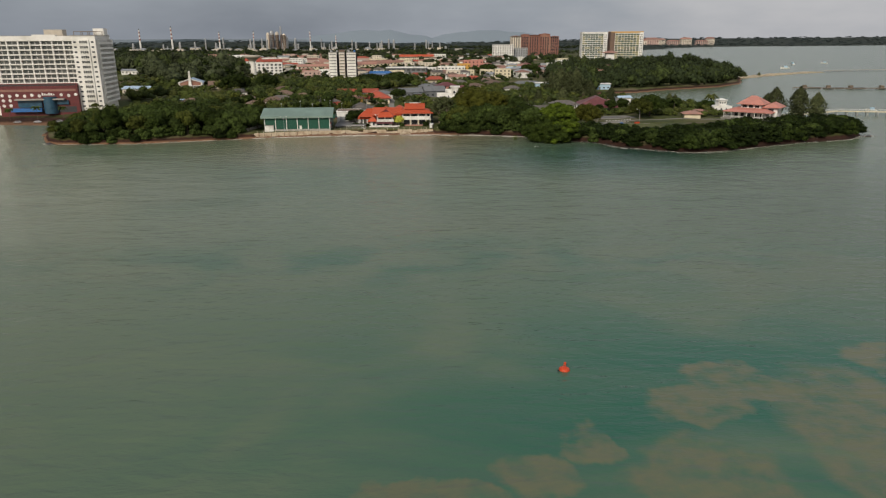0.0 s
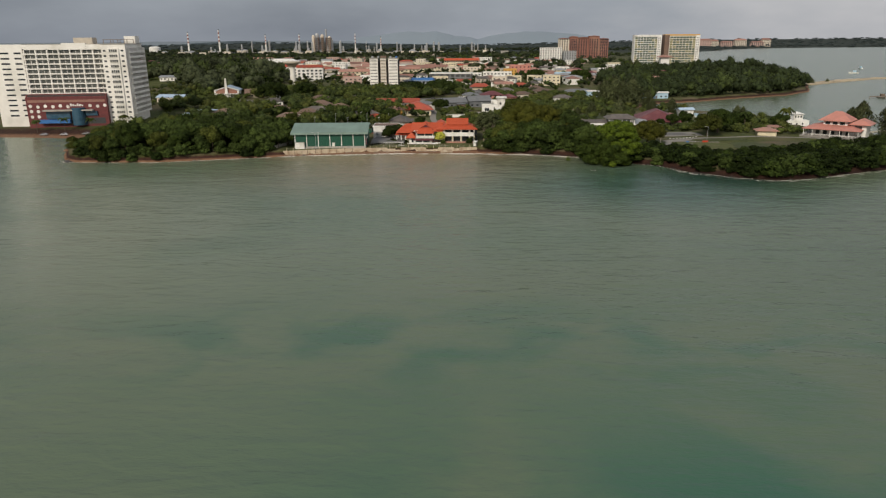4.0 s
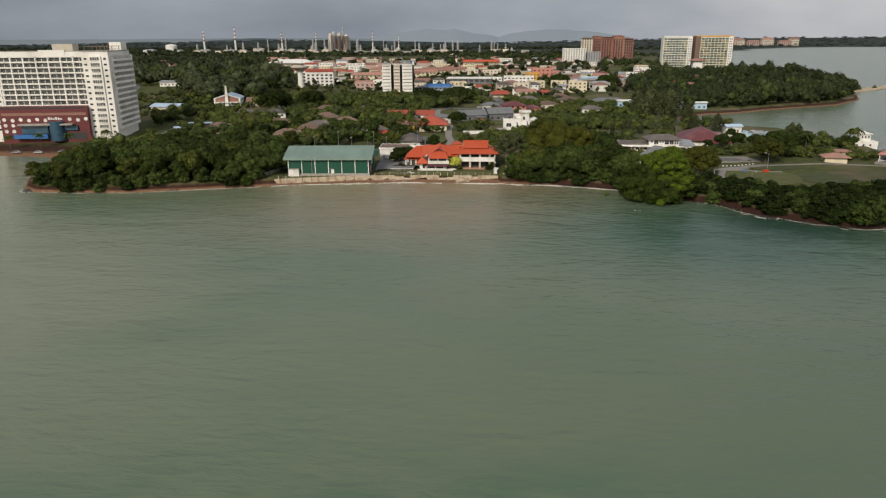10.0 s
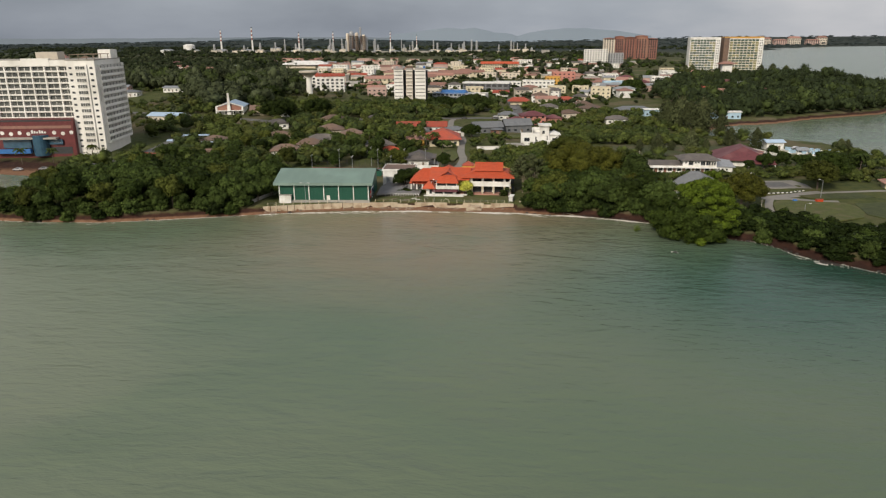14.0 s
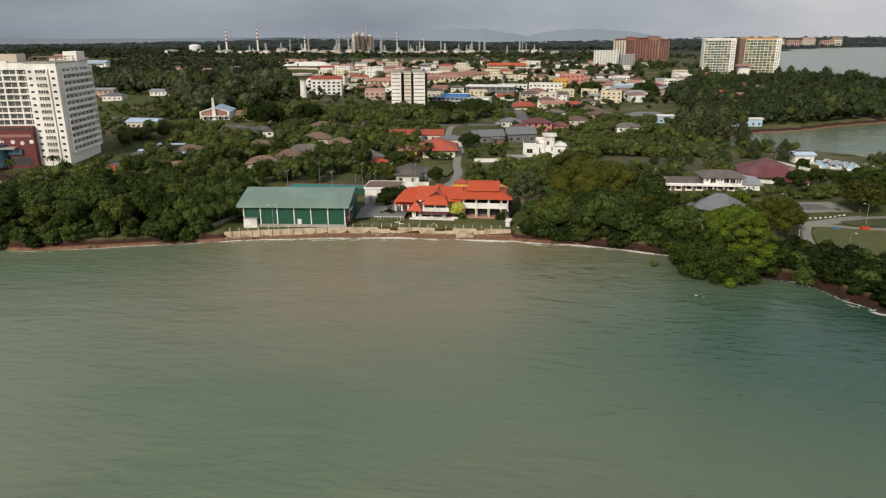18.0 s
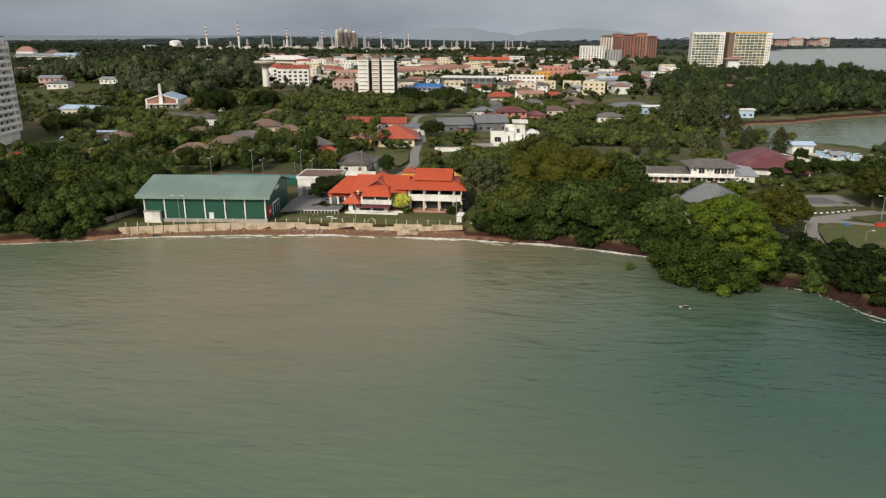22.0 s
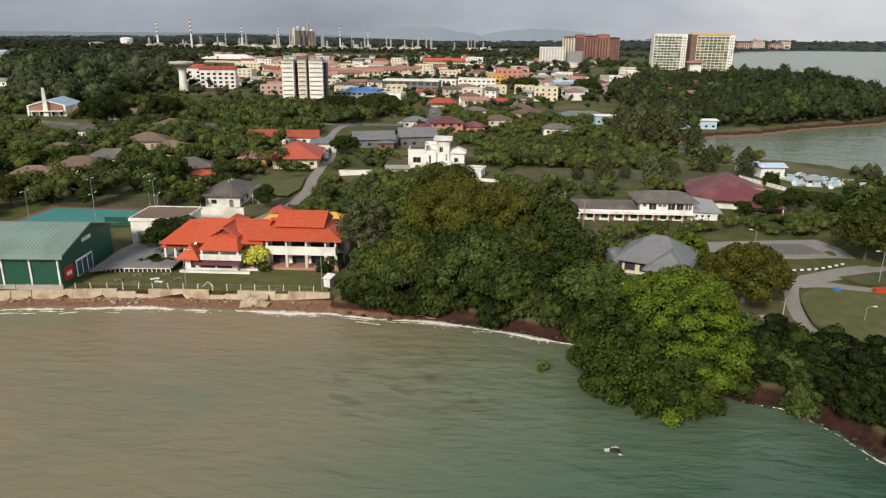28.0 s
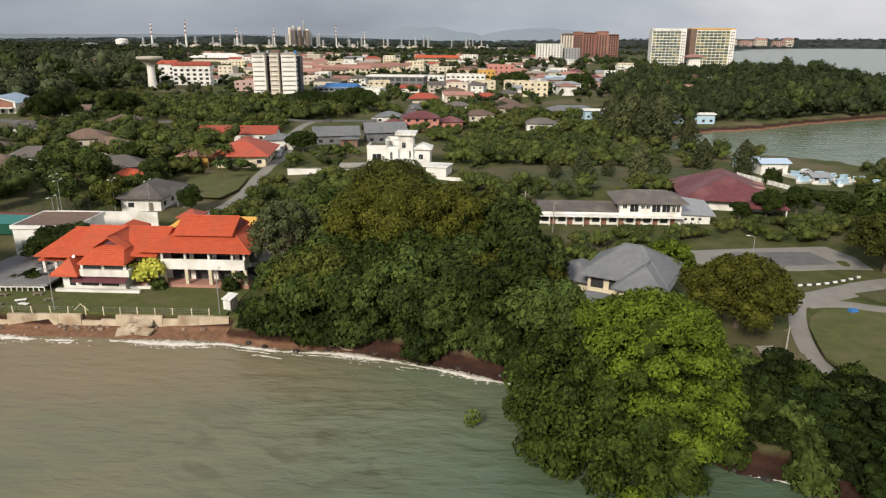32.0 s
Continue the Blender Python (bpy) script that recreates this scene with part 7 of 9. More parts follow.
# ---------------------------------------------------------------- club grounds
def club_grounds():
    for x, y, tn in ((-78, -5.4, 0), (-60, -1.6, 0), (-30, 0.7, 60), (-1.8, 0.9, 90)):
        lamp_post(x, y, 7.6, 2 if x < -40 or x == -30 else 1, tn)
    # fence posts along the wall
    f = thing("fence", pose(0, 0, 0), "leaning concrete fence posts strung with wire", "fence")
    rng = random.Random(3)
    x, last = -91.0, None
    while x < -1:
        y = float(wall_y(x)) + 0.75
        z = gz(x, y + 0.3)
        lean = rng.uniform(-5, 5)
        part("post", Shape().box(-0.07, 0.07, -0.07, 0.07, -0.3, 1.25), M_CREAM, f, at=pose(x, y, z, rng.uniform(-4, 4), lean, 0))
        if last and rng.random() < 0.85:
            for h in (0.5, 0.85, 1.15):
                part("wire", Shape().tube((last[0], last[1], last[2] + h), (x, y, z + h), 0.012, 0.012, 4), M_STEEL, f)
        last = (x, y, z)
        x += rng.uniform(2.6, 3.3)
    for dx in (-1.6, 1.6):
        part("brace", Shape().tube((-25.5 + dx, 0.9, 2.2), (-25.5, 0.9, 3.7), 0.06), M_CREAM, f)
    # boundary wall west of the hall
    w = thing("boundary_wall", pose(-98, -10.5, 2.2, 0, 0, 77), "grey concrete panel boundary wall", "wall")
    for k in range(8):
        part("wall_panel", Shape().box(k * 2.6, k * 2.6 + 2.5, -0.09, 0.09, -1.5, 2.0), M_CONC, w)
        part("wall_post", Shape().box(k * 2.6 - 0.12, k * 2.6 + 0.12, -0.14, 0.14, -1.5, 2.2), M_CONC, w)
    u = thing("utility_box", pose(-0.9, 3.6, 2.3, 0, 0, -20), "white utility cabinet with a sloping roof", "cabinet")
    part("body", Shape().box(-0.8, 0.8, -0.9, 0.9, 0, 2.0), M_CONC, u)
    part("door", Shape().box(-0.7, 0.7, -0.95, -0.9, 0.1, 1.8), M_WHITE, u)
    part("roof", Shape().add([(-0.95, -1.1, 2.0), (0.95, -1.1, 2.0), (0.95, 1.1, 2.5), (-0.95, 1.1, 2.5), (-0.95, -1.1, 2.12), (0.95, -1.1, 2.12), (0.95, 1.1, 2.62), (-0.95, 1.1, 2.62)],
                             [(3, 2, 1, 0), (4, 5, 6, 7), (0, 1, 5, 4), (1, 2, 6, 5), (2, 3, 7, 6), (3, 0, 4, 7)]), M_WHITE, u)
    # garden tables and benches on the lawn
    for x, y, tn in ((-43, 6.4, 10), (-38.2, 4.2, 25), (-36.6, 2.6, -10), (-37, 7.2, 5), (-45.5, 3.2, 0), (-33.6, 5.0, 20), (-41, 2.2, 0)):
        t = thing("garden_bench", pose(x, y, gz(x, y) + 0.03, 0, 0, tn), "low weathered concrete garden bench on the lawn", "bench", "garden benches")
        part("seat", Shape().box(-0.9, 0.9, -0.35, 0.35, 0.38, 0.48), M_WHITE if x in (-38.2, -36.6) else M_WOOD, t)
        for s in (-0.6, 0.6):
            part("leg", Shape().box(s - 0.1, s + 0.1, -0.3, 0.3, -0.05, 0.38), M_CONC, t)
    # low balustrade and hedge before the forecourt
    b_ = thing("balustrade", pose(-53, 8.4, 2.4, 0, 0, 3), "low white balustrade along the forecourt", "balustrade")
    part("rail", Shape().box(0, 16, -0.1, 0.1, 0.85, 1.0), M_WHITE, b_)
    for k in range(17):
        part("baluster", Shape().box(k - 0.08, k + 0.08, -0.08, 0.08, -0.3, 0.85), M_WHITE, b_)
    # terrace plinth of the clubhouse
    solid("terrace_edge", Shape().box(-35, -19.5, 9.2, 10.0, 2.0, 3.0).box(-20, -17.5, 11.8, 12.8, 2.0, 2.95), M_WHITE, "low white terrace edge", "wall")
    # white service buildings behind
    s = thing("service_building", pose(-48.6, 32, gz(-49, 34), 0, 0, 2), "white flat-roofed service building", "building")
    part("wall", Shape().box(-6, 7, -4, 8, -1, 5.2), M_WHITE, s)
    par_ = Shape().box(-6.3, 7.3, -4.3, -4.0, 5.2, 6.0).box(-6.3, 7.3, 8.0, 8.3, 5.2, 6.0).box(-6.3, -6.0, -4.0, 8.0, 5.2, 6.0).box(7.0, 7.3, -4.0, 8.0, 5.2, 6.0)
    part("parapet", par_, M_WHITE, s)
    part("roof_deck", Shape().box(-6.0, 7.0, -4.0, 8.0, 5.2, 5.85), M_BROWNROOF, s, "stained brown flat roof")
    part("shutter", Shape().box(-4.5, -1.5, -4.1, -4.0, 0, 2.8), M_STEEL, s)
    part("window", Shape().box(1.0, 4.0, -4.1, -4.0, 1.4, 2.8), M_GLASS, s)
    clear(-48, 36, 9, 8)
    wl_ = thing("court_wall", pose(-55.5, 47.0, gz(-45, 47), 0, 0, 0), "long white wall behind the tennis courts", "wall")
    part("wall", Shape().box(-1.5, 22.5, -0.15, 0.15, -1, 3.7), M_WHITE, wl_)
    part("coping", Shape().box(-1.6, 22.6, -0.25, 0.25, 3.7, 3.85), M_WHITE, wl_)
    fb = thing("court_fence", pose(-92, 57, gz(-75, 50), 0, 0, 2), "tall wire fence round the tennis courts", "fence")
    for k in range(13):
        part("post", Shape().tube((k * 3, 1.2, -0.5), (k * 3, 1.2, 3.6), 0.05), M_DARKSTEEL, fb)
    for k in range(16):
        part("wire", shared("court_wire", lambda: Shape().tube((0, 1.2, 0), (36, 1.2, 0), 0.012, 0.012, 4).mesh("wire")), M_DARKSTEEL, fb, at=pose(0, 0, 0.2 + k * 0.22))
    part("windscreen", Shape().box(24, 34, -18.4, -18.3, 0, 2.4).box(34.0, 34.1, -18.3, -4, 0, 2.4), M_SHEDWALL, fb, "green canvas windscreen")
    for x, y in ((-88, 40), (-80, 57), (-70, 40), (-62, 57), (-53, 40), (-66, 62), (-50, 60), (-40, 58)):
        lamp_post(x, y, 8.5, 2, 90)


club_grounds()


def car(x, y, turn, seed):
    def build():
        body = Shape()
        prof = [(-2.1, 0.35), (-2.1, 0.85), (-1.3, 0.95), (-0.7, 1.42), (0.9, 1.45), (1.6, 0.95), (2.1, 0.9), (2.1, 0.35)]
        n_ = len(prof)
        body.add([(px, -0.85, pz) for px, pz in prof] + [(px, 0.85, pz) for px, pz in prof],
                 [tuple(range(n_)), tuple(range(n_, 2 * n_))[::-1]] + [(i, n_ + i, n_ + (i + 1) % n_, (i + 1) % n_) for i in range(n_)])
        glass = Shape().box(-0.75, 1.0, -0.87, 0.87, 1.0, 1.32)
        wheel = Shape().tube((0, -0.12, 0), (0, 0.12, 0), 0.33, 0.33, 12)
        ms = [q.mesh(n) for q, n in ((body, "body"), (glass, "side_window"), (wheel, "wheel"))]
        for m_, mm in zip(ms, (M_CAR, M_GLASS, M_RUBBER)):
            m_.materials.append(mm)
        return ms
    b_, g_, w_ = shared("car", build)
    t = thing("car", pose(x, y, gz(x, y) + 0.09, 0, 0, turn), "parked saloon car beside the road", "car", "parked cars")
    part("body", b_, None, t); part("side_window", g_, None, t)
    for sx in (-1.3, 1.3):
        for sy in (-0.78, 0.78):
            part("wheel", w_, None, t, at=pose(sx, sy, 0.33))


for k, (x, y, tn) in enumerate(((-30.5, 140, 95), (-31.5, 147, 95), (-33.5, 154, 100), (-34, 162, 100), (-29, 133, 92), (-38, 176, 95), (-100, 72, 10), (-97, 74, 10), (-34, 236, 0), (-60, 240, 5),
                                (2, 300, 90), (4, 330, 90), (0, 352, 90), (-44, 20, 80), (-220, 60, 10), (-228, 60, 12), (-240, 58, 8), (-252, 58, 8), (150, 131, 20), (30, 247, 0), (-12, 246, 10),
                                (-62, 372, 0), (-56, 349, 0), (-48, 347, 0), (-40, 345, 0), (2, 400, 90), (8, 424, 85))):
    car(x, y, tn, k)


# ---------------------------------------------------------------- headland details
def headland():
    s = thing("blue_tarp_stack", pose(102.6, 5.2, gz(102.6, 5.2) + 0.05, 0, 0, 20) @ Matrix.Scale(0.75, 4), "stack under a crumpled blue tarpaulin on the lawn", "tarpaulin")
    part("tarp", Shape().add([(-1.1, -0.7, 0), (1.1, -0.8, 0), (1.2, 0.7, 0), (-1.0, 0.8, 0), (-0.8, -0.4, 0.7), (0.5, -0.5, 0.9), (0.9, 0.4, 0.6), (-0.6, 0.5, 0.8)],
                             [(0, 3, 2, 1), (4, 5, 6, 7), (0, 1, 5, 4), (1, 2, 6, 5), (2, 3, 7, 6), (3, 0, 4, 7)]), M_BLUE, s)
    for x, y, h in ((85.2, -10.9, 4.6), (50, 30, 14), (58, 50, 7)):
        p_ = thing("utility_pole", pose(x, y, gz(x, y), 0, 0, 20), "plain concrete utility pole with a cross arm", "pole", "utility poles")
        part("pole", Shape().tube((0, 0, -0.5), (0, 0, h), 0.14, 0.09), M_CONC, p_)
        part("cross_arm", Shape().box(-0.8, 0.8, -0.06, 0.06, h - 0.7, h - 0.55), M_WOOD, p_)
    b_ = thing("timber_pallets", pose(82.5, -11.5, gz(82.5, -11.5), 0, 0, 10), "grey timber pallets stacked on bare earth", "pallets")
    for k in range(6):
        part("board", Shape().box(-1.3, 1.3, -1.0 + k * 0.36, -0.7 + k * 0.36, 0.5 + 0.12 * k, 0.58 + 0.12 * k), M_CONC, b_)
    part("bearer", Shape().box(-1.2, -1.0, -1, 1.1, -0.2, 0.5).box(1.0, 1.2, -1, 1.1, -0.2, 0.5), M_WOOD, b_)
    r = thing("red_kiosk", pose(111.0, 5.0, gz(111, 5), 0, 0, 10) @ Matrix.Scale(0.68, 4), "low orange-red roadside barrier box", "kiosk")
    part("body", Shape().box(-1.8, 1.8, -0.8, 0.8, -0.2, 1.4), M_BUOY, r)
    part("lid", Shape().box(-2.0, 2.0, -1.0, 1.0, 1.4, 1.6), M_RED, r)
    lamp_post(113.6, 10.2, 7.0, 1, 180); lamp_post(100, -10.4, 3.2, 1, 0)
    lamp_post(97, 34, 4.4, 1, 180); lamp_post(47, 22, 12.0, 1, 0)
    # boat yard on the bay
    for k, (x, y, w, d, h, mt, rf) in enumerate(((137, 128, 9, 6, 4.2, M_WHITE, M_BLUEROOF), (134, 140, 6, 9, 3.0, M_PALEBLUE, M_BLUEROOF), (147, 116, 5, 4, 2.2, M_WHITE, M_STEEL))):
        house(x, y, w, d, h, 6, rf, mt, 1.0, True, label="boathouse with a blue metal roof by the water", name="boathouse", group="boathouses")
    rng = random.Random(8)
    for k in range(16):
        x, y = 143 + (k % 6) * 4 + rng.uniform(-1, 1), 112 + (k // 6) * 5 + rng.uniform(-1, 1)
        boat(x, y, max(0.3, gz(x, y)), rng.uniform(0, 180), rng.uniform(0.8, 1.2))
    w = thing("yard_fence", pose(124, 121, gz(127, 114), 0, 0, -68), "white fence along the boat yard", "fence")
    for k in range(10):
        part("panel", Shape().box(k * 2.2, k * 2.2 + 2.0, -0.06, 0.06, 0.0, 1.3), M_WHITE, w)
        part("post", Shape().box(k * 2.2 - 0.12, k * 2.2 + 0.06, -0.1, 0.1, -0.8, 1.5), M_CONC, w)


def boat(x, y, z, turn, s, group="boats"):
    def build():
        n_, V, F = 9, [], []
        for i in range(n_):
            f = i / (n_ - 1)
            wv = 0.95 * (1 - f ** 3) + 0.05
            rise = 0.35 * f * f
            V += [(-3 + 6 * f, -wv, 0.75 + rise), (-3 + 6 * f, -wv * 0.6, 0.0 + rise * 0.4), (-3 + 6 * f, wv * 0.6, 0.0 + rise * 0.4), (-3 + 6 * f, wv, 0.75 + rise), (-3 + 6 * f, wv * 0.8, 0.62 + rise), (-3 + 6 * f, -wv * 0.8, 0.62 + rise)]
            if i:
                k = 6 * i
                F += [(k - 6 + j, k - 6 + (j + 1) % 6, k + (j + 1) % 6, k + j) for j in range(6)]
        F += [(0, 5, 4, 3, 2, 1)]
        hull = Shape().add(V, F).mesh("hull")
        cab = Shape().box(-1.6, 0.4, -0.55, 0.55, 0.6, 1.9).box(-1.8, 0.6, -0.7, 0.7, 1.9, 2.0).mesh("cabin")
        hull.materials.append(M_WHITE); cab.materials.append(M_PALEBLUE)
        return hull, cab
    h_, c_ = shared("boat", build)
    t = thing("boat", pose(x, y, z, 0, 0, turn) @ Matrix.Scale(s, 4), "small white fishing boat with a low cabin", "boat", group)
    part("hull", h_, None, t); part("cabin", c_, None, t)


headland()


def jetty(pts, width, z, material, name, label, rail=False, piles=True):
    t = thing(name, pose(0, 0, 0), label, "jetty")
    for (ax, ay), (bx, by) in zip(pts, pts[1:]):
        L = math.hypot(bx - ax, by - ay)
        tn = math.degrees(math.atan2(by - ay, bx - ax))
        part("deck", Shape().box(0, L, -width / 2, width / 2, z - 0.4, z), material, t, at=pose(ax, ay, 0, 0, 0, tn))
        for k in range(0, int(L / 6) + 1, 2 if material is not M_CREAM else 1):
            if piles:
                for s in (-1, 1):
                    part("pile", Shape().tube((k * 6, s * (width / 2 - 0.3), -3), (k * 6, s * (width / 2 - 0.3), z - 0.4), 0.25), M_CONC, t, at=pose(ax, ay, 0, 0, 0, tn))
        if rail:
            part("rail", Shape().box(0, L, -width / 2, -width / 2 + 0.1, z + 0.9, z + 1.0).box(0, L, width / 2 - 0.1, width / 2, z + 0.9, z + 1.0), M_WHITE, t, at=pose(ax, ay, 0, 0, 0, tn))
            for k in range(int(L / 2.5)):
                part("rail_post", Shape().box(k * 2.5, k * 2.5 + .1, -width / 2, -width / 2 + 0.1, z, z + 0.9), M_WHITE, t, at=pose(ax, ay, 0, 0, 0, tn))


jetty([(214, 52), (262, 76), (330, 60), (420, 40)], 4.0, 2.6, M_CREAM, "footbridge", "long pale footbridge with rails over the water", True)
jetty([(352, 306), (400, 288), (470, 292)], 4.5, 1.6, M_WOOD, "timber_jetty", "old dark timber jetty on piles")
jetty([(560, 628), (640, 650), (760, 660)], 6.0, 2.0, M_CONC, "fishing_jetty", "concrete fishing jetty at the end of the spit")
for k, (x, y) in enumerate(((372, 312), (392, 306), (412, 303), (440, 300), (456, 306))):
    t = thing("barge", pose(x, y, 0, 0, 0, -8 + k * 5), "dark flat barge moored at the jetty", "barge", "barges")
    part("hull", Shape().prism([(-9, -2.2), (7, -2.2), (10, 0), (7, 2.2), (-9, 2.2)], -0.6, 1.1), M_DARKSTEEL, t)
    part("wheelhouse", Shape().box(-7, -3.5, -1.4, 1.4, 1.1, 3.2), M_WOOD, t)
for x, y, s in ((564, 743, 2.2), (655, 897, 2.2), (738, 942, 2.0), (450, 280, 1.8), (470, 270, 1.6), (300, 100, 1.2)):
    boat(x, y, -0.2, (x * 7) % 180, s, "moored boats")


def spit():
    V, pts = Shape(), [(384, 496), (420, 528), (460, 562), (500, 592), (560, 628)]
    for (ax, ay), (bx, by) in zip(pts, pts[1:]):
        for k in range(4):
            x, y = ax + (bx - ax) * k / 4, ay + (by - ay) * k / 4
            V.prism(ring(x, y, 11, 7, 10, 0.2, int(x)), -1.5, 1.0 + 0.4 * math.sin(x))
    solid("sand_spit", V, M_SEAWALL, "narrow sandy spit running out from the headland", "sand", kind="structure")


spit()


# ---------------------------------------------------------------- buoy
def buoy():
    t = thing("buoy", pose(17.5, -275.3, 0, 0, 4, 30), "orange-red navigation buoy floating in green water", "buoy")
    part("float", Shape().lathe([(0.3, -0.5), (0.75, -0.25), (0.85, 0.05), (0.78, 0.28), (0.5, 0.45), (0.3, 0.5)], 20), M_BUOY, t)
    for k in range(4):
        a_ = k * math.pi / 2
        part("tower_leg", Shape().tube((0.3 * math.cos(a_), 0.3 * math.sin(a_), 0.45), (0.1 * math.cos(a_), 0.1 * math.sin(a_), 1.05), 0.05), M_BUOY, t)
    part("top_mark", Shape().lathe([(0.05, 1.0), (0.2, 1.06), (0.2, 1.25), (0.05, 1.32)], 12), M_BUOY, t)
    part("lifting_eye", Shape().box(-1.3, -1.1, -0.08, 0.08, 0.0, 0.3), M_DARKSTEEL, t)


buoy()


# ---------------------------------------------------------------- trees
def quads_mesh(name, centres, normals, sizes, material, core=None, aspect=1.5, fold=False):
    """Leaf sprays: one pointed blade a spray, or a folded pair where the crown is seen close."""
    rs = np.random.RandomState(len(centres))
    nrm = normals / np.maximum(np.linalg.norm(normals, axis=1, keepdims=True), 1e-6)
    ref = rs.normal(size=nrm.shape)
    u = np.cross(nrm, ref); u /= np.maximum(np.linalg.norm(u, axis=1, keepdims=True), 1e-6)
    w = np.cross(nrm, u)
    s = sizes[:, None]
    n_ = len(centres)
    if fold:
        a0, a1 = centres - u * s * 0.5 * aspect, centres + u * s * 0.5 * aspect
        b0, b1 = centres - w * s * 0.5 - nrm * s * 0.18, centres + w * s * 0.5 - nrm * s * 0.18
        v = np.stack([a0, b0, a1, b1], 1).reshape(-1, 3)
        i = np.arange(n_) * 4
        f = np.concatenate([np.stack([i, i + 1, i + 2], 1), np.stack([i, i + 2, i + 3], 1)])
    else:
        v = np.stack([centres - u * s * 0.55, centres + u * s * 0.55 + nrm * s * 0.15, centres + w * s * aspect * 0.75 - nrm * s * 0.25], 1).reshape(-1, 3)
        f = np.arange(n_ * 3).reshape(-1, 3)
    if core is not None:
        f = np.concatenate([f, np.array(core[1]) + len(v)])
        v = np.concatenate([v, np.array(core[0])])
    me = bpy.data.meshes.new(name)
    fill_triangles(me, v, f)
    me.materials.append(material)
    return me


def fill_triangles(me, v, f):
    me.vertices.add(len(v)); me.vertices.foreach_set("co", np.ascontiguousarray(v, np.float32).ravel())
    me.loops.add(f.size); me.loops.foreach_set("vertex_index", np.ascontiguousarray(f, np.int32).ravel())
    me.polygons.add(len(f)); me.polygons.foreach_set("loop_start", (np.arange(len(f)) * 3).astype(np.int32))
    me.update(calc_edges=True)


ICO = bmesh.new()
bmesh.ops.create_icosphere(ICO, subdivisions=1, radius=1.12)
ICO_V = np.array([v.co[:] for v in ICO.verts])
ICO_F = [tuple(v.index for v in f.verts) for f in ICO.faces]
ICO.free()


def crown_mesh(name, blobs, per_m2, size, material, seed, flat=0.35, core_scale=0.74, fold=False):
    """blobs: x, y, z, radius, squash. Sprays lie in a deep shell round the joined blobs, with gaps."""
    rs = np.random.RandomState(seed)
    cs, ns, ss, cv, cf = [], [], [], [], []
    for x, y, z, r, q in blobs:
        area = 4 * math.pi * r * r * (0.5 + 0.5 * q)
        n_ = int(area * per_m2)
        d = rs.normal(size=(n_, 3)); d /= np.linalg.norm(d, axis=1, keepdims=True)
        d = d[d[:, 2] > -0.55 - 0.3 * rs.rand(len(d))]
        # tufts: the shell bulges and sinks from place to place
        ph = rs.rand(3) * 6.28
        tuft = np.sin(d[:, 0] * 7 + ph[0]) * np.sin(d[:, 1] * 7 + ph[1]) * np.sin(d[:, 2] * 6 + ph[2])
        rr = r * (0.80 + 0.34 * rs.rand(len(d)) ** 0.7 + 0.14 * tuft)
        pnt = np.stack([x + d[:, 0] * rr, y + d[:, 1] * rr, z + d[:, 2] * rr * q], 1)
        keep = np.ones(len(d), bool)
        for bx, by, bz, br, bq in blobs:
            if (bx, by, bz) == (x, y, z):
                continue
            keep &= ((pnt[:, 0] - bx) ** 2 + (pnt[:, 1] - by) ** 2 + ((pnt[:, 2] - bz) / bq) ** 2) > (br * 0.78) ** 2
        cs.append(pnt[keep]); nn = d[keep] + rs.normal(size=(keep.sum(), 3)) * flat
        nn[:, 2] += 0.25
        ns.append(nn); ss.append(size * (0.55 + 0.9 * rs.rand(keep.sum())))
        k = len(cv)
        wob = (core_scale * r) * (0.88 + 0.24 * rs.rand(len(ICO_V), 1))
        cv += (np.array([x, y, z]) + ICO_V * wob * np.array([1, 1, q])).tolist()
        cf += [tuple(i + k for i in f) for f in ICO_F]
    return quads_mesh(name, np.concatenate(cs), np.concatenate(ns), np.concatenate(ss), material, (cv, cf), 1.5, fold)


def trunk_mesh(name, h, r, limbs, seed, spread=0.5):
    rng = random.Random(seed)
    s = Shape()
    s.tube((0, 0, -1.2), (0, 0, 0.5), r * 1.35, r * 1.05)
    top = (rng.uniform(-.3, .3), rng.uniform(-.3, .3), h)
    s.tube((0, 0, 0.5), top, r * 1.05, r * 0.6)
    for k in range(limbs):
        a_ = 2 * math.pi * (k + rng.random() * 0.6) / limbs
        z0 = h * rng.uniform(0.55, 1.0)
        L = h * spread * rng.uniform(0.8, 1.2)
        p0 = (top[0] * z0 / h, top[1] * z0 / h, z0)
        p1 = (p0[0] + math.cos(a_) * L * 0.6, p0[1] + math.sin(a_) * L * 0.6, z0 + L * 0.5)
        p2 = (p1[0] + math.cos(a_ + .3) * L * 0.5, p1[1] + math.sin(a_ + .3) * L * 0.5, p1[2] + L * 0.6)
        s.tube(p0, p1, r * 0.45, r * 0.3, 6).tube(p1, p2, r * 0.3, r * 0.12, 5)
    me = s.mesh(name); me.materials.append(M_BARK)
    return me


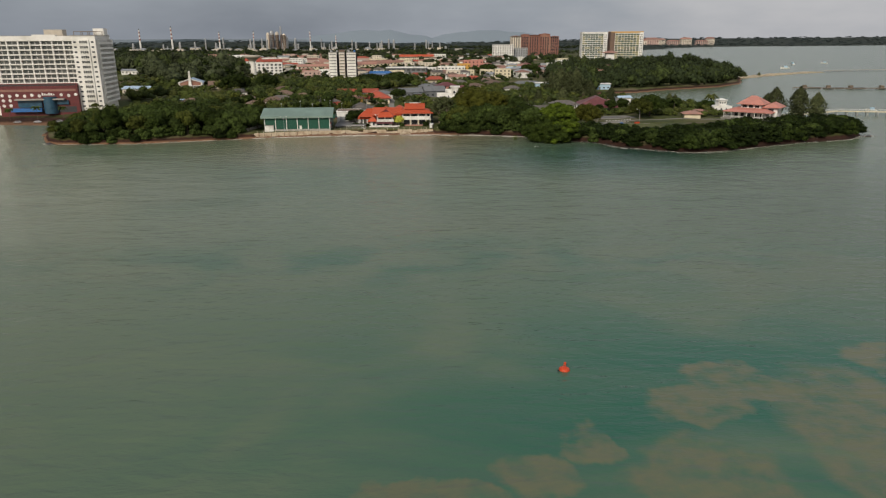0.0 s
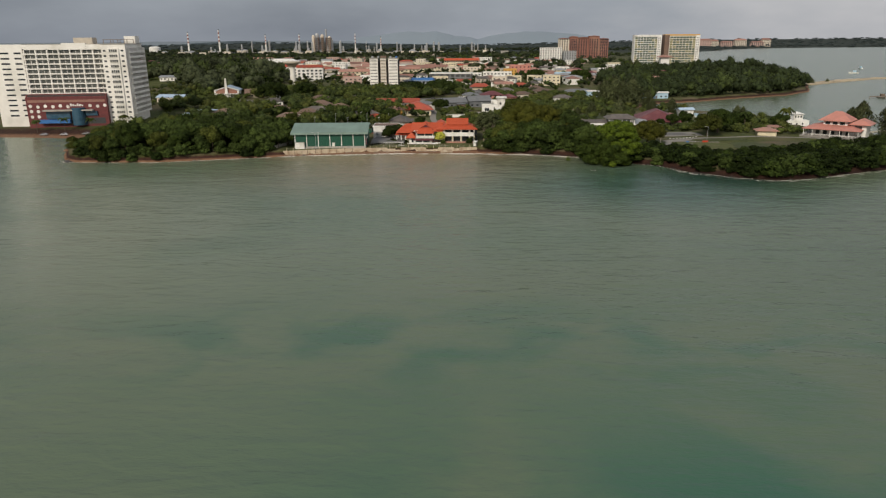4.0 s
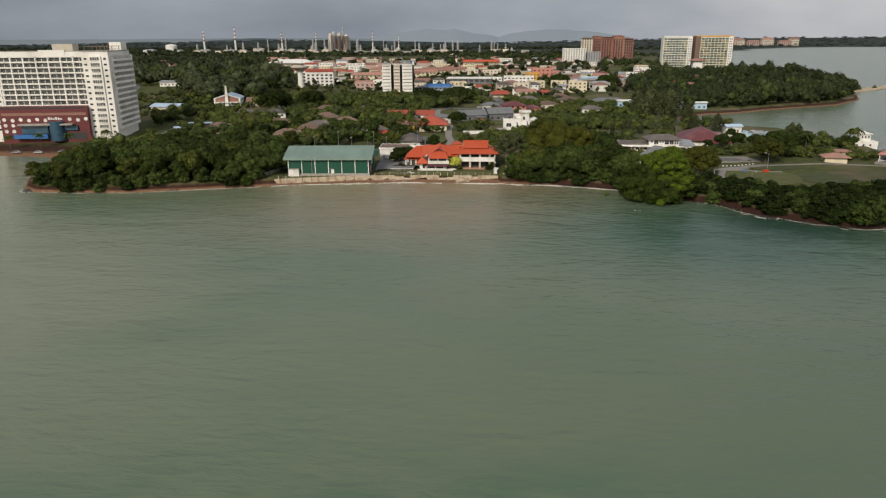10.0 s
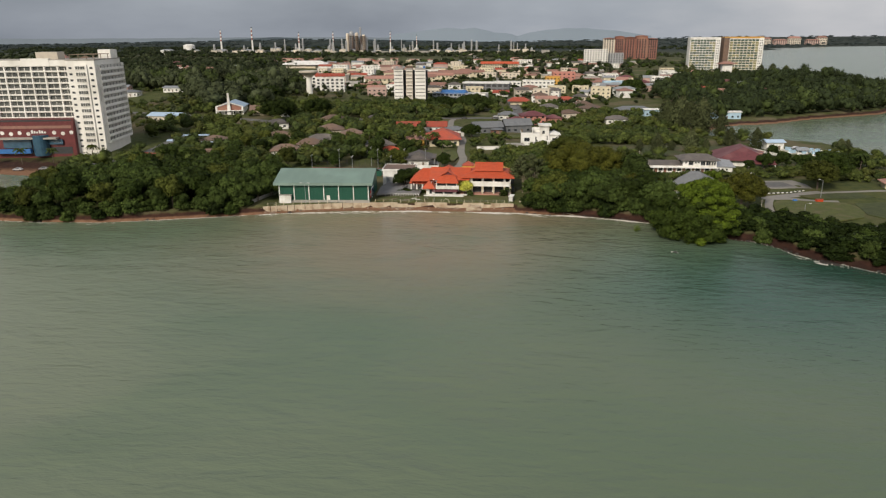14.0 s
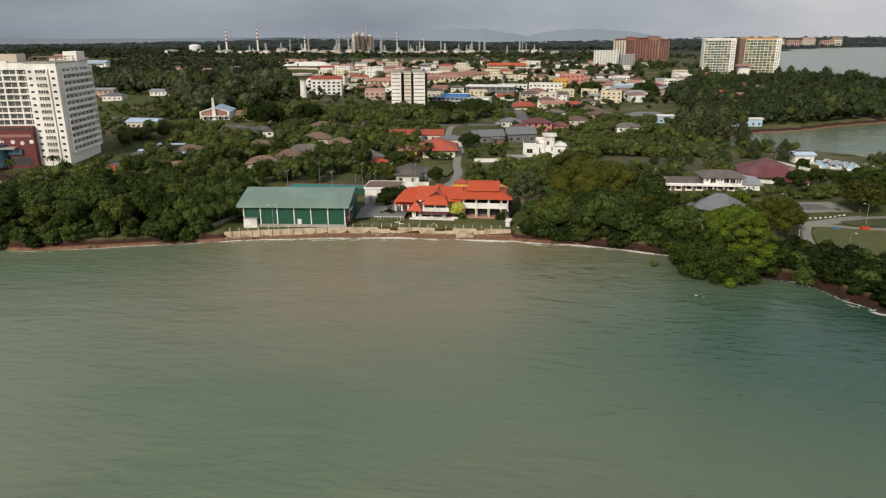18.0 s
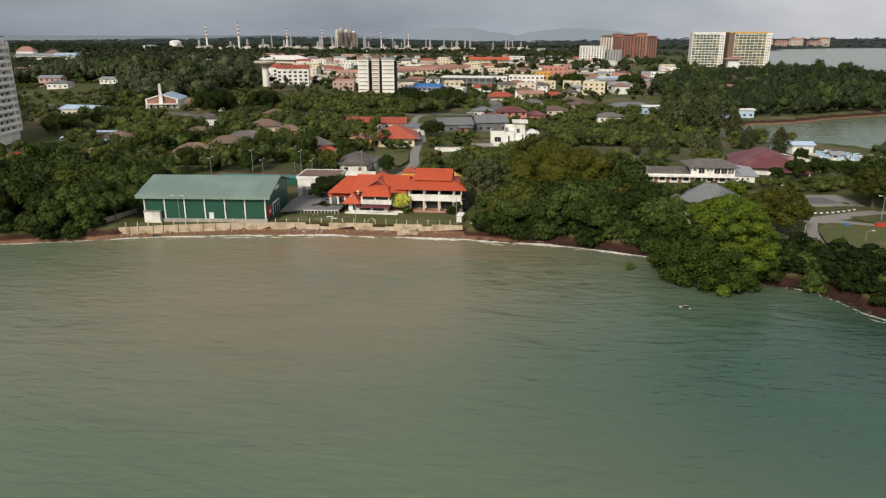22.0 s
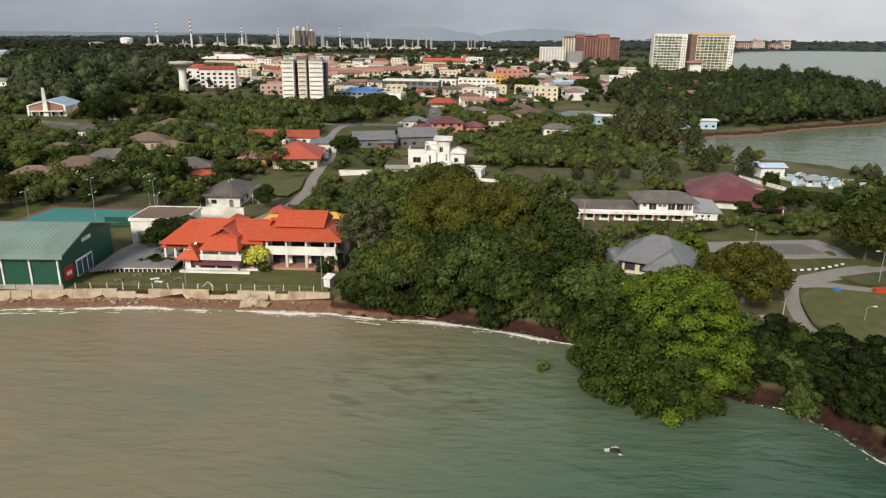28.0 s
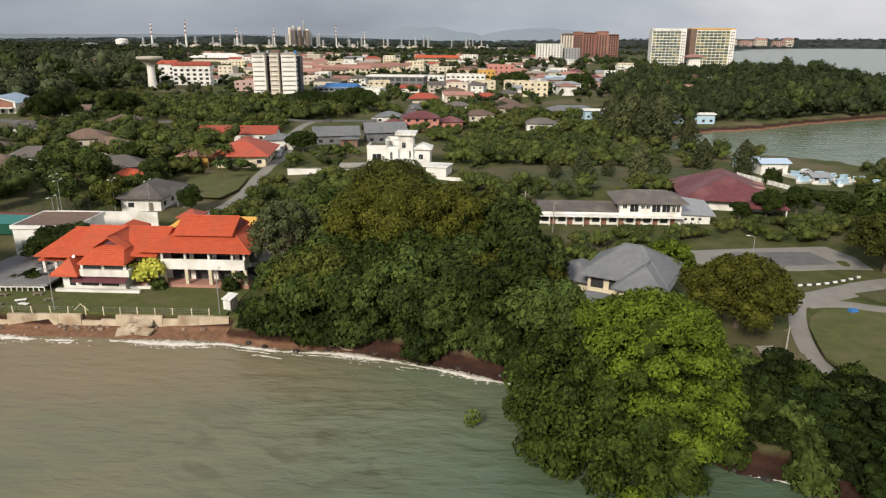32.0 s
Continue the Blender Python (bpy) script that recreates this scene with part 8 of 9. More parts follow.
def broad_blobs(rng, R, H, n_):
    """A lobed crown of radius R and height H above the trunk's fork at H * 0.45."""
    zc = H * 0.62
    out = [(0, 0, zc, R * 0.62, 0.85)]
    for k in range(n_):
        a_ = 2 * math.pi * k / n_ + rng.uniform(-.4, .4)
        rad = R * rng.uniform(0.42, 0.72)
        r = R * rng.uniform(0.30, 0.48)
        out.append((math.cos(a_) * rad, math.sin(a_) * rad, zc + rng.uniform(-0.22, 0.22) * H, r, rng.uniform(0.7, 0.95)))
    for k in range(max(2, n_ // 2)):
        a_ = rng.uniform(0, 6.3)
        out.append((math.cos(a_) * R * 0.3, math.sin(a_) * R * 0.3, zc + H * rng.uniform(0.12, 0.3), R * rng.uniform(0.28, 0.4), 0.85))
    return out


TREES = {}


def tree_kind(key, R, H, material, seed, per_m2, size, lobes=6, limbs=4, squash=1.0, low=False):
    rng = random.Random(seed)
    bl = broad_blobs(rng, R, H, lobes)
    if low:   # crown down to the ground
        bl += [(math.cos(k) * R * 0.6, math.sin(k) * R * 0.6, H * 0.25, R * 0.45, 0.8) for k in (0.3, 1.7, 3.0, 4.2, 5.5)]
    bl = [(x, y, z, r, q * squash) for x, y, z, r, q in bl]
    TREES[key] = (crown_mesh("crown", bl, per_m2, size, material, seed), trunk_mesh("trunk", H * 0.5, max(0.14, R * 0.055), limbs, seed), R, H)


for i in range(3):
    tree_kind(("dark", i), 5.0, 10.0, L_DARK, 10 + i, 8.0, 0.50, 8 + i)
    tree_kind(("mid", i), 4.6, 9.0, L_MID, 20 + i, 8.0, 0.48, 8 + i)
    tree_kind(("olive", i), 4.4, 9.0, L_OLIVE, 30 + i, 9.0, 0.44, 9)
    tree_kind(("shrub", i), 3.0, 4.2, (L_DARK, L_MID, L_SCRUB)[i], 40 + i, 6.5, 0.46, 7, 3, 0.9, True)
tree_kind(("yellow", 0), 2.6, 4.6, L_YELLOW, 61, 9.0, 0.36, 7)
tree_kind(("bright", 0), 4.4, 9.0, L_BRIGHT, 62, 8.0, 0.46, 8)


def layered_bush(i):
    """Low wind-shaped bush whose sprays lie in flat shelves."""
    rng = random.Random(45 + i)
    bl = []
    for k in range(17):
        a_, f = rng.uniform(0, 6.283), (k + 0.5) / 17
        rad = 3.1 * math.sqrt(rng.random()) * (1.05 - 0.5 * f)
        bl.append((math.cos(a_) * rad, math.sin(a_) * rad, 0.5 + 3.6 * f, rng.uniform(0.85, 1.45), rng.uniform(0.20, 0.32)))
    bl.append((0, 0, 1.4, 1.7, 0.8))
    TREES[("brink", i)] = (crown_mesh("crown", bl, 9.0, 0.42, L_SCRUB, 46 + i, 0.30, 0.70), trunk_mesh("trunk", 2.2, 0.16, 3, 45 + i), 3.2, 4.2)


for i in range(3):
    layered_bush(i)


def casuarina(i):
    """Feathery upright tree with drooping grey-green sprays."""
    rs = np.random.RandomState(70 + i)
    H, R = 12.0, 3.6
    n_ = 3600
    z = H * (0.06 + 0.94 * rs.rand(n_) ** 0.9)
    f = z / H
    a_ = rs.rand(n_) * 6.283
    lim = 4.3 * np.sin(np.clip(f * 0.92 + 0.10, 0, 1) * np.pi) ** 0.7 * (0.45 + 0.55 * rs.rand(n_) ** 0.5)
    lim *= 0.80 + 0.28 * np.sin(a_ * 4 + z * 0.9 + i) + 0.15 * np.sin(a_ * 9 - z * 2.1)
    c = np.stack([np.cos(a_) * lim, np.sin(a_) * lim, z], 1)
    nn = np.stack([np.cos(a_), np.sin(a_), 0.5 * np.ones(n_)], 1) + rs.normal(size=(n_, 3)) * 0.6
    return quads_mesh("crown", c, nn, 0.40 * (0.6 + 0.8 * rs.rand(n_)), L_CASU, None, 2.2)


for i in range(2):
    TREES[("casu", i)] = (casuarina(i), trunk_mesh("trunk", 10.5, 0.2, 7, 80 + i, 0.22), 3.4, 12.0)


def palm(i):
    rng = random.Random(90 + i)
    s = Shape()
    H = 7.5
    for k in range(22):
        a_, dr = 2 * math.pi * k / 22 + rng.uniform(-.15, .15), rng.uniform(-0.2, 0.7)
        L, last = rng.uniform(2.6, 3.5), None
        for j in range(5):
            f = j / 4
            x, z = L * f, H + 0.9 * math.sin(f * 2.0) * (1 - dr) - 2.1 * f * f * (0.5 + dr)
            wdt = 0.42 * (1 - abs(f - 0.4)) + 0.06
            c, sn = math.cos(a_), math.sin(a_)
            row = [(x * c - wdt * sn, x * sn + wdt * c, z - 0.28), (x * c, x * sn, z), (x * c + wdt * sn, x * sn - wdt * c, z - 0.28)]
            if last:
                s.add(last + row, [(0, 1, 4, 3), (1, 2, 5, 4)])
            last = row
    me = s.mesh("crown"); me.materials.append(L_OLIVE if i else L_MID)
    return me


for i in range(2):
    TREES[("palm", i)] = (palm(i), trunk_mesh("trunk", 7.5, 0.17, 0, 95 + i), 3.2, 8.5)

TREE_WORDS = {"dark": ("tree", "broad dark green tree with a dense crown"), "mid": ("tree", "leafy mid-green broadleaf tree"),
              "olive": ("tree", "olive-green broadleaf tree with a loose crown"), "shrub": ("bush", "dense green bush growing close to the ground"),
              "yellow": ("tree", "small tree with bright yellow foliage"),
              "brink": ("bush", "dark green bush overhanging the water's edge"), "bright": ("tree", "fresh bright green broadleaf tree"), "casu": ("tree", "feathery grey-green casuarina tree"),
              "palm": ("palm_tree", "palm tree with drooping fronds")}
PLANTED = []


def plant(kind, x, y, size=1.0, tall=1.0, i=None, z=None, rng=random, group=""):
    keys = [k for k in TREES if k[0] == kind]
    key = keys[rng.randrange(len(keys))] if i is None else (kind, i)
    crown, trunk, R, H = TREES[key]
    name, lab = TREE_WORDS[kind]
    m = pose(x, y, gz(x, y) if z is None else z, 0, 0, rng.uniform(0, 360)) @ Matrix.Diagonal((size, size, size * tall, 1))
    t = thing(name, m, lab, "bush" if name == "bush" else "tree", group or ("bushes" if name == "bush" else "trees"))
    part("trunk", trunk, None, t)
    part("crown", crown, None, t)
    PLANTED.append((x, y, R * size))
    return t


def wood(poly, step, kinds, size=(0.8, 1.2), seed=1, room=2.5, tall=(0.85, 1.15), inland=1.5, edge=1e9):
    """Trees spread at random over a plan polygon, clear of buildings and roads."""
    rng = random.Random(seed)
    xs, ys = [p_[0] for p_ in poly], [p_[1] for p_ in poly]
    n_ = int((max(xs) - min(xs)) * (max(ys) - min(ys)) / (step * step) * 2.2)
    placed, cand = [], []
    for _ in range(n_):
        cand.append((rng.uniform(min(xs), max(xs)), rng.uniform(min(ys), max(ys))))
    if not cand:
        return
    d = shore_distance(np.array([c[0] for c in cand]), np.array([c[1] for c in cand]))
    for (x, y), dd in zip(cand, d):
        ins = False
        for k in range(len(poly)):
            (ax, ay), (bx, by) = poly[k], poly[(k + 1) % len(poly)]
            if (ay > y) != (by > y) and x < ax + (y - ay) / (by - ay) * (bx - ax):
                ins = not ins
        if not ins or dd < inland or dd > edge or not is_clear(x, y, room):
            continue
        if any((x - px) ** 2 + (y - py) ** 2 < (step * 0.8) ** 2 for px, py in placed):
            continue
        placed.append((x, y))
        plant(rng.choice(kinds), x, y, rng.uniform(*size), rng.uniform(*tall), rng=rng)



STUFF = []


def scatter(poly, step, mats, R=(3.5, 6.0), seed=1, room=3.0, inland=4.0, tall=(0.75, 1.0), keep=None):
    """Far trees, too many to count: gathered here and joined into one object."""
    rs = np.random.RandomState(seed)
    xs, ys = np.array([p_[0] for p_ in poly]), np.array([p_[1] for p_ in poly])
    n_ = int((xs.max() - xs.min()) * (ys.max() - ys.min()) / (step * step) * 1.25)
    x, y = rs.uniform(xs.min(), xs.max(), n_), rs.uniform(ys.min(), ys.max(), n_)
    ins = np.zeros(n_, bool)
    for k in range(len(poly)):
        (ax, ay), (bx, by) = poly[k], poly[(k + 1) % len(poly)]
        c = (ay > y) != (by > y)
        ins ^= c & (x < ax + (y - ay) / ((by - ay) or 1e-9) * (bx - ax))
    ins &= shore_distance(x, y) > inland
    if keep:
        ins &= keep(x, y)
    x, y = x[ins], y[ins]
    z = ground_z(x, y)
    for px, py, pz in zip(x, y, z):
        if is_clear(px, py, room):
            STUFF.append((px, py, pz, rs.uniform(*R), rs.uniform(*tall), rs.choice(mats)))


def stuff_crown(seed, lumps, leaves, blade):
    """A unit crown: uneven lumps wrapped in blades, as triangles."""
    rs = np.random.RandomState(seed)
    V, F, base = [], [], 0
    slim = rs.uniform(0.8, 1.15)
    for k in range(lumps):
        a_ = 6.283 * (k / max(1, lumps - 1)) + rs.uniform(-.5, .5)
        off = rs.uniform(0.35, 0.62) if k else 0.0
        r = rs.uniform(0.36, 0.56) if k else 0.66
        c = np.array([math.cos(a_) * off / slim, math.sin(a_) * off / slim, (rs.uniform(0.55, 1.35) if k else 1.0) * slim])
        V.append(c + ICO_V / 1.12 * r * 0.84 * rs.uniform(0.8, 1.15, (len(ICO_V), 1))); F.append(np.array(ICO_F) + base); base += len(ICO_V)
        q = int(leaves * (1.5 if k == 0 else 0.9))
        if not q:
            continue
        d = rs.normal(size=(q, 3)); d[:, 2] = np.abs(d[:, 2]) - 0.3; d /= np.linalg.norm(d, axis=1, keepdims=True)
        pc = c + d * r * rs.uniform(0.80, 1.20, (q, 1))
        n = d + rs.normal(size=(q, 3)) * 0.4
        u = np.cross(n, rs.normal(size=(q, 3))); u /= np.linalg.norm(u, axis=1, keepdims=True); w = np.cross(n, u)
        w /= np.linalg.norm(w, axis=1, keepdims=True)
        s = blade * rs.uniform(0.6, 1.4, (q, 1))
        V.append(np.stack([pc - u * s, pc + u * s - d * s * 0.3, pc + w * s * 1.5 + d * s * 0.3], 1).reshape(-1, 3))
        F.append(np.arange(q * 3).reshape(q, 3) + base); base += q * 3
    return np.concatenate(V), np.concatenate(F)


def build_stuff(name, items, shape, label, sets=None):
    """One mesh of many small crowns. shape: lumps, blades a lump and blade size of a unit crown."""
    rs = np.random.RandomState(9)
    sets = sets or [L_GDARK, L_GMID, L_GARDEN, L_FAR2, L_FAR]
    forms = [stuff_crown(500 + k, *shape) for k in range(9)]
    V, F, MI, base = [], [], [], 0
    for x, y, z, R, tl, mi in items:
        v, f = forms[rs.randint(len(forms))]
        a_ = rs.rand() * 6.283
        c, s_ = math.cos(a_) * R * rs.uniform(0.85, 1.15), math.sin(a_) * R * rs.uniform(0.85, 1.15)
        V.append(np.stack([x + v[:, 0] * c - v[:, 1] * s_, y + v[:, 0] * s_ + v[:, 1] * c, z + v[:, 2] * R * tl], 1))
        F.append(f + base); base += len(v); MI.append(np.full(len(f), mi))
    me = bpy.data.meshes.new(name)
    fill_triangles(me, np.concatenate(V), np.concatenate(F))
    for m in sets:
        me.materials.append(m)
    me.polygons.foreach_set("material_index", np.concatenate(MI).astype(np.int32))
    me.update()
    tagged(new(name, me), label, "trees", kind="stuff")


# wooded headland west of the bay
HEADLAND = [(-184, -31), (-168, -32), (-127, -26), (-95, -16), (-91, 6), (-96, 26), (-130, 32), (-188, 18)]
wood([p_ for p_ in HEADLAND if p_[0] > -170] + [(-168, 20)], 5.6, ["mid", "olive", "mid", "mid", "dark"], (0.95, 1.3), 1, tall=(0.85, 1.1), inland=4.0)
wood([(-188, -30), (-168, -32), (-168, 20), (-194, 20)], 6.0, ["mid", "olive", "mid"], (0.75, 1.1), 24, tall=(0.8, 1.0), inland=3.0)
wood([(-110, -18), (-97, -15), (-93.6, 0), (-95, 14), (-100, 30), (-116, 28)], 4.2, ["mid", "shrub", "mid"], (0.6, 0.85), 26, 0.2, inland=1.0)
wood(HEADLAND, 3.4, ["shrub"], (0.75, 1.15), 21, 0.5, inland=0.2, edge=4.5)
# wood beside the clubhouse: taller inland
wood([(6, 10), (44, 10), (50, 16), (48, 44), (4, 46)], 7.2, ["mid", "dark", "mid", "mid", "olive"], (1.1, 1.42), 2)
wood([(3, -4), (30, -7), (52, -16), (54, 0), (46, 12), (5, 12)], 5.4, ["mid", "dark", "mid"], (0.9, 1.25), 22, inland=2.0)
wood([(3, -5), (30, -9), (56, -22), (60, -16), (50, -6), (4, 2)], 2.7, ["shrub"], (0.8, 1.25), 23, 0.5, inland=0.15)
# scrub on the eastern cliffs
wood([(66, -33), (76, -37), (84, -50), (95, -60), (108, -67), (112, -70), (112, -42), (101, -36), (91, -22), (74, -17)], 2.8, ["brink", "brink", "shrub"], (0.85, 1.2), 3, 0.6, inland=-0.1)
wood([(112, -70), (124, -70), (139, -63), (176, -46), (220, -36), (224, -6), (184, -8), (150, -32), (112, -40)], 3.4, ["brink", "brink", "shrub"], (1.15, 1.6), 13, 1.0, tall=(0.85, 1.15), inland=0.2)
# gardens behind the club
wood([(-92, 36), (-60, 60), (-30, 62), (-62, 110), (-130, 116), (-190, 60), (-130, 34)], 10.5, ["mid", "dark", "olive", "mid"], (0.65, 1.0), 4, 1.0)
scatter([(-200, 22), (-98, 22), (-60, 112), (-75, 300), (-250, 300), (-215, 110)], 9.4, [0, 0, 1, 1, 2], (3.2, 5.6), 4, 0.5)
scatter([(36, 48), (54, 66), (70, 74), (122, 90), (175, 60), (182, 140), (120, 180), (110, 300), (40, 330), (10, 330), (-10, 250), (40, 150)], 8.0, [0, 1, 1, 2], (2.2, 4.2), 5, 1.0,
        keep=lambda x, y: ~((x > 40) & (x < 125) & (y > 92) & (y < 165) & ~((y > 128) & (y < 150))))
scatter([(140, 262), (290, 338), (376, 470), (378, 560), (340, 640), (200, 640), (130, 420)], 8.6, [4, 4, 0, 4], (4.0, 8.0), 6, 1.0, 0.8, tall=(0.75, 1.35))
scatter([(-420, 120), (-230, 160), (-190, 250), (-200, 480), (-420, 520)], 9.0, [3, 3, 0], (4.5, 9.0), 7, 2.0, tall=(0.7, 1.5),
        keep=lambda x, y: (np.abs((x + 290) * 0.79 + (y - 270) * 0.61) > 42) | (y > 365))
scatter([(-420, 210), (-250, 160), (-210, 210), (-240, 300), (-300, 365), (-400, 365)], 8.0, [0, 1, 2, 3], (1.6, 2.8), 41, 1.0, keep=lambda x, y: np.abs((x + 290) * 0.79 + (y - 270) * 0.61) <= 42)
scatter([(46, 30), (57, 55), (92, 55), (100, 58), (122, 64), (184, 52), (180, 30), (124, 44), (86, 46), (78, 28)], 3.8, [1, 1, 0, 2], (1.5, 2.6), 17, 0.3, keep=lambda x, y: y < 66)
scatter([(4, 48), (36, 48), (52, 64), (56, 92), (40, 104), (10, 110), (-8, 104), (-8, 70)], 5.0, [0, 1, 1, 2], (2.0, 3.6), 31, 1.0)
scatter([(34, 128), (74, 124), (98, 150), (98, 180), (40, 178), (28, 150)], 6.0, [0, 0, 1, 1, 2], (2.4, 4.4), 32, 1.0)
scatter([(-34, 104), (-8, 112), (-2, 122), (-10, 128), (-34, 122)], 6.0, [0, 1, 1], (1.6, 3.0), 33, 1.0)
scatter([(-22, 50), (4, 48), (4, 104), (-20, 104)], 4.6, [0, 1, 1, 2], (1.6, 3.4), 34, 1.0)
scatter([(-60, 60), (-52, 60), (-52, 104), (-62, 112), (-72, 90)], 5.0, [0, 1, 2], (1.8, 3.2), 35, 0.6)
scatter([(-115, 228), (-48, 232), (-20, 256), (-4, 300), (-120, 312), (-145, 270)], 8.0, [0, 1, 1, 2], (3.4, 6.0), 37, 1.0)
scatter([(-72, 128), (-58, 128), (-48, 200), (-52, 232), (-95, 224)], 7.0, [0, 1, 1, 2], (2.6, 4.8), 38, 1.0)
scatter([(-62, 104), (-50, 106), (-49, 116), (-60, 118)], 4.0, [0, 1, 2], (1.6, 2.8), 39, 0.5)
scatter([(-22, 124), (0, 134), (0, 146), (-24, 146)], 6.0, [0, 1, 1], (1.5, 2.8), 40, 1.0)
near_stuff, STUFF = STUFF, []
scatter([(-190, 290), (60, 310), (160, 420), (260, 700), (-420, 800), (-300, 480)], 15.0, [0, 1, 2, 3], (2.6, 4.6), 8, 1.5)
scatter([(-700, 520), (-420, 520), (-360, 900), (-900, 1500)], 18.0, [0, 0, 3], (5, 8), 9, 2.0)
scatter([(-500, 800), (300, 700), (420, 900), (480, 1700), (-900, 1700)], 26.0, [0, 1, 3, 3], (4, 8), 10, 2.0, keep=lambda x, y: np.sin(x * 0.011 + 1) + np.sin(y * 0.013) > -0.4)
scatter([(-1400, 1300), (-900, 1500), (-1000, 2300), (600, 2300), (640, 1900), (500, 1500), (900, 2600), (-2200, 2800)], 44.0, [0, 0, 3], (8, 13), 11, 3.0, tall=(0.45, 0.65))
scatter([(200, 640), (384, 640), (398, 790), (200, 790)], 13.0, [0, 1, 2], (4.5, 7.5), 19, 1.0)
scatter([(-62, 82), (-30, 84), (-32, 122), (-62, 118)], 6.5, [0, 1, 2], (2.2, 3.6), 18, 1.0)
scatter([(-1100, 1560), (320, 1560), (320, 1690), (-1100, 1690)], 24.0, [0, 0, 3], (6, 10), 36, 1.0)
far_stuff, STUFF = STUFF, []
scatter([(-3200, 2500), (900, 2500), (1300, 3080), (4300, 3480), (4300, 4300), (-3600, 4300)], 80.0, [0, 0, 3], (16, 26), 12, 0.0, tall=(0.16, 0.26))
build_stuff("garden_trees", near_stuff, (5, 34, 0.092), "dense green gardens and woods behind the shore")
build_stuff("town_trees", far_stuff, (3, 9, 0.15), "green trees between the houses of the town", [L_FAR, L_MID, L_GARDEN, L_FAR2])
build_stuff("far_woods", STUFF, (2, 2, 0.2), "dark low woods along the horizon, haze tinted into the leaves", [L_HAZE, L_HAZE, L_HAZE, L_HAZE])


# ---------------------------------------------------------------- large tree leaning over the water
def shore_tree():
    x0, y0 = 59.4, -25.0
    g = 2.0
    rng = random.Random(31)
    t = thing("shore_tree", pose(x0, y0, g), "huge spreading tree with fresh green top, overhanging the sea", "tree")
    under, bright = [], []
    # the crown is a few large masses of different height, each broken into smaller tufts
    masses = [(1.8, -1.5, 5.4, 8.6, 8.6, 8.4, 42), (-7.0, -4.5, 3.4, 7.4, 8.4, 6.6, 36), (-1.0, -10.5, 1.6, 8.0, 6.4, 4.8, 30), (4.2, -7.0, 2.4, 6.0, 7.0, 5.6, 24), (1.5, 2.5, 5.6, 5.0, 5.4, 7.0, 16)]
    for mx, my, mz, ax, ay, az, n_ in masses:
        for k in range(n_):
            z = 1 - 1.55 * (k + 0.5) / n_
            a_ = k * 2.399963 + rng.uniform(-.3, .3)
            r = math.sqrt(max(0, 1 - z * z))
            f = rng.uniform(0.82, 1.12)
            under.append((mx + ax * r * math.cos(a_) * f, my + ay * r * math.sin(a_) * f, max(-1.2, mz + az * z * f), rng.uniform(1.1, 2.3), rng.uniform(0.6, 0.9)))
        under.append((mx, my, mz, min(ax, ay) * 0.86, az / min(ax, ay)))
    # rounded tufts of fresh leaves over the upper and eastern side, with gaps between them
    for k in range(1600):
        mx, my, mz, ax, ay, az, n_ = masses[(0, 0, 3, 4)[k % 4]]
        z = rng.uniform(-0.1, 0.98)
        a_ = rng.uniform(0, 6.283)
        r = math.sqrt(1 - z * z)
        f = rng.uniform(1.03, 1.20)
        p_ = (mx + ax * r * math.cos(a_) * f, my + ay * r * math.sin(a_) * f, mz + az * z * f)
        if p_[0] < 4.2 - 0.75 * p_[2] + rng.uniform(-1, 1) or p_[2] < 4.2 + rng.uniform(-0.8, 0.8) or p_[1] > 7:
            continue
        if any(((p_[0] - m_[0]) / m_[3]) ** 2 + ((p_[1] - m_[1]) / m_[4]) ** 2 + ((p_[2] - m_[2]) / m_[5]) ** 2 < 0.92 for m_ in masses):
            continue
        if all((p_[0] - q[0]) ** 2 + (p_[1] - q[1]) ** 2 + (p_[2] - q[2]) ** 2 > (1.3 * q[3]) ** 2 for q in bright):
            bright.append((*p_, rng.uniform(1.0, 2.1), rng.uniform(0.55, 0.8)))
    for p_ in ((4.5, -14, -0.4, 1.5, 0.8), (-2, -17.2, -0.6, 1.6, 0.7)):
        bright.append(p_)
    # two greens: fresh tufts above, a lower layer painted darker for shade
    part("crown", crown_mesh("crown", under, 9.0, 0.36, L_FRESH, 301, 0.45, 0.66, True), None, t, "dark green lower foliage, darkened for shade between tufts")
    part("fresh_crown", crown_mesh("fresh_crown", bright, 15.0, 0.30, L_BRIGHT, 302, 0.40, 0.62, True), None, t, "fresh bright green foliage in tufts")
    tr = Shape()
    tr.tube((0, 0, -2), (-0.5, -0.8, 3.0), 0.95, 0.75, 10)
    for k in range(9):
        a_ = k * 0.7 + rng.uniform(-.2, .2)
        L = rng.uniform(6, 9.5)
        m1 = (-0.5 + math.cos(a_) * L * 0.5, -0.8 + math.sin(a_) * L * 0.5, 3.0 + L * rng.uniform(0.25, 0.5))
        m2 = (m1[0] + math.cos(a_ + .2) * L * 0.6, m1[1] + math.sin(a_ + .2) * L * 0.6, m1[2] + L * rng.uniform(0.05, 0.4))
        tr.tube((-0.5, -0.8, 2.6), m1, 0.42, 0.26, 7).tube(m1, m2, 0.26, 0.08, 6)
    part("trunk", tr, M_BARK, t)
    PLANTED.append((x0, y0, 14))


shore_tree()


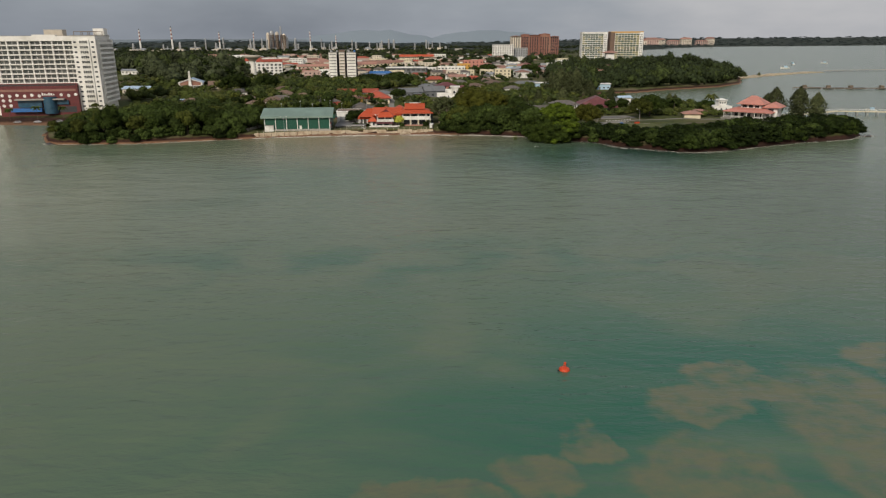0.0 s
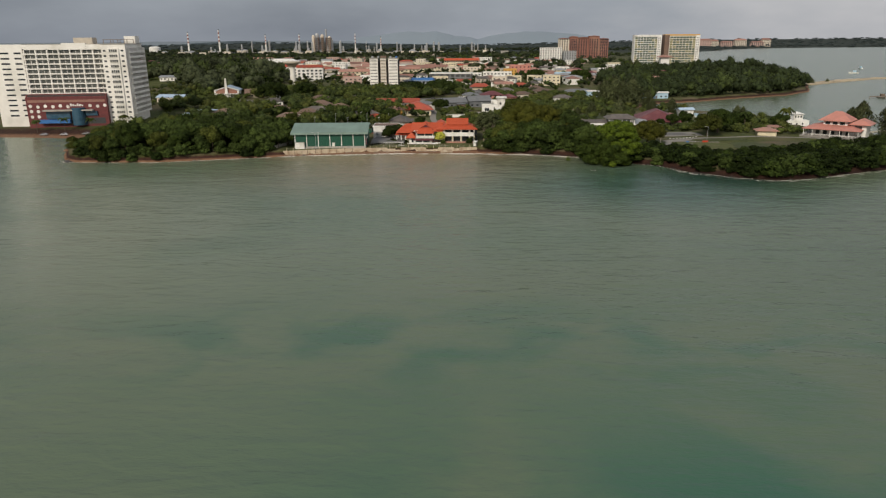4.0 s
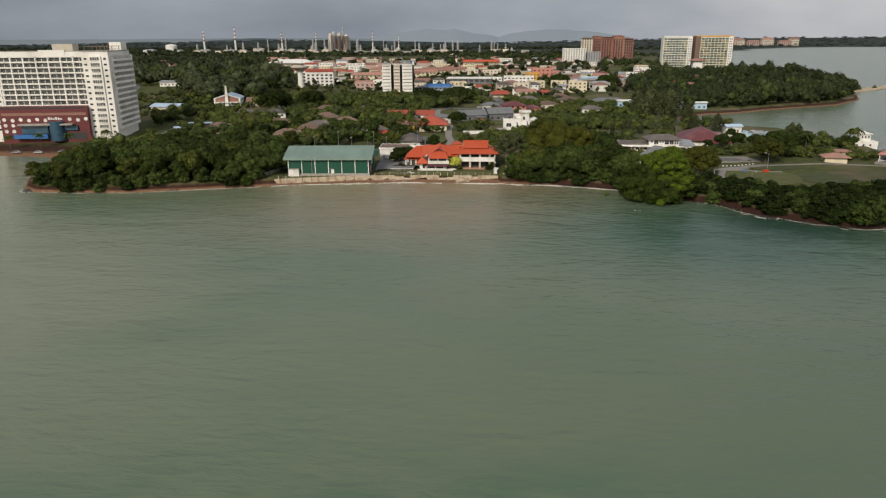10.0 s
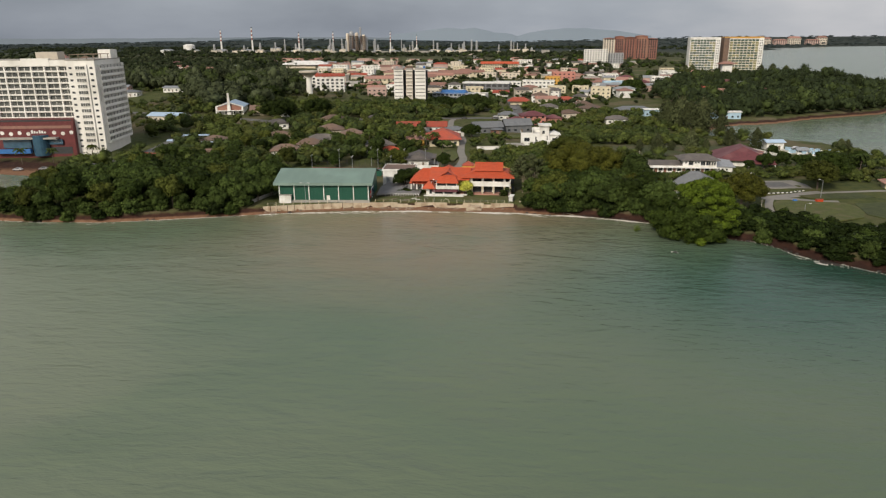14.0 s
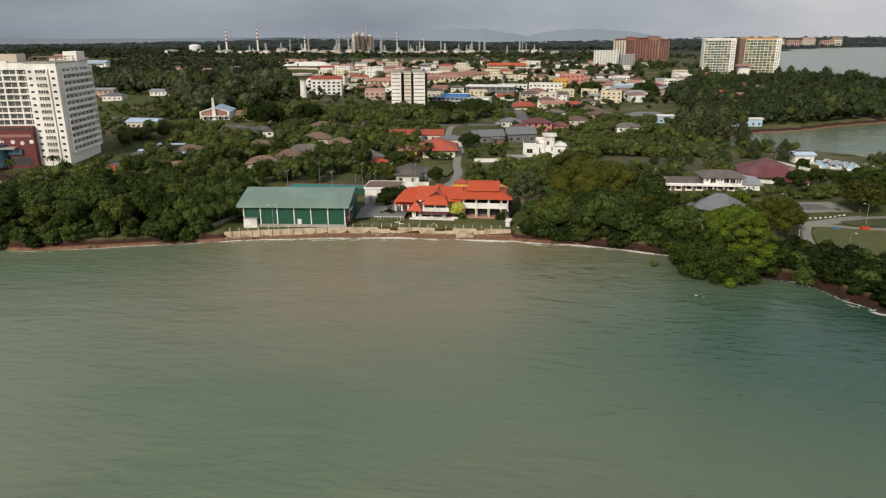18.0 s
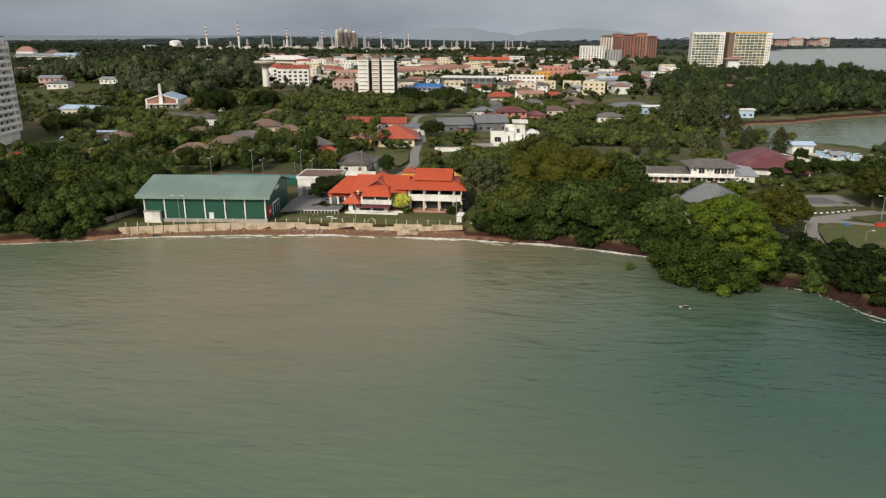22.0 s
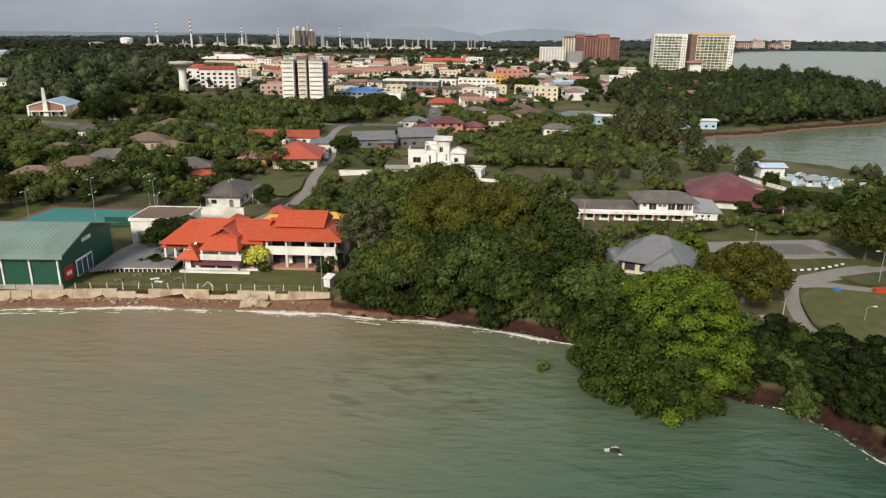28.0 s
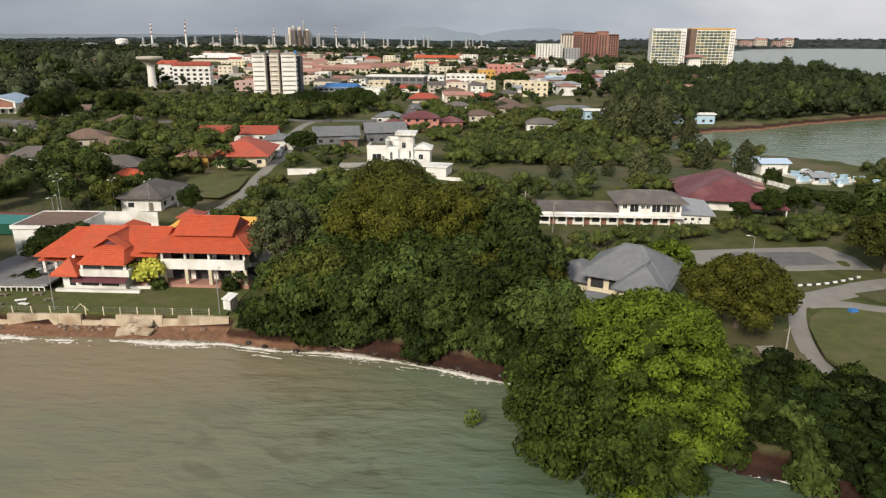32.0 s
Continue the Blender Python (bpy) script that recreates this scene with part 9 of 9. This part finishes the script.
def lobed_tree(x, y, R, H, material, seed, label, name="tree", dens=9.0, size=0.40, tufts=38, base=None, flat=0.5, lump=1.0):
    """A broad tree whose crown is a dome of separate tufts."""
    rng = random.Random(seed)
    t = thing(name, pose(x, y, gz(x, y) if base is None else base), label, "tree", "trees")
    bl = [(0, 0, H * 0.55, R * 0.62, 0.75)]
    for k in range(tufts):
        z = 1 - 1.35 * (k + 0.5) / tufts
        a_ = k * 2.4 + rng.uniform(-.3, .3)
        r = math.sqrt(max(0, 1 - z * z)) * rng.uniform(0.78, 1.05)
        bl.append((R * r * math.cos(a_), R * r * math.sin(a_), H * 0.56 + H * 0.40 * z, R * lump * rng.uniform(0.17, 0.28), rng.uniform(0.65, 0.9)))
    part("crown", crown_mesh("crown", bl, dens, size, material, seed, flat, 0.72), None, t)
    part("trunk", trunk_mesh("trunk", H * 0.5, R * 0.06, 6, seed), None, t)
    PLANTED.append((x, y, R))


lobed_tree(81.5, -1.5, 7.6, 10.6, L_GOLD, 401, "spreading olive-yellow tree beside the drive", flat=0.8, size=0.36, dens=12.0)
lobed_tree(47, 3, 7.6, 10.0, L_GOLD, 402, "rounded olive-green tree above the rocky shore")
lobed_tree(24, 20, 9.0, 17.5, L_GOLD, 403, "tall olive-gold tree with billowing crown", base=3.0, tufts=22, lump=1.6, size=0.32, dens=14.0, flat=0.35)
lobed_tree(22, 38, 8.0, 18.5, L_OLIVE, 404, "tall olive-green tree with billowing crown", base=3.5, tufts=22, lump=1.5, size=0.32, dens=14.0, flat=0.35)
lobed_tree(5.5, 18, 6.6, 14.5, L_CASU, 405, "thin-leaved greyish tree with bare branches", dens=4.0, base=3.0)
lobed_tree(34, 24, 7.0, 16.5, L_GOLD, 406, "tall olive-green tree with billowing crown", base=3.0, tufts=22, lump=1.6, size=0.32, dens=14.0, flat=0.35)
lobed_tree(14.5, 3, 6.5, 10.0, L_OLIVE, 407, "leafy olive-green tree near the beach", base=3.0, lump=1.3)
lobed_tree(8, 5, 4.5, 8.0, L_MID, 420, "leafy green tree near the beach", base=3.0)
lobed_tree(29, -3, 6.4, 10.5, L_MID, 408, "broad-leaved green tree near the beach", size=0.6, base=3.0, dens=7.0)
lobed_tree(37, -6, 5.5, 8.0, L_MID, 409, "broad-leaved green tree near the beach", size=0.55, base=3.0, dens=7.0)
lobed_tree(118.5, 25.5, 6.2, 11.0, L_OLIVE, 410, "olive-green spreading tree beside the drive")
lobed_tree(128, 38, 7.0, 12.0, L_DARK, 411, "dark tree beside the car park")
lobed_tree(74, 13, 4.5, 9.5, L_BRIGHT, 412, "fresh green tree beside the grey-roofed house")
lobed_tree(-24, 146, 5.0, 7.0, L_DARK, 413, "clipped round dark tree by the lane")
lobed_tree(-160, 216, 11.0, 13.0, L_DARK, 414, "large rain tree with a wide crown")
lobed_tree(-140, 240, 9.0, 12.0, L_DARK, 415, "large rain tree with a wide crown")
for x_, y_, R_, H_, sd in ((-226, 330, 11.0, 17.0, 431), (-268, 372, 12.0, 18.0, 432), (-196, 300, 9.0, 14.0, 433), (-240, 290, 8.0, 12.0, 434)):
    lobed_tree(x_, y_, R_, H_, L_DARK if sd % 2 else L_FAR2, sd, "tall dark rain tree in the wood behind the church", size=0.7, dens=3.6)
lobed_tree(-30, 290, 13.0, 11.0, L_MID, 416, "large rain tree with a wide crown")
lobed_tree(-55, 285, 12.0, 10.0, L_DARK, 417, "large rain tree with a wide crown")
lobed_tree(70, 480, 10.0, 12.0, L_DARK, 418, "large rain tree with a wide crown")
lobed_tree(120, 470, 11.0, 12.0, L_DARK, 419, "large rain tree with a wide crown")
wood([(2, -5), (30, -9.5), (57, -24), (58, -18), (40, -8), (4, -2)], 3.4, ["brink"], (0.6, 1.0), 52, 0.2, inland=0.6)
for x, y, s in ((112, 66, 1.0), (121, 70, 1.1), (129, 64, 1.15), (138, 70, 1.2), (147, 64, 1.2), (118, 78, 0.9), (131, 80, 1.0), (144, 84, 1.1), (156, 74, 1.2), (158, 90, 1.0), (166, 80, 1.1), (152, 96, 0.8), (104, 62, 0.7), (172, 66, 1.1)):
    plant("dark" if (x + y) % 3 else "mid", x, y, s * (0.78 if y < 76 else 0.5), 0.85, rng=random.Random(x))
plant("shrub", 131, 110, 0.95, 1.1, 0)
# yellow shrub and small plants by the clubhouse
plant("yellow", -19.4, 12.6, 1.3, 0.92, 0)
plant("shrub", -17.2, 12.0, 0.5, 0.8, 1); plant("shrub", -4, 12.4, 0.55, 1.0, 0); plant("palm", -2.4, 12.2, 0.55, 0.7, 0)
plant("dark", -44.6, 25.6, 1.0, 0.72, 0); plant("mid", -42, 29, 1.0, 0.75, 1); plant("shrub", -43.4, 15.0, 0.55, 0.8, 2); plant("shrub", -41.8, 13.6, 0.5, 0.8, 1)
for k in range(9):
    plant("shrub", -46 + k * 1.2, 13.6 + 0.2 * k, 0.42, 0.7, k % 3)
for x, y, s in ((72, 103, .85), (90, 109, 1.0), (115, 128, .92), (127, 124, .92), (100, 118, .5), (107, 209, 1.75), (116, 191, 1.8), (111, 200, 1.6), (124, 178, 1.15), (81, 112, .5), (64, 108, .55),
                (102, 224, 1.5), (390, 504, .9), (396, 510, .8), (424, 532, .7), (205, 44, 1.4), (212, 30, 1.5), (216, 18, 1.3), (208, 60, 1.3),
                (340, 820, 1.5), (352, 800, 1.4), (365, 790, 1.5), (330, 830, 1.4), (376, 770, 1.4), (250, 770, 1.3), (240, 765, 1.2), (166, 116, .7), (172, 122, .6)):
    plant("casu", x, y, s, 1.0)
for x, y, s in ((-78, 118, 1.0), (-70, 124, 0.9), (-66, 112, 1.0), (-110, 96, 0.9), (-118, 110, 1.0), (-36, 96, 0.8), (176, 68, 1.4), (-50, 114, 1.0), (-46, 112, 0.9), (-42, 116, 0.95), (-56, 116, 0.9), (-96, 80, 0.9), (-92, 84, 0.8), (-80, 72, 0.8), (-84, 92, 0.9), (130, 52, 1.0), (150, 60, 1.1), (138, 66, 1.0),
                (104, 226, .8), (12, 238, 0.9), (-14, 228, 0.9), (-60, 250, 1.1), (-70, 252, 1.1), (-80, 250, 1.1), (-90, 248, 1.1), (-50, 254, 1.1), (-40, 256, 1.0), (-232, 74, .9), (-246, 70, 1.0), (-262, 68, .9), (-214, 80, 1.0)):
    plant("palm", x, y, s, 1.0)


def bare_tree(x, y, z, H, seed):
    """A leafless grey tree with spreading, forking branches."""
    rng = random.Random(seed)
    t = thing("bare_tree", pose(x, y, z), "leafless pale grey tree with many forking branches", "tree")
    trunk, twigs = Shape(), Shape()

    def fork(p0, d, L, r, level):
        p1 = p0 + d * L
        (trunk if level < 2 else twigs).tube(p0, p1, r, r * 0.62, 6 if level < 2 else 4)
        if level == 4:
            return
        for k in range(3 if level else 5):
            e = (d + Vector((rng.uniform(-.8, .8), rng.uniform(-.8, .8), rng.uniform(-.15, .45)))).normalized()
            fork(p1 - d * L * rng.uniform(0, 0.3), e, L * rng.uniform(0.55, 0.8), r * 0.55, level + 1)
    fork(Vector((0, 0, -0.5)), Vector((0.05, -0.08, 1)).normalized(), H * 0.36, 0.34, 0)
    part("trunk", trunk, M_DEADWOOD, t)
    part("twig_spray", twigs, M_DEADWOOD, t)


bare_tree(9.0, 13.0, 3.0, 13.0, 5)
bare_tree(3.5, 15.5, 3.0, 11.0, 9)
# small mangrove standing in the water
mg = thing("mangrove_sapling", pose(40.6, -27.0, -0.3), "young yellow-green mangrove standing in shallow water", "sapling")
part("crown", crown_mesh("crown", [(0, 0, 1.7, 0.9, 1.1), (0.5, 0.2, 1.1, 0.7, 1.0), (-0.4, -0.2, 1.0, 0.7, 1.0)], 11, 0.26, L_BRIGHT, 55, 0.6, 0.3), None, mg)
part("stem", Shape().tube((0, 0, -1), (0, 0, 1.6), 0.06, 0.03), M_BARK, mg)


# ---------------------------------------------------------------- surf, rocks and driftwood
def surf():
    """A ragged, nearly unbroken line of foam where small waves meet the shore, with froth trailing off it."""
    pts = [c for c in COAST if -200 < c[0] < 226 and c[1] < 60 and c != (224, 8)]
    line = []
    for (ax, ay), (bx, by) in zip(pts, pts[1:]):
        k = max(1, int(math.hypot(bx - ax, by - ay) / 0.35))
        L = math.hypot(bx - ax, by - ay) or 1
        line += [(ax + (bx - ax) * i / k, ay + (by - ay) * i / k, (by - ay) / L, -(bx - ax) / L) for i in range(k)]
    rs = np.random.RandomState(8)
    s = Shape()
    lasts = [None] * 3
    for x, y, nx, ny in line:
        live = 1.0 if -95 < x < 62 else 0.55 if x > 62 else 0.35
        v = 0.55 + 0.9 * noise.noise((x * 0.11, y * 0.11, 1.0)) + 0.5 * noise.noise((x * 0.6, y * 0.6, 9.0))
        w = (1.7 if -60 < x < 25 else 1.3 if x < 62 else 0.6) * live * max(0.0, v)
        sh = 1.3 + 0.9 * noise.noise((x * 0.07, y * 0.07, 20.0)) + 0.3 * noise.noise((x * 0.5, y * 0.5, 4.0))
        # froth: small flecks on both sides of the line
        for q in range(int(6 * w * live + rs.rand())):
            o = sh + rs.normal() * (0.15 + 0.38 * w)
            px_, py_ = x + nx * o + rs.normal() * 0.2, y + ny * o + rs.normal() * 0.2
            a_, r_ = rs.rand() * 6.28, 0.05 + 0.16 * rs.rand() ** 2
            ring = [(px_ + r_ * (1.5 if j % 2 else 0.8) * math.cos(a_ + j * 1.047), py_ + 0.6 * r_ * (1.4 if j % 3 else 0.7) * math.sin(a_ + j * 1.047), 0.06) for j in range(6)]
            s.add(ring + [(px_, py_, 0.11)], [(j, (j + 1) % 6, 6) for j in range(6)])
        for lane in range(3):
            g_ = w if lane == 0 else 0.85 * live * max(0.0, noise.noise((x * 0.23, y * 0.23, 30.0 + lane * 5)) + 0.4 * noise.noise((x * 1.1, y * 1.1, 40.0 + lane)) - 0.04)
            g_ *= 0.62 + 0.5 * noise.noise((x * 1.7, y * 1.7, 60.0 + lane))
            if g_ < 0.06:
                lasts[lane] = None
                continue
            o_ = sh + lane * 1.0 + 0.35 * noise.noise((x * 0.3, y * 0.3, 50.0 + lane)) * lane
            jag, jog = 0.22 * noise.noise((x * 3.1, y * 3.1, 5.0 + lane)), 0.22 * noise.noise((x * 2.7, y * 2.7, 15.0 + lane))
            row = [(x + nx * (o_ - g_ + jag), y + ny * (o_ - g_ + jag), 0.03), (x + nx * o_, y + ny * o_, 0.05 + min(0.2, g_ * 0.25)), (x + nx * (o_ + g_ * 0.55 + jog), y + ny * (o_ + g_ * 0.55 + jog), 0.03)]
            if lasts[lane]:
                s.add(lasts[lane] + row, [(0, 1, 4, 3), (1, 2, 5, 4)])
            lasts[lane] = row
    solid("surf", s, M_FOAM, "thin white lines of breaking foam along the shore", "foam", kind="stuff")


surf()


def shore_rocks():
    rng = random.Random(12)

    def rock(i):
        r = random.Random(100 + i)
        bm_ = bmesh.new()
        bmesh.ops.create_icosphere(bm_, subdivisions=2, radius=1)
        for v in bm_.verts:
            v.co *= 1 + 0.35 * noise.noise(v.co * 1.4 + Vector((i * 3.1, 0, 0)))
            v.co.z *= 0.55
        me = bpy.data.meshes.new("rock"); bm_.to_mesh(me); bm_.free()
        me.materials.append(M_WETROCK)
        return me
    kinds = [rock(i) for i in range(5)]
    pts = [c for c in COAST if -200 < c[0] < 226 and c[1] < 30]
    for k in range(120):
        i = rng.randrange(len(pts) - 1)
        (ax, ay), (bx, by) = pts[i], pts[i + 1]
        f = rng.random()
        x, y = ax + (bx - ax) * f, ay + (by - ay) * f
        if -78 < x < 2:
            continue
        dx, dy = bx - ax, by - ay
        L = math.hypot(dx, dy)
        o = rng.gauss(0.1, 0.8)
        x, y = x + dy / L * o, y - dx / L * o
        s = rng.uniform(0.25, 0.8)
        ob = new("rock", rng.choice(kinds))
        ob.matrix_world = pose(x, y, 0.05 + 0.1 * s, 0, 0, rng.uniform(0, 360)) @ Matrix.Scale(s, 4)
        tagged(ob, "wet dark rock at the water's edge", "rock", "shore rocks")
    for x, y, s in ((48.5, -49, 0.7), (89, -56, 1.6), (91, -57.4, 1.1), (221, -24, 1.7), (224, -20, 1.0), (-188, -29, 1.6), (-190, -26, 1.2)):
        ob = new("rock", rng.choice(kinds))
        ob.matrix_world = pose(x, y, -0.05, 0, 0, rng.uniform(0, 360)) @ Matrix.Diagonal((s * 1.3, s, s * 0.7, 1))
        tagged(ob, "half-sunken rock with foam around it", "rock", "shore rocks")
        r_ = Shape()
        n_ = 18
        out = [(x + s * 1.9 * math.cos(6.283 * i / n_) * rng.uniform(0.8, 1.25), y + s * 1.3 * math.sin(6.283 * i / n_) * rng.uniform(0.8, 1.3), 0.03) for i in range(n_)]
        inn = [(x + s * 1.25 * math.cos(6.283 * i / n_), y + s * 0.95 * math.sin(6.283 * i / n_), 0.08) for i in range(n_)]
        keep = [i for i in range(n_) if rng.random() < 0.4]
        r_.add(out + inn, [(i, (i + 1) % n_, n_ + (i + 1) % n_, n_ + i) for i in keep])
        solid("rock_foam", r_, M_FOAM, "patch of white foam round a rock", "foam", kind="stuff")
    for x, y, L, tn, r in ((2, 0.6, 7, -32, 0.2), (9.5, -2.2, 5, -40, 0.16), (11.5, -2.6, 9, -22, 0.2), (3, -1.2, 4, 10, 0.12), (18, -6.2, 5, -10, 0.15)):
        s = Shape()
        k = 6
        last = (0, 0, 0.1)
        for j in range(1, k + 1):
            p_ = (L * j / k, 0.35 * math.sin(j * 1.7 + x), 0.12 + 0.12 * math.sin(j + y))
            s.tube(last, p_, r * (1 - 0.7 * (j - 1) / k), r * (1 - 0.7 * j / k), 7)
            last = p_
        s.tube((L * 0.5, 0, 0.15), (L * 0.65, 0.9, 0.5), r * 0.4, r * 0.15, 5)
        solid("driftwood", s, M_DRIFT, "bleached driftwood branch lying on the beach", "driftwood", pose(x, y, max(gz(x, y), 0.25), 0, 2, tn), "driftwood")
    # broken concrete slabs fallen from the wall
    st = thing("fallen_slabs", pose(-15.2, -1.6, 0), "heap of broken concrete slabs at the foot of the sea wall", "rubble")
    r2 = random.Random(6)
    for k in range(12):
        w_, d_, h_ = r2.uniform(0.7, 1.7), r2.uniform(0.5, 1.1), r2.uniform(0.2, 0.4)
        x_ = r2.uniform(-2.4, 2.2)
        y_ = r2.uniform(-1.2, 0.9)
        part("slab", Shape().add([(-w_, -d_, 0), (w_ * 0.9, -d_ * 0.8, 0), (w_, d_, 0), (-w_ * 0.8, d_ * 0.9, 0), (-w_ * 0.9, -d_, h_), (w_ * 0.8, -d_ * 0.8, h_), (w_, d_ * 0.9, h_ * 0.9), (-w_ * 0.8, d_ * 0.8, h_)],
                                 [(0, 3, 2, 1), (4, 5, 6, 7), (0, 1, 5, 4), (1, 2, 6, 5), (2, 3, 7, 6), (3, 0, 4, 7)]), M_SEAWALL, st,
             at=pose(x_, y_, 0.45 + 0.5 * (y_ + 1.2), r2.uniform(8, 34), r2.uniform(-10, 10), r2.uniform(-30, 30)))


shore_rocks()
